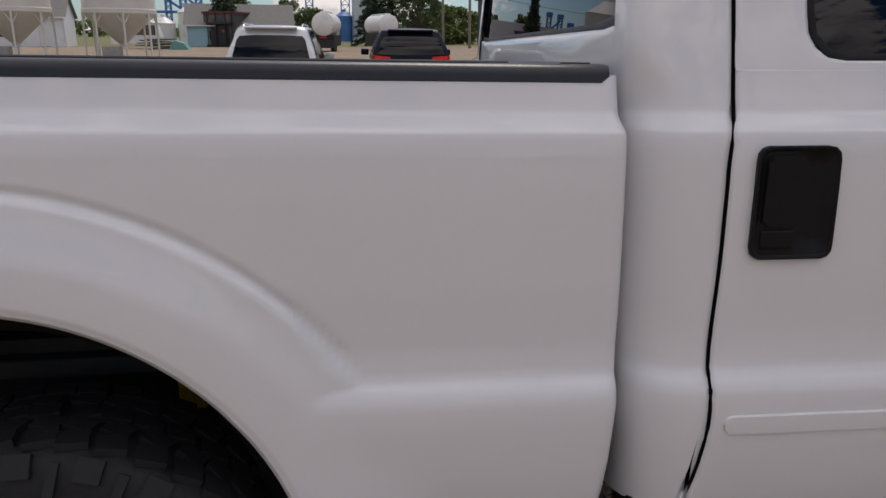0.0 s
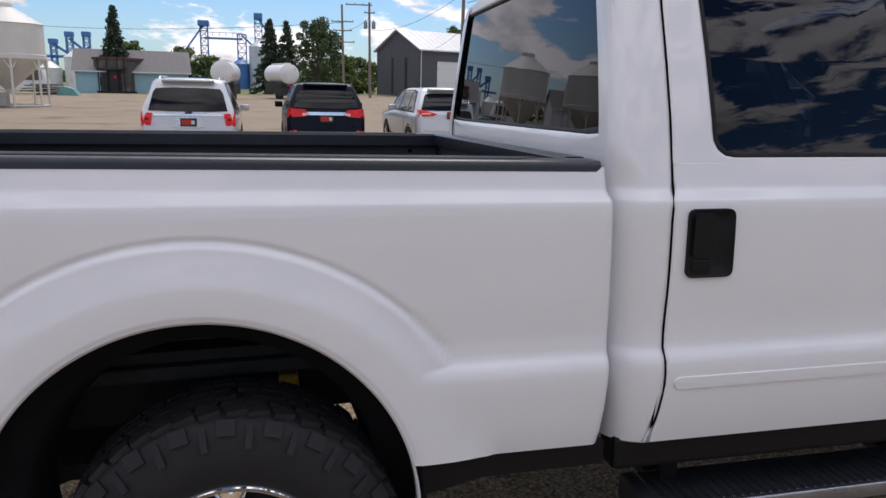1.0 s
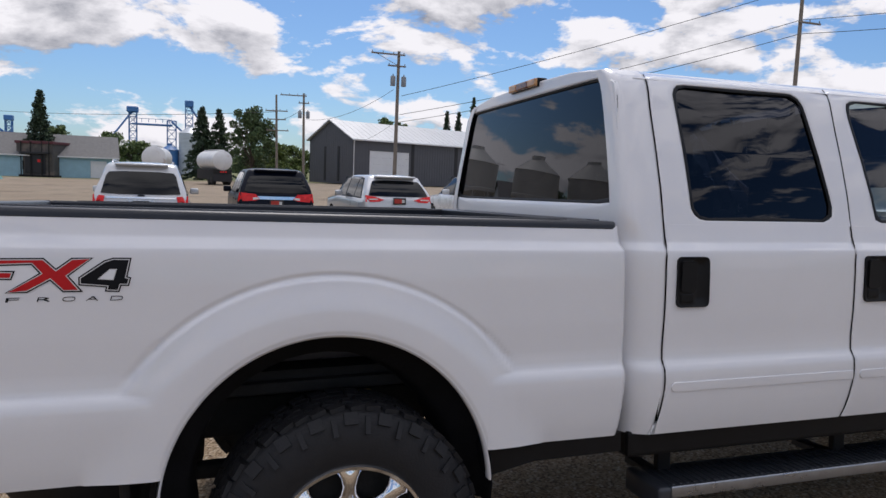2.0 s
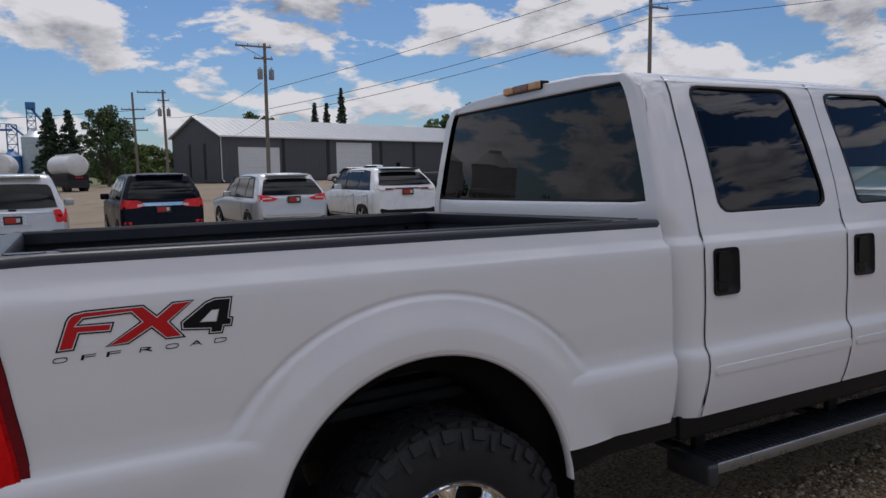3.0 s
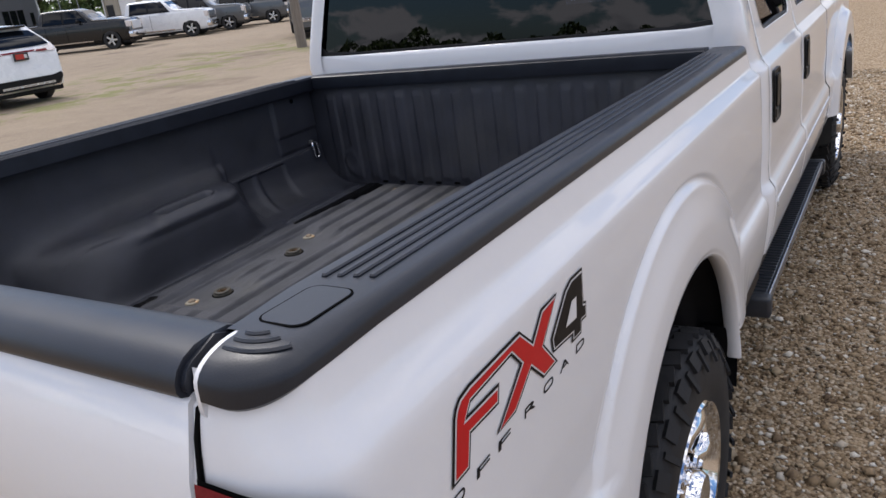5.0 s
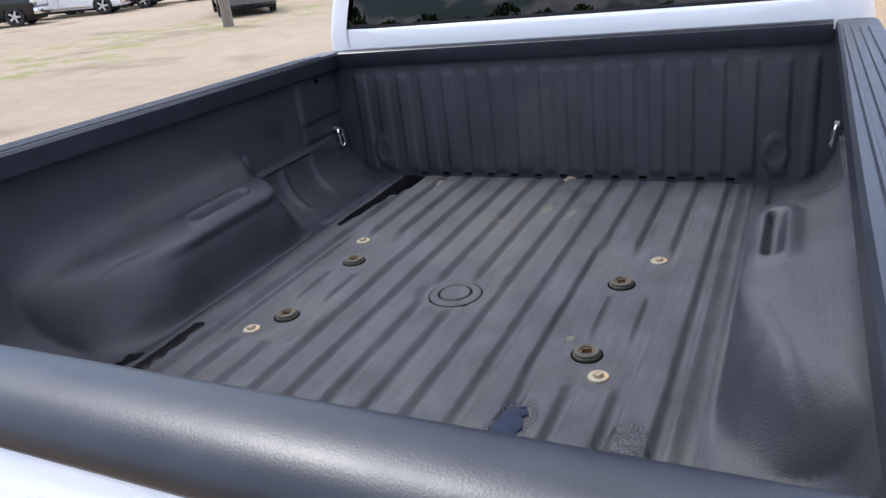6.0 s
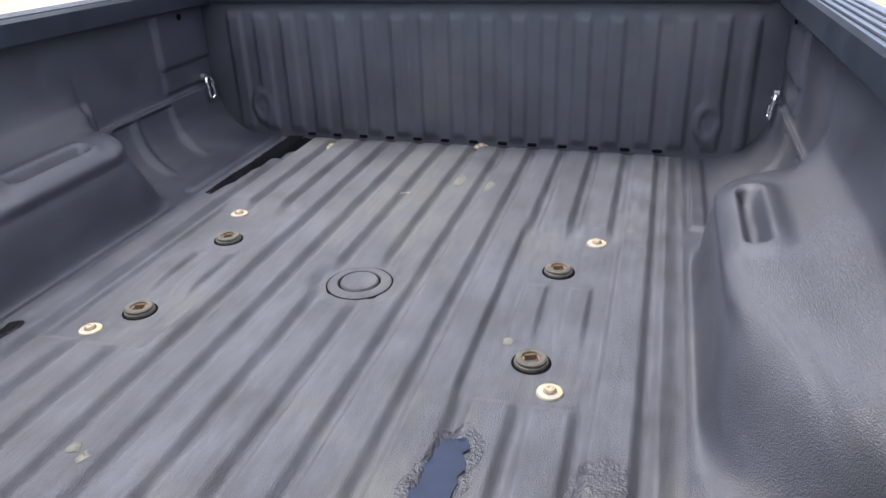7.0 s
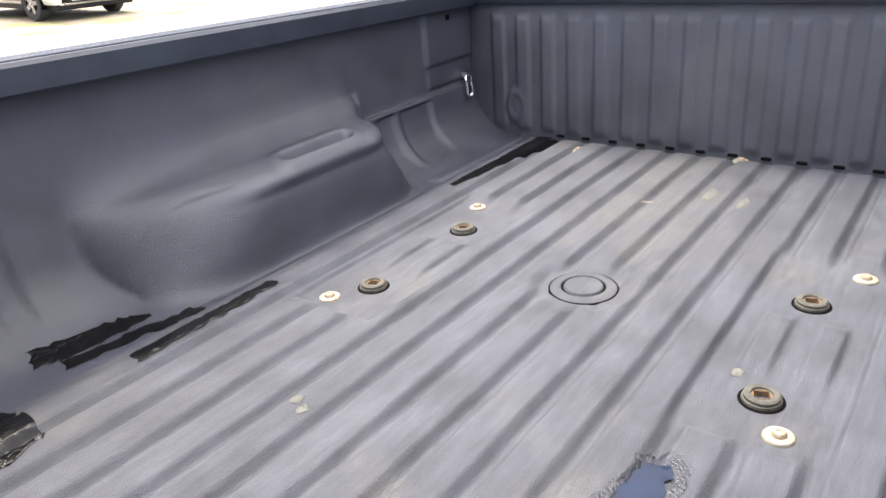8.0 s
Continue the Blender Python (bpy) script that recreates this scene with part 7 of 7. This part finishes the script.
SPRUCE = leaf_material("spruce_needles", (0.016, 0.034, 0.020), (0.06, 0.095, 0.045))
LEAF = leaf_material("leaves", (0.05, 0.09, 0.026), (0.20, 0.26, 0.09))
LEAF_DEEP = leaf_material("deep_green_leaves", (0.035, 0.07, 0.026), (0.13, 0.19, 0.075))
LEAF_PALE = leaf_material("pale_leaves", (0.07, 0.11, 0.03), (0.20, 0.25, 0.07))


def leaf_cloud(name, pts, size, material, parent, rng, droop=0.0):
    """One small bent leaf clump (two triangles) at each point."""
    n = len(pts)
    a = rng.uniform(-1, 1, (n, 3))
    a /= np.linalg.norm(a, axis=1)[:, None]
    a[:, 2] -= droop
    b = rng.uniform(-1, 1, (n, 3))
    b -= a * (a * b).sum(1)[:, None]
    b /= np.linalg.norm(b, axis=1)[:, None] + 1e-9
    s = size * rng.uniform(0.6, 1.4, n)[:, None]
    v = np.stack([pts - a * s, pts + b * s * 0.55, pts + a * s, pts - b * s * 0.55], 1).reshape(-1, 3)
    f = [(4 * i, 4 * i + 1, 4 * i + 2, 4 * i + 3) for i in range(n)]
    ob = mesh(name, v, f, material, parent, smooth=False)
    return ob


def spruce(x, y, h, w, seed, label="dark green spruce tree"):
    rng = np.random.default_rng(seed)
    t = thing("spruce_tree", label, "tree", "spruces", m=Matrix.Translation((x, y, ground_z(x, y))))
    bm = bmesh.new()
    add_tube(bm, [(0, 0, -0.2), (0.05, 0, h * 0.5), (0, 0, h * 0.97)], h * 0.018, 8, 0.02)
    part("trunk", bm, BARK, t, smooth=True)
    pts = []
    tiers = int(h / 0.42)
    for k in range(tiers):
        z = 0.8 + (h - 0.8) * k / tiers
        rad = w * (1 - z / h) ** 0.85 + 0.12
        for q in range(int(7 + 5 * rng.random())):
            a = rng.uniform(0, 2 * np.pi)
            r = rad * rng.uniform(0.65, 1.15)
            m = int(10 + 18 * r)
            u = rng.uniform(0.02, 1, m) ** 0.65
            pts.append(np.stack([np.cos(a) * r * u + rng.normal(0, 0.09, m), np.sin(a) * r * u + rng.normal(0, 0.09, m), z - 0.28 * r * u ** 1.5 + rng.normal(0, 0.08, m)], 1))
    leaf_cloud("crown", np.concatenate(pts), 0.20, SPRUCE, t, rng, 0.3)


def broadleaf(x, y, h, w, seed, material, label="leafy green tree", n=5200, low=0.18, size=0.2):
    rng = np.random.default_rng(seed)
    t = thing("broadleaf_tree", label, "tree", "broadleaf trees", m=Matrix.Translation((x, y, ground_z(x, y))))
    bm = bmesh.new()
    add_tube(bm, [(0, 0, -0.2), (0.1, 0, h * 0.3), (0.0, 0.1, h * 0.75)], h * 0.022, 8, 0.04)
    clumps = []
    for k in range(64):
        a, z = rng.uniform(0, 2 * np.pi), h * rng.uniform(low, 0.95)
        r = w * math.sqrt(max(0.05, 1 - ((z / h - 0.5) / 0.52) ** 2)) * rng.uniform(0.2, 0.85)
        c = np.array([math.cos(a) * r, math.sin(a) * r, z])
        clumps.append((c, w * rng.uniform(0.12, 0.30)))
        add_tube(bm, [(0, 0, z * 0.55), tuple(c * [0.6, 0.6, 0.9]), tuple(c)], 0.06, 5, 0.015)
    part("trunk", bm, BARK, t, smooth=True)
    pts = []
    for c, r in clumps:
        m = int(n * 1.7 / 64)
        d = rng.normal(0, 1, (m, 3))
        d /= np.linalg.norm(d, axis=1)[:, None]
        pts.append(c + d * (r * rng.uniform(0.35, 1.08, m) ** 0.6)[:, None] * [1, 1, 0.85])
    leaf_cloud("crown", np.concatenate(pts), size, material, t, rng)


spruce(-0.2, 107, 10.5, 2.8, 1)
spruce(2.1, 107, 10.3, 2.6, 2)
spruce(-20.6, 106.5, 11.6, 2.7, 3)
broadleaf(5.6, 92, 9.3, 3.2, 4, LEAF_DEEP, "tall green poplar behind the tank trailers", 6500, 0.08, 0.17)
for k, (x, y, h, w) in enumerate([(52.4, 138, 18.0, 2.4), (49.6, 139, 15.0, 1.9), (47.1, 139, 15.0, 1.8)]):
    spruce(x, y, h, w, 10 + k, "dark spruce rising behind the shop roof")
for k, (x, y, h, w) in enumerate([(32.0, 128, 12.0, 3.0), (35.0, 130, 11.6, 2.6)]):
    broadleaf(x, y, h, w, 20 + k, LEAF, "green tree behind the shop", 2500, 0.3, 0.26)
for k, (x, y, h, w) in enumerate([(64, 118, 11.5, 4.5), (69, 115, 13.0, 5.0), (74.5, 113, 13.6, 5.0), (80, 108, 12.0, 5.0), (86, 102, 12.5, 5.0), (92, 97, 11.0, 5.0), (100, 90, 11.0, 5.5)]):
    broadleaf(x, y, h, w, 30 + k, LEAF, "green tree in the row past the shop", 4200, 0.08, 0.30)
for k, (x, y, h, w) in enumerate([(10.5, 112, 5.6, 3.2), (14, 116, 5.4, 3.2), (7.5, 110, 5.0, 3.0)]):
    broadleaf(x, y, h, w, 50 + k, LEAF_PALE, "low pale green tree", 2400, 0.05, 0.25)
for k, (x, y, h, w) in enumerate([(-9.5, 112, 5.2, 3.0), (-62, 120, 7.0, 3.5), (-20.5, 116, 7.5, 2.6), (-14, 125, 7.0, 3.0)]):
    broadleaf(x, y, h, w, 60 + k, LEAF, "small green tree by the houses", 2200, 0.08, 0.25)


def far_woods():
    rng = np.random.default_rng(77)
    n = 26000
    ang = rng.uniform(0, 2 * np.pi, n)
    clump = np.sin(ang * 23) + np.sin(ang * 57 + 1) + np.sin(ang * 111 + 2)
    r = 330 + rng.uniform(-20, 20, n)
    z = rng.uniform(0, 1, n) ** 0.8 * (5.5 + 1.8 * clump)
    pts = np.stack([np.cos(ang) * r, np.sin(ang) * r, z + 0.3], 1)
    ob = leaf_cloud("far_woods", pts, 1.5, LEAF, None, rng)
    tagged(ob, "low dark line of woods on the horizon", "woods", kind="stuff")


far_woods()

# -- grain terminal: blue towers, silver bins --
BLUE_STEEL = mat("blue_steel", (0.05, 0.17, 0.42), 0.5, var=0.15, scale=0.5)
GALV = mat("galvanised", (0.50, 0.53, 0.56), 0.4, metal=0.5, var=0.12, scale=0.6, stretch=(1, 1, 4))
CREAM_STEEL = mat("cream_steel", (0.62, 0.61, 0.56), 0.5, var=0.06, scale=0.7)
TANK_WHITE = mat("tank_white", (0.70, 0.70, 0.69), 0.4, var=0.08, scale=1.2, tint=(0.42, 0.30, 0.22), tint_at=0.68)


def lattice(parent, x, y, w, h, nm="tower"):
    bm = bmesh.new()
    c = [(x - w, y - w), (x + w, y - w), (x + w, y + w), (x - w, y + w)]
    for px, py in c:
        add_tube(bm, [(px, py, 0), (px, py, h)], 0.10, 5)
    n = int(h / (2.2 * w)) + 1
    for k in range(n):
        z0, z1 = h * k / n, h * (k + 1) / n
        for i in range(4):
            a, b = c[i], c[(i + 1) % 4]
            add_tube(bm, [(*a, z0), (*b, z1)], 0.07, 4)
            add_tube(bm, [(*a, z1), (*b, z1)], 0.07, 4)
    part(nm, bm, BLUE_STEEL, parent)


def bin_at(parent, x, y, r, h, material, cone=0.35):
    bm = bmesh.new()
    prof = [(r, 0.0)]
    for k in range(int(h / 1.1)):
        z = 1.1 * k
        prof += [(r + 0.03, z + 0.3), (r, z + 0.6), (r, z + 1.1)]
    prof += [(r, h), (r + 0.12, h), (r * 0.25, h + r * cone * 1.6), (r * 0.22, h + r * cone * 1.6 + 0.4), (0, h + r * cone * 1.6 + 0.45)]
    add_lathe(bm, prof, 28, (x, y, 0), "z")
    part("bin", bm, material, parent, smooth=True, angle=25)


term = thing("grain_terminal", "blue steel grain towers with silver bins", "grain elevator", m=Matrix.Translation((3.3, 168, ground_z(3, 168))))
lattice(term, -17.4, 0, 0.75, 13.6)
lattice(term, -9.6, 0, 0.9, 11.6)
lattice(term, -6.0, -2, 0.75, 15.4)
part("gantry", box((-17.5, -1.0, 10.4), (-9.5, 1.0, 10.75)), BLUE_STEEL, term)
part("gantry_rail", box((-17.5, -1.1, 11.7), (-9.5, -1.0, 11.8)), BLUE_STEEL, term)
for x in frange(-17, -10, 6):
    part("gantry_post", box((x - 0.05, -1.1, 11.0), (x + 0.05, -1.0, 11.75)), BLUE_STEEL, term)
part("tower_head", box((-18.6, -1.2, 13.0), (-16.3, 1.2, 14.2), 0.2), BLUE_STEEL, term)
part("tower_head", box((-6.9, -3.0, 14.6), (-5.1, -1.0, 16.0), 0.2), BLUE_STEEL, term)
for x, y, r, h, m in ((-18.6, -6, 2.6, 4.8, CREAM_STEEL), (-12.6, -6, 2.0, 4.2, CREAM_STEEL), (-5.6, -6, 2.4, 8.8, GALV), (-9.8, -5, 1.8, 5.2, BLUE_STEEL), (-14.6, -10, 1.4, 4.0, BLUE_STEEL)):
    bin_at(term, x, y, r, h, m)
for a, b in (((-17.4, 0, 13.4), (-22.5, -2, 6.0)), ((-9.6, 0, 11.4), (-6, -2, 8)), ((-6, -2, 15), (-2.0, -4, 9))):
    bm = bmesh.new()
    add_tube(bm, [a, b], 0.22, 6)
    part("spout", bm, BLUE_STEEL, term)
term2 = thing("grain_terminal", "blue grain legs with white bins behind the sheds", "grain elevator", m=Matrix.Translation((-34.0, 143, ground_z(-37, 143))))
lattice(term2, -3.6, 0, 0.45, 7.6)
lattice(term2, -0.9, 0, 0.5, 9.0)
lattice(term2, 1.9, 0, 0.5, 9.1)
for x, h in ((-3.6, 7.6), (-0.9, 8.9), (1.9, 9.0)):
    part("tower_head", box((x - 0.7, -0.7, h), (x + 0.7, 0.7, h + 0.9), 0.12), BLUE_STEEL, term2)
for a, b in (((-3.6, 0, 7.6), (-0.9, 0, 5.8)), ((-0.9, 0, 8.6), (1.9, 0, 6.2)), ((1.9, 0, 7.2), (5.4, 0, 4.2)), ((-6.5, 0, 5.5), (5.0, 0, 5.5))):
    bm = bmesh.new()
    add_tube(bm, [a, b], 0.25, 6)
    part("spout", bm, BLUE_STEEL, term2)
for x, r, h in ((-3.4, 2.0, 3.4), (0.9, 1.7, 5.3), (4.2, 1.6, 4.6), (-7, 1.9, 3.6)):
    bin_at(term2, x, -5, r, h, TANK_WHITE)


# -- white tank trailers --
def tank_trailer(x, y, turn, r, L, label, hatch=False):
    t = thing("tank_trailer", label, "tank trailer", "tank trailers")
    bm = bmesh.new()
    add_lathe(bm, [(0.0, -L / 2 - 0.28), (r * 0.5, -L / 2 - 0.24), (r * 0.85, -L / 2 - 0.12), (r, -L / 2), (r, L / 2), (r * 0.85, L / 2 + 0.12), (r * 0.5, L / 2 + 0.24), (0.0, L / 2 + 0.28)], 32, (0, 0, 1.50 + r))
    part("tank", bm, TANK_WHITE, t, smooth=True)
    part("walkway", box((-0.3, -L / 2 + 0.4, 1.50 + 2 * r - 0.02), (0.3, L / 2 - 0.4, 1.50 + 2 * r + 0.10), 0.02), TANK_WHITE, t)
    part("chassis", box((-r * 0.95, -L / 2, 0.55), (r * 0.95, L / 2, 1.60), 0.03), UNDER, t)
    part("mud_flap_bar", box((-r * 0.95, -L / 2 - 0.1, 0.35), (r * 0.95, -L / 2 - 0.02, 1.1), 0.02), TRIM_DARK, t)
    for yy in (-L / 2 + 0.6, -L / 2 + 1.75):
        for s in (-1, 1):
            bm = bmesh.new()
            add_lathe(bm, [(0.0, -0.2), (0.35, -0.22), (0.5, -0.16), (0.5, 0.16), (0.35, 0.22), (0.0, 0.2)], 20, (0, 0, 0), "x")
            w = part("wheel", bm, RUBBER_FAR, t, smooth=True)
            w.location = (s * r * 0.75, yy, 0.5)
    for dx, c in ((-0.25, LAMP_RED), (0.0, LAMP_RED), (0.25, LAMP_RED)):
        part("marker", box((dx - 0.08, -L / 2 - 0.30, 1.28), (dx + 0.08, -L / 2 - 0.26, 1.42), 0.01), c, t)
    t.matrix_world = Matrix.Translation((x, y, ground_z(x, y))) @ pose(0, 0, 0, 0, 0, turn)


tank_trailer(-4.5, 76, -4, 1.12, 5.5, "white tank trailer with rust streaks seen end-on")
tank_trailer(0.95, 78, 14, 1.0, 6.5, "white tank trailer with rust streaks and a walkway")

# -- rusty steel kiosk, camper, junk --
KIOSK = mat("weathered_dark_steel", (0.07, 0.065, 0.06), 0.7, var=0.3, scale=1.5, tint=(0.16, 0.13, 0.11), tint_at=0.55)
MAROON = mat("maroon_trim", (0.10, 0.025, 0.03), 0.6, var=0.2)
k = thing("equipment_shack", "weathered dark steel shack with maroon trim and pipes", "shed", m=Matrix.Translation((-20.6, 103, ground_z(-20, 103))) @ pose(0, 0, 0, 0, 0, -16))
part("shack_body", box((-2.3, 0, 0.2), (2.3, 8.0, 4.4), 0.06), KIOSK, k)
part("roof_trim", box((-2.45, -0.12, 4.25), (2.45, 8.1, 4.6), 0.03), MAROON, k)
part("front_door", box((-1.2, -0.08, 0.4), (1.4, 0.0, 2.9), 0.03), TRIM_DARK, k)
part("canopy", box((-1.7, -0.6, 2.95), (1.9, 0.0, 3.2), 0.03), TRIM_DARK, k)
part("hazard_sign", box((0.4, -0.11, 1.9), (0.75, -0.08, 2.25), 0.005), LAMP_RED, k)
for x in (-1.6, -0.4, 1.0, 1.9):
    bm = bmesh.new()
    add_tube(bm, [(x, -0.25, 0.1), (x, -0.25, 4.5)], 0.07, 6)
    part("pipe", bm, UNDER, k)
part("skid", box((-2.5, -0.2, 0.0), (2.5, 8.1, 0.25), 0.02), UNDER, k)
cm = thing("camper", "small grey and white camper parked by the bins", "camper", m=Matrix.Translation((-27.2, 88, ground_z(-27, 88))) @ pose(0, 0, 0, 0, 0, 6))
part("camper_body", extrude_poly([(-2.6, 0.5), (2.5, 0.5), (2.8, 1.3), (2.4, 2.7), (-2.2, 2.8), (-2.7, 1.6)], "y", 0, 2.3), TANK_WHITE, cm)
part("dark_band", box((-2.4, -0.03, 1.5), (2.3, 0.0, 2.6)), KIOSK, cm)
junk = thing("scrap_pile", "pile of grey boards and scrap", "scrap", m=Matrix.Translation((-23.5, 84, ground_z(-23, 84))))
for q in range(12):
    random.seed(q)
    a = random.uniform(0, 180)
    part("board", box((-1.6, -0.15, 0), (1.6, 0.15, 0.1), 0.01, 1, Matrix.Translation((random.uniform(-1, 1), random.uniform(-0.6, 0.6), 0.05 + 0.09 * q)) @ pose(0, 0, 0, 0, random.uniform(-4, 4), a * 0.2)), KIOSK, junk)
part("teal_tarp", extrude_poly([(1.2, 0), (3.4, 0), (2.9, 0.7), (1.9, 1.0)], "y", -0.8, 0.8), mat("teal_tarp", (0.12, 0.30, 0.28), 0.6), junk)


# -- hopper bins on legs --
def hopper(x, y, r, label):
    h = thing("hopper_bin", label, "hopper bin", "hopper bins", m=Matrix.Translation((x, y, ground_z(x, y))))
    bm = bmesh.new()
    add_lathe(bm, [(0.0, 0.9), (0.25, 0.9), (0.25, 1.1), (r, 3.05), (r + 0.05, 3.1), (r + 0.05, 3.35), (r, 3.4), (r, 5.3), (r + 0.06, 5.32), (r * 0.3, 6.35), (r * 0.28, 6.6), (0.0, 6.65)], 40, (0, 0, 0), "z")
    part("bin_shell", bm, CREAM_STEEL, h, smooth=True, angle=28)
    n = 8
    for k in range(n):
        a = 2 * math.pi * (k + 0.5) / n
        p, q = (r * math.cos(a), r * math.sin(a)), (r * math.cos(a + 2 * math.pi / n), r * math.sin(a + 2 * math.pi / n))
        bm = bmesh.new()
        add_tube(bm, [(*p, 0.0), (*p, 3.2)], 0.075, 8)
        part("leg", bm, CREAM_STEEL, h, smooth=True)
        bm = bmesh.new()
        add_tube(bm, [(*p, 0.08), (*q, 0.08)], 0.06, 6)
        part("base_rail", bm, CREAM_STEEL, h)
        m2 = ((p[0] * 0.72 + q[0] * 0.28), (p[1] * 0.72 + q[1] * 0.28))
        m3 = ((p[0] * 0.28 + q[0] * 0.72), (p[1] * 0.28 + q[1] * 0.72))
        for e, w in ((p, m2), (q, m3)):
            bm = bmesh.new()
            add_tube(bm, [(*e, 2.35), (*w, 3.15)], 0.04, 6)
            part("knee_brace", bm, CREAM_STEEL, h)
    part("ballast_block", box((-0.55, -r - 0.3, 0.05), (0.55, -r + 0.5, 0.95), 0.03), mat("concrete", (0.33, 0.32, 0.30), 0.9, var=0.15, scale=4, bump=0.3), h)


hopper(-17.1, 52.5, 2.35, "cream steel hopper bin on braced legs")
hopper(-23.3, 50.5, 2.35, "cream steel hopper bin on braced legs")
hopper(-28.6, 48.5, 2.35, "cream steel hopper bin on braced legs")
# two unseen bins added behind the camera for the cab's windows to mirror
hopper(-31.0, -27.0, 2.75, "cream steel hopper bin added behind the camera")
hopper(-38.5, -22.0, 2.75, "cream steel hopper bin added behind the camera")
# flags by the garage
for x, y, c in ((57.0, 96.0, (0.45, 0.03, 0.04)), (59.5, 95.0, (0.5, 0.4, 0.05)), (61.5, 94.0, (0.5, 0.04, 0.03))):
    fl = thing("flagpole", "slim pole with a small coloured flag", "flagpole", "flagpoles", m=Matrix.Translation((x, y, ground_z(x, y))))
    bm = bmesh.new()
    add_tube(bm, [(0, 0, 0), (0, 0, 7.0)], 0.06, 6)
    part("pole", bm, POT_GREY, fl)
    v, f = grid_mesh(lambda u, w: (0.06 + 1.5 * u * 0.8, 0.15 * math.sin(5 * u), 6.9 - 0.9 * w - 0.5 * u * u), frange(0, 1, 9), frange(0, 1, 4))
    mesh("flag", v, f, mat("flag_cloth", c, 0.8, var=0.1), fl)
